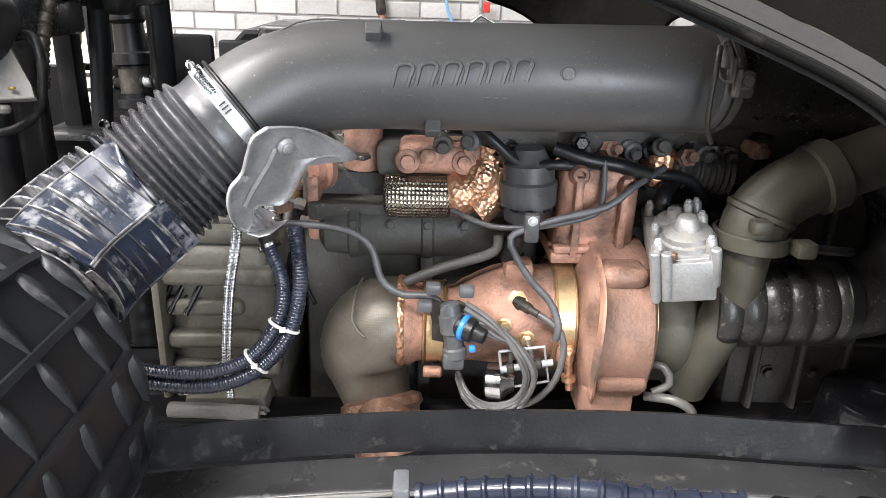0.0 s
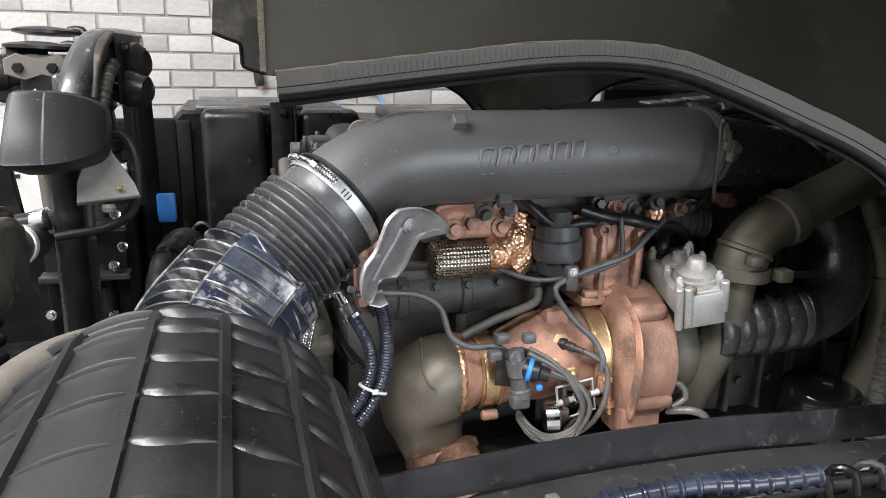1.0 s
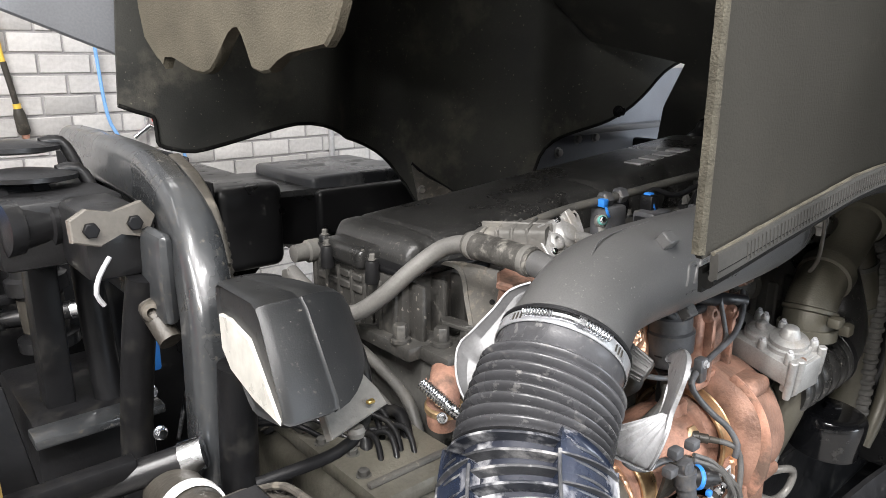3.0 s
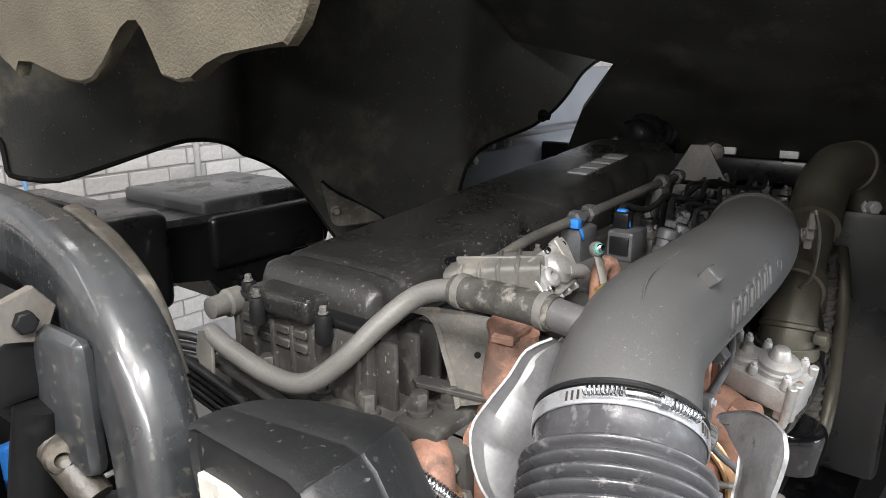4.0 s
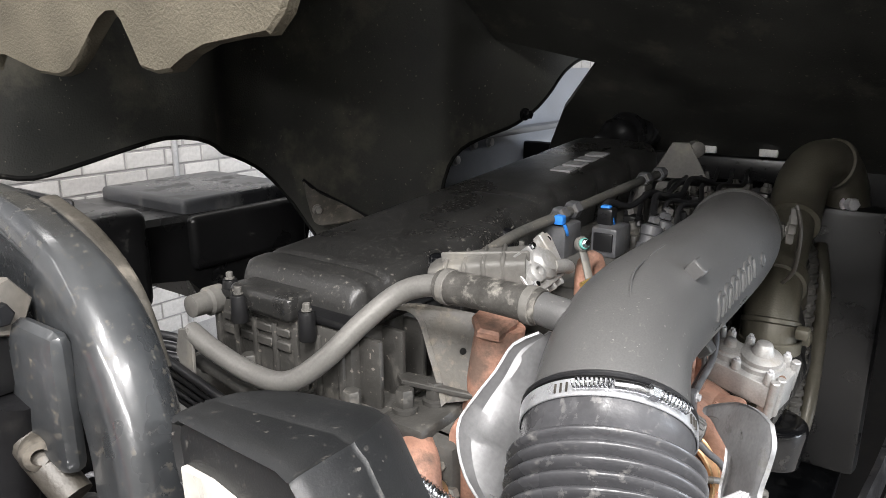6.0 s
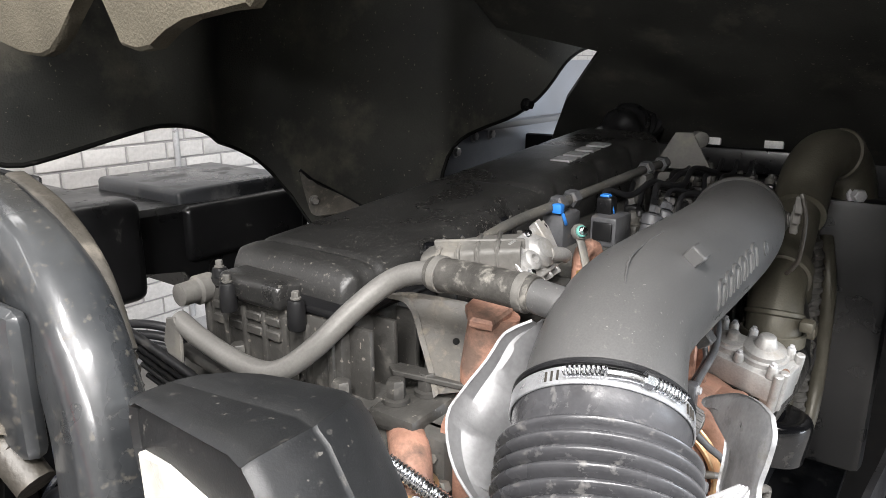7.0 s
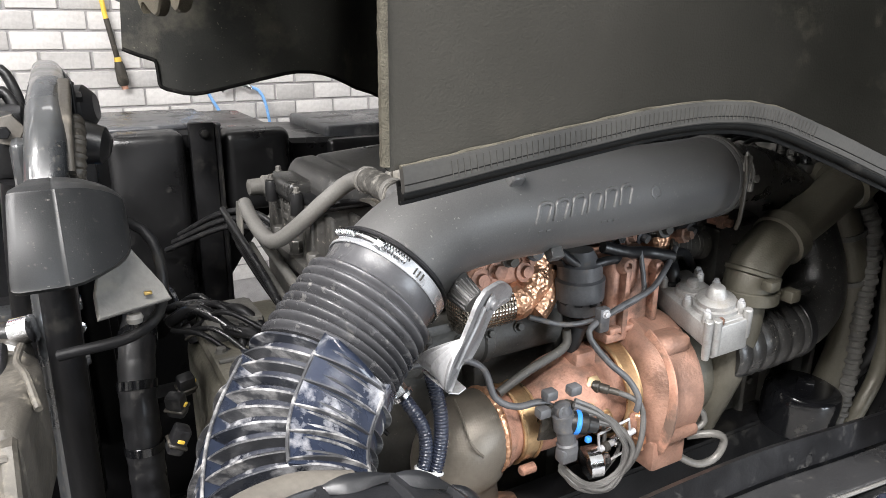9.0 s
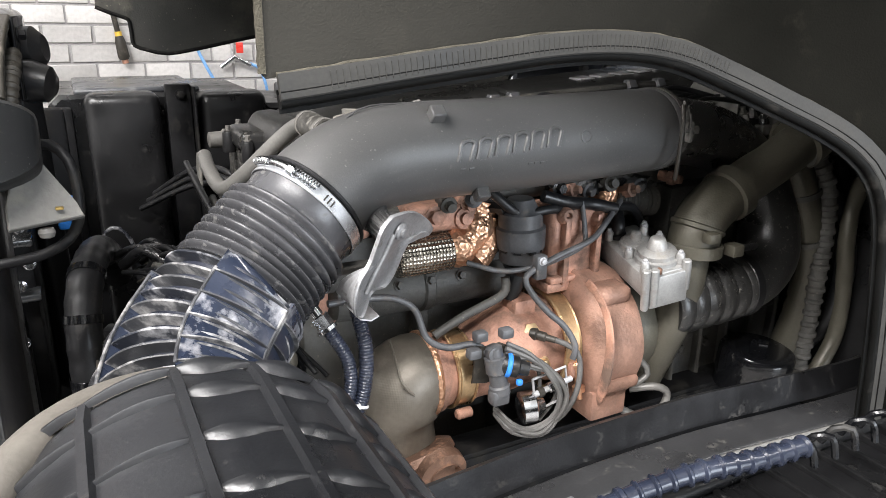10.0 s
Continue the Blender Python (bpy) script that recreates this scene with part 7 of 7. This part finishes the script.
part("knob", lathe((-0.65, 1.46, 1.53), (1, -0.3, -0.2), [(0, 0.03), (0.03, 0.036), (0.06, 0.03), (0.07, 0.016)], 24), M_BLACK, coup)


def wrapped_hose(name, ctrl, r, material, label):
    h = thing(name, ctrl[0], label, "air hose", "trailer hoses")
    part("hose", tube(ctrl, r, 20, 0.008), material, h)
    for q, a, b, s in frames(spline(ctrl, 0.02))[1:-1]:
        part("spiral_cut", ring(q, a.cross(b), r * 0.985, 0.003, r * 0.03, 20), M_BLACK, h)
    return h


wrapped_hose("red_air_hose", [(-0.865, 1.4, 1.55), (-0.91, 1.36, 1.545), (-0.95, 1.3, 1.52), (-0.965, 1.22, 1.48), (-0.95, 1.17, 1.44), (-0.935, 1.155, 1.4)], 0.0165, M_RED, "bright red spiral wrapped trailer air hose")
wrapped_hose("blue_air_hose", [(-0.88, 1.5, 1.57), (-0.93, 1.46, 1.57), (-1.0, 1.4, 1.55), (-1.08, 1.34, 1.5), (-1.12, 1.3, 1.42)], 0.015, M_BLUE, "bright blue spiral wrapped trailer air hose")
wrapped_hose("yellow_air_hose", [(-0.87, 1.83, 1.49), (-0.872, 1.825, 1.45), (-0.875, 1.82, 1.4)], 0.014, M_YELLOW, "yellow plastic wrapped air hose end")
for bx, by, bz, s in ((-0.928, 1.148, 1.395, 1.0), (-0.878, 1.815, 1.39, 0.8)):
    bf = thing("brass_fitting", (bx, by, bz - 0.14), "dull brass hexagon hose fitting on a bracket", "fitting", "brass fittings")
    part("upper_hex", lathe((bx, by, bz - 0.045 * s), (0, 0, 1), [(0, 0.019 * s), (0.04 * s, 0.019 * s), (0.044 * s, 0.015 * s)], 6), M_BRASS, bf)
    part("washer", lathe((bx, by, bz - 0.058 * s), (0, 0, 1), [(0, 0.026 * s), (0.012 * s, 0.026 * s)], 24), M_BRASS, bf)
    part("lower_hex", lathe((bx, by, bz - 0.115 * s), (0, 0, 1), [(0, 0.022 * s), (0.056 * s, 0.022 * s)], 6), M_BRASS, bf)
    part("tail", tube([(bx, by, bz - 0.11 * s), (bx + 0.005, by, bz - 0.25), (bx + 0.02, by, bz - 0.5)], 0.016, 12), M_SEAL, bf)
    part("holder", box((bx - 0.01, by + 0.015, bz - 0.07 * s), (bx + 0.14, by + 0.035, bz - 0.05 * s), 0.003), M_CHASSIS, bf)
for k in range(2):
    c0 = Vector((-0.99 + 0.05 * k, 1.12 + 0.25 * k, 1.2))
    pts = [c0 + Vector((0.05 * math.cos(radians(40 * i)), 0.05 * math.sin(radians(40 * i)), -0.0042 * i)) for i in range(80)]
    solo("coiled_hose", tube(pts, 0.0105, 10, 0.012), M_RUBBER, "black coiled electric hose hanging down", "coiled hose", "coiled hoses")

# added black sheet in place of the dark clutter around lock and couplings
solo("cross_panel", plate([(-1.5, 0.54), (-0.6, 0.54), (-0.6, 1.34), (-0.83, 1.34), (-0.84, 1.15), (-1.0, 1.15), (-1.01, 1.32), (-1.5, 1.32)], 0.03, basis((0, 2.06, 0), (1, 0, 0), (0, 0, 1)), 0.004), M_CHASSIS, "black filler panel standing in for dark clutter behind the couplings", "panel")

# cab lock lever in the foreground
lev = thing("lock_lever", (-0.775, 0.8, 0.83), "grimy steel lock lever with rubber buffer and white caps", "lever")
# upper block with its slot and latch
rows = []
for y, x0, x1, z0, z1 in ((1.03, -0.795, -0.735, 1.295, 1.35), (1.015, -0.803, -0.727, 1.285, 1.365), (0.95, -0.81, -0.715, 1.285, 1.385), (0.9, -0.812, -0.712, 1.285, 1.392), (0.86, -0.818, -0.712, 1.285, 1.398), (0.78, -0.822, -0.722, 1.29, 1.408), (0.755, -0.823, -0.726, 1.3, 1.407), (0.745, -0.822, -0.728, 1.31, 1.398)):
    rows.append([Vector(((x0 + x1) / 2 + u, y, (z0 + z1) / 2 + v)) for u, v in rounded(x1 - x0, z1 - z0, 0.014)])
part("body", loft(bmesh.new(), rows), M_BRACKET, lev)
part("slot", box((-0.79, 0.885, 1.38), (-0.742, 0.975, 1.394), 0.004, 1), M_RUBBER, lev)
part("latch", box((-0.785, 0.925, 1.386), (-0.75, 0.945, 1.4), 0.004, 1), M_CAST, lev)
part("latch", tube([(-0.78, 0.9, 1.397), (-0.752, 0.9, 1.397)], 0.006, 10, smooth=False), M_STEEL, lev)
part("side_wire", tube([(-0.735, 0.99, 1.375), (-0.728, 0.95, 1.395), (-0.73, 0.88, 1.408), (-0.722, 0.84, 1.41), (-0.715, 0.8, 1.395)], 0.0035, 8), M_BRACKET, lev)
# fork with its pin and rubber buffer
for x0 in (-0.828, -0.744):
    part("cheek", plate([(0.69, 1.245), (0.765, 1.25), (0.77, 1.4), (0.735, 1.402), (0.705, 1.375), (0.69, 1.31)], 0.014, basis((x0, 0, 0), (0, 1, 0), (0, 0, 1)), 0.003), M_BRACKET, lev)
part("back_plate", box((-0.816, 0.75, 1.235), (-0.742, 0.764, 1.4), 0.003, 1), M_BRACKET, lev)
part("fork_lip", tube([(-0.818, 0.732, 1.392), (-0.806, 0.726, 1.398), (-0.765, 0.724, 1.4), (-0.738, 0.73, 1.394)], 0.004, 8), M_SEAL, lev)
for x0 in (-0.815, -0.77):
    part("roller", lathe((x0, 0.722, 1.372), (1, 0, 0), [(0, 0.013), (0.003, 0.016), (0.017, 0.016), (0.02, 0.013)], 20), M_SEAL, lev)
part("buffer_pin", lathe((-0.786, 0.712, 1.34), (0, 0.05, 1), [(0, 0.008), (0.036, 0.008), (0.039, 0.006)], 16), M_STEEL, lev)
part("buffer", lathe((-0.786, 0.712, 1.29), (0, 0.05, 1), [(0, 0.024), (0.03, 0.022), (0.05, 0.018), (0.054, 0.011)], 24), M_RUBBER, lev)
part("front_plate", box((-0.826, 0.683, 1.235), (-0.732, 0.74, 1.292), 0.01, 2), M_BRACKET, lev)
part("foot", lathe((-0.78, 0.72, 1.17), (0, 0, 1), [(0, 0.05), (0.03, 0.048), (0.05, 0.04), (0.068, 0.034)], 28), M_GRIME, lev)
part("support", box((-0.815, 0.72, 0.83), (-0.735, 0.86, 1.29), 0.012), M_CHASSIS, lev)
for q in ((-0.812, 0.898, 1.35), (-0.826, 0.73, 1.285), (-0.83, 0.73, 1.225)):
    part("white_cap", lathe(q, (-1, 0, 0), [(-0.006, 0.016), (0.012, 0.016), (0.017, 0.013), (0.019, 0.005)], 8), M_WHITE, lev)
part("side_hook", tube([(-0.732, 0.71, 1.25), (-0.715, 0.7, 1.262), (-0.706, 0.705, 1.24), (-0.718, 0.715, 1.205)], 0.008, 10), M_BRACKET, lev)
part("pivot", lathe((-0.758, 1.16, 1.298), (-0.06, -0.98, 0.16), [(0, 0.03), (0.15, 0.03), (0.155, 0.026)], 28), M_GRIME, lev)
part("white_ring", ring((-0.763, 1.085, 1.311), (-0.06, -0.98, 0.16), 0.0305, 0.016, 0.003, 32), M_WHITE, lev, "white plastic ring")
# cables and conduits between lamp and gearbox
LOOM = [(-0.52, 1.7, 1.08), (-0.54, 1.64, 1.15), (-0.56, 1.54, 1.185), (-0.582, 1.44, 1.172), (-0.597, 1.385, 1.11), (-0.6, 1.365, 1.0), (-0.6, 1.36, 0.83)]
loom = thing("taped_loom", (-0.6, 1.36, 0.83), "thick black taped cable loom bent over the chassis", "cable loom")
part("sleeve", tube(LOOM, 0.031, 24, 0.006, lambda s: 0.031 + 0.0007 * math.sin(s * 160)), M_RUBBER, loom)
for a, b in ((2, 3), (3, 4), (4, 5)):
    p, q = Vector(LOOM[a]), Vector(LOOM[b])
    part("tape_band", ring(q, (q - p) + (Vector(LOOM[b + 1]) - q), 0.0325, 0.016, 0.0012, 32), M_GLOSS, loom, "glossy black tape band")
part("split_edge", tube([(-0.575, 1.68, 1.06), (-0.552, 1.665, 1.16), (-0.52, 1.64, 1.205), (-0.49, 1.62, 1.18), (-0.48, 1.61, 1.1)], 0.004, 8), M_CHALK, loom)
for k in range(5):
    o = 0.022 * k
    solo("loom_cable", tube([(-0.34 + o * 0.3, 1.8, 1.3 - o), (-0.335 + o * 0.3, 1.65, 1.265 - o), (-0.325 + o * 0.4, 1.5, 1.215 - o), (-0.32 + o * 0.5, 1.36, 1.16 - o * 0.8), (-0.31 + o * 0.5, 1.26, 1.12 - o * 0.6), (-0.3 + o, 1.18, 1.05 - o * 0.5)], 0.0075 - 0.0008 * k, 10), (M_BLACK, M_CHASSIS, M_CHASSIS)[k % 3], "dark cable running down the engine end", "cable", "loom cables")
rnd = random.Random(11)
for k in range(12):
    x0 = -0.41 + rnd.uniform(-0.06, 0.05)
    y0 = 1.36 + rnd.uniform(-0.06, 0.12)
    solo("loose_cable", tube([(x0 - 0.06, y0 + 0.12, 1.16), (x0 - 0.02, y0 + 0.05, 1.17 + rnd.uniform(0, 0.04)), (x0 + 0.03, y0, 1.16 + rnd.uniform(-0.02, 0.03)), (x0 + 0.06, y0 - 0.06, 1.17), (x0 + 0.02, y0 - 0.14, 1.1), (x0 - 0.03, y0 - 0.2, 1.0)], rnd.choice((0.005, 0.006, 0.008, 0.011)), 10), rnd.choice((M_BLACK, M_CHASSIS, M_CHASSIS, M_BLACK)), "dirty black cable behind the engine", "cable", "loose cables")
for k in range(4):
    cn = thing("cable_connector", (-0.56 + 0.05 * k, 1.0 + 0.12 * k, 1.14), "grey cable connector with a small yellow lock", "connector", "cable connectors")
    q = Vector((-0.59 + 0.045 * k, 1.12 + 0.13 * k, 1.12 - 0.025 * ((k * 7) % 3)))
    m = Matrix.Translation(q) @ Euler((0.4 * math.sin(3 * k), 0.5 * math.cos(2 * k), 0.9 * k)).to_matrix().to_4x4()
    part("shell", box((0, 0, 0), (0.024, 0.03, 0.042), 0.006, m=m), M_RUBBER, cn)
    part("collar", box((-0.002, -0.002, 0.012), (0.026, 0.032, 0.018), 0.002, 1, m=m), M_GRIME, cn)
    part("lock_tab", box((0.007, -0.003, 0.022), (0.017, 0.001, 0.027), 0.001, 1, m=m), M_YELLOW, cn, "small yellow lock tab")

# ---- far side: black tank with bulging panels ----
tank = thing("battery_box", (-0.1, 2.45, 0.54), "large black plastic box with bulging side panels", "box")
part("core", plate([(-0.62, 0.54), (-0.28, 0.54), (-0.26, 0.9), (-0.15, 1.04), (-0.09, 1.14), (0.0, 1.2), (-0.02, 1.39), (-0.05, 1.408), (-0.59, 1.41), (-0.62, 1.38)], 0.5, basis((0, 2.85, 0), (1, 0, 0), (0, 0, 1)), 0.012), M_BLACK, tank)
for x0, x1, z0, z1 in ((-0.53, -0.33, 0.6, 1.42), (-0.225, -0.025, 1.17, 1.416)):
    part("bulge", box((x0, 2.25, z0), (x1, 2.36, z1), 0.03, 4), M_BLACK, tank)
part("right_body", plate([(-0.02, 1.2), (0.11, 1.215), (0.14, 1.13), (0.36, 1.14), (0.53, 1.22), (0.555, 1.29), (0.55, 1.33), (0.53, 1.352), (-0.02, 1.372)], 0.44, basis((0, 2.75, 0), (1, 0, 0), (0, 0, 1)), 0.015), M_BLACK, tank)
part("front_step", box((0.11, 2.29, 1.22), (0.5, 2.33, 1.366), 0.02, 4), M_BLACK, tank)
part("post", box((-0.315, 2.27, 0.6), (-0.245, 2.3, 1.44), 0.004), M_CHASSIS, tank)
part("post_edge", box((-0.243, 2.235, 0.7), (-0.236, 2.3, 1.435), 0.002), M_CHASSIS, tank)
part("post_bolt", hexbolt((-0.275, 2.27, 1.41), (0, -1, 0), 0.012, 0.012), M_CHASSIS, tank)
part("top_ridge", box((-0.55, 2.38, 1.405), (-0.2, 2.8, 1.425), 0.01, 3), M_TANKTOP, tank, "scuffed top with the wall's sheen in its pale colour")
part("top_ridge", box((0.115, 2.33, 1.35), (0.5, 2.72, 1.402), 0.014, 3), M_TANKTOP, tank, "scuffed top with the wall's sheen in its pale colour")
part("low_flap", box((-0.66, 2.3, 0.9), (-0.56, 2.34, 1.38), 0.01), M_CHASSIS, tank)
crt = thing("white_carton", (-1.35, 2.7, 0.0), "white carton with printed grey bars near the wall", "carton")
part("carton_body", box((-1.75, 2.5, 0), (-1.04, 2.95, 1.33), 0.006, 1), M_WHITE, crt)
for k in range(9):
    w = 0.1 + 0.09 * ((k * 7) % 4)
    part("print_bar", box((-1.25, 2.497, 1.28 - k * 0.05), (-1.25 + w * 0.5, 2.501, 1.292 - k * 0.05), 0), M_GRIME, crt)
grate = thing("dark_bracket", (0.34, 2.05, 1.35), "dark triangular sheet bracket behind the engine", "bracket")
top = [Vector(q) for q in ((0.332, 2.12, 1.448), (0.359, 2.1, 1.419), (0.362, 2.01, 1.393), (0.364, 1.93, 1.368))]
low = [Vector(q) for q in ((0.339, 2.1, 1.37), (0.313, 2.05, 1.342), (0.314, 1.98, 1.353), (0.36, 1.932, 1.363))]
part("sheet", skin(dense([[a, a.lerp(b, 0.5), b] for a, b in zip(top, low)]), 0.004), M_BRACKET, grate)
part("gusset", tube(top, 0.005, 8, smooth=False), M_CHASSIS, grate)
part("bolt", hexbolt((0.332, 2.07, 1.375), (-0.6, -0.8, 0.1), 0.01, 0.02), M_CAST, grate)
for k in range(3):
    solo("far_hose", tube([(-0.42 + 0.02 * k, 2.2, 1.1 + 0.02 * k), (-0.3, 2.0, 1.2 + 0.02 * k), (-0.24, 1.86, 1.22 + 0.02 * k), (-0.18, 1.8, 1.15 + 0.02 * k)], 0.008, 10), M_RUBBER, "thin black hose beyond the engine", "hose", "far hoses")

# ---- things on the brick wall ----
lvr = thing("yellow_pull_switch", (-0.3, 4.4, 1.35), "yellow cord with a dark grey pull handle", "pull cord")
part("cord", tube([(-0.36, 4.4, 2.6), (-0.345, 4.4, 2.2), (-0.315, 4.4, 1.82), (-0.305, 4.4, 1.72)], 0.0125, 12), M_YELLOW, lvr)
part("sleeve", tube([(-0.305, 4.4, 1.73), (-0.285, 4.4, 1.6), (-0.275, 4.4, 1.53)], 0.014, 12), M_GRIME, lvr)
part("band", lathe((-0.275, 4.4, 1.535), (0.12, 0, -1), [(0, 0.018), (0.025, 0.018)], 16), M_YELLOW, lvr)
part("handle", lathe((-0.272, 4.4, 1.512), (0.12, 0, -1), [(0, 0.02), (0.03, 0.027), (0.11, 0.03), (0.125, 0.022)], 20), M_GRIME, lvr)
part("tip", lathe((-0.256, 4.4, 1.388), (0.12, 0, -1), [(0, 0.018), (0.02, 0.016)], 16), M_COPPER, lvr, "orange tip")
pipe_line("air_line", [(0.09, 4.39, 2.3), (0.1, 4.39, 1.9), (0.12, 4.38, 1.5), (0.16, 4.37, 1.36), (0.24, 4.36, 1.2)], 0.009, M_PALEBLUE, "light blue air line on the wall", "air hose", "wall air lines")
pipe_line("air_line", [(0.42, 4.4, 1.36), (0.47, 4.39, 1.33), (0.5, 4.38, 1.25), (0.52, 4.37, 1.1)], 0.009, M_PALEBLUE, "light blue air line on the wall", "air hose", "wall air lines")
gun = thing("air_tap", (0.35, 4.4, 1.3), "small steel air tap with a red handle", "tap")
part("body", tube([(0.25, 4.39, 1.34), (0.33, 4.38, 1.4), (0.42, 4.39, 1.35)], 0.014, 12, smooth=False), M_STEEL, gun)
part("feed", tube([(0.33, 4.42, 1.4), (0.33, 4.42, 1.7), (0.33, 4.42, 2.4)], 0.012, 10), M_ZINC, gun)
part("handle", box((0.34, 4.36, 1.42), (0.38, 4.375, 1.48), 0.004), M_RED, gun, "small red handle")
solo("wall_conduit", tube([(1.49, 4.43, 0.2), (1.49, 4.43, 2.0), (1.49, 4.43, 4.7)], 0.018, 12, 0.3), M_ZINC, "thin grey conduit up the brick wall", "conduit")

# ---- bricks of the wall ----
PITCH, COURSE = 0.2435, 0.1003
lo, hi = Vector((-PITCH / 2 + 0.006, -0.008, -COURSE / 2 + 0.006)), Vector((PITCH / 2 - 0.006, 0.02, COURSE / 2 - 0.006))
brick_mesh = []
for k in range(5):
    bm = box(lo, hi, 0.004, 1)
    rnd = random.Random(k)
    for v in bm.verts:
        v.co += Vector((rnd.uniform(-0.0012, 0.0012), rnd.uniform(-0.001, 0.001), rnd.uniform(-0.0012, 0.0012)))
    brick_mesh.append(finish(bm, "brick", M_BRICK))
X0, Z0 = -0.395, 1.368
rest = bmesh.new()
rnd = random.Random(3)
inv = wall_north.matrix_basis.inverted()
foot = Vector(wall_north.location)
for r in range(-11, 32):
    for c in range(-26, 42):
        x = X0 + (c + (0.5 if r % 2 else 0)) * PITCH + PITCH / 2
        z = Z0 + r * COURSE - COURSE / 2
        near = -6 <= c <= 9 and -5 <= r <= 12
        y = 4.448 + rnd.uniform(-0.0015, 0.0015)
        if near:
            ob = new("brick", brick_mesh[(r * 7 + c * 3) % 5])
            ob.parent = wall_north
            ob.location = Vector((x, y, z)) - foot
        elif -6.9 < x < 9.9:
            a, b = Vector((x, y, z)) + lo, Vector((x, y, z)) + hi
            vs = [rest.verts.new((p, q, s)) for p in (a.x, b.x) for q in (a.y, b.y) for s in (a.z, b.z)]
            for f in ((0, 1, 5, 4), (0, 2, 3, 1), (4, 5, 7, 6), (1, 3, 7, 5), (0, 4, 6, 2)):
                rest.faces.new([vs[i] for i in f])
tagged(part("bricks_beyond", rest, M_BRICK, wall_north), kind="stuff")
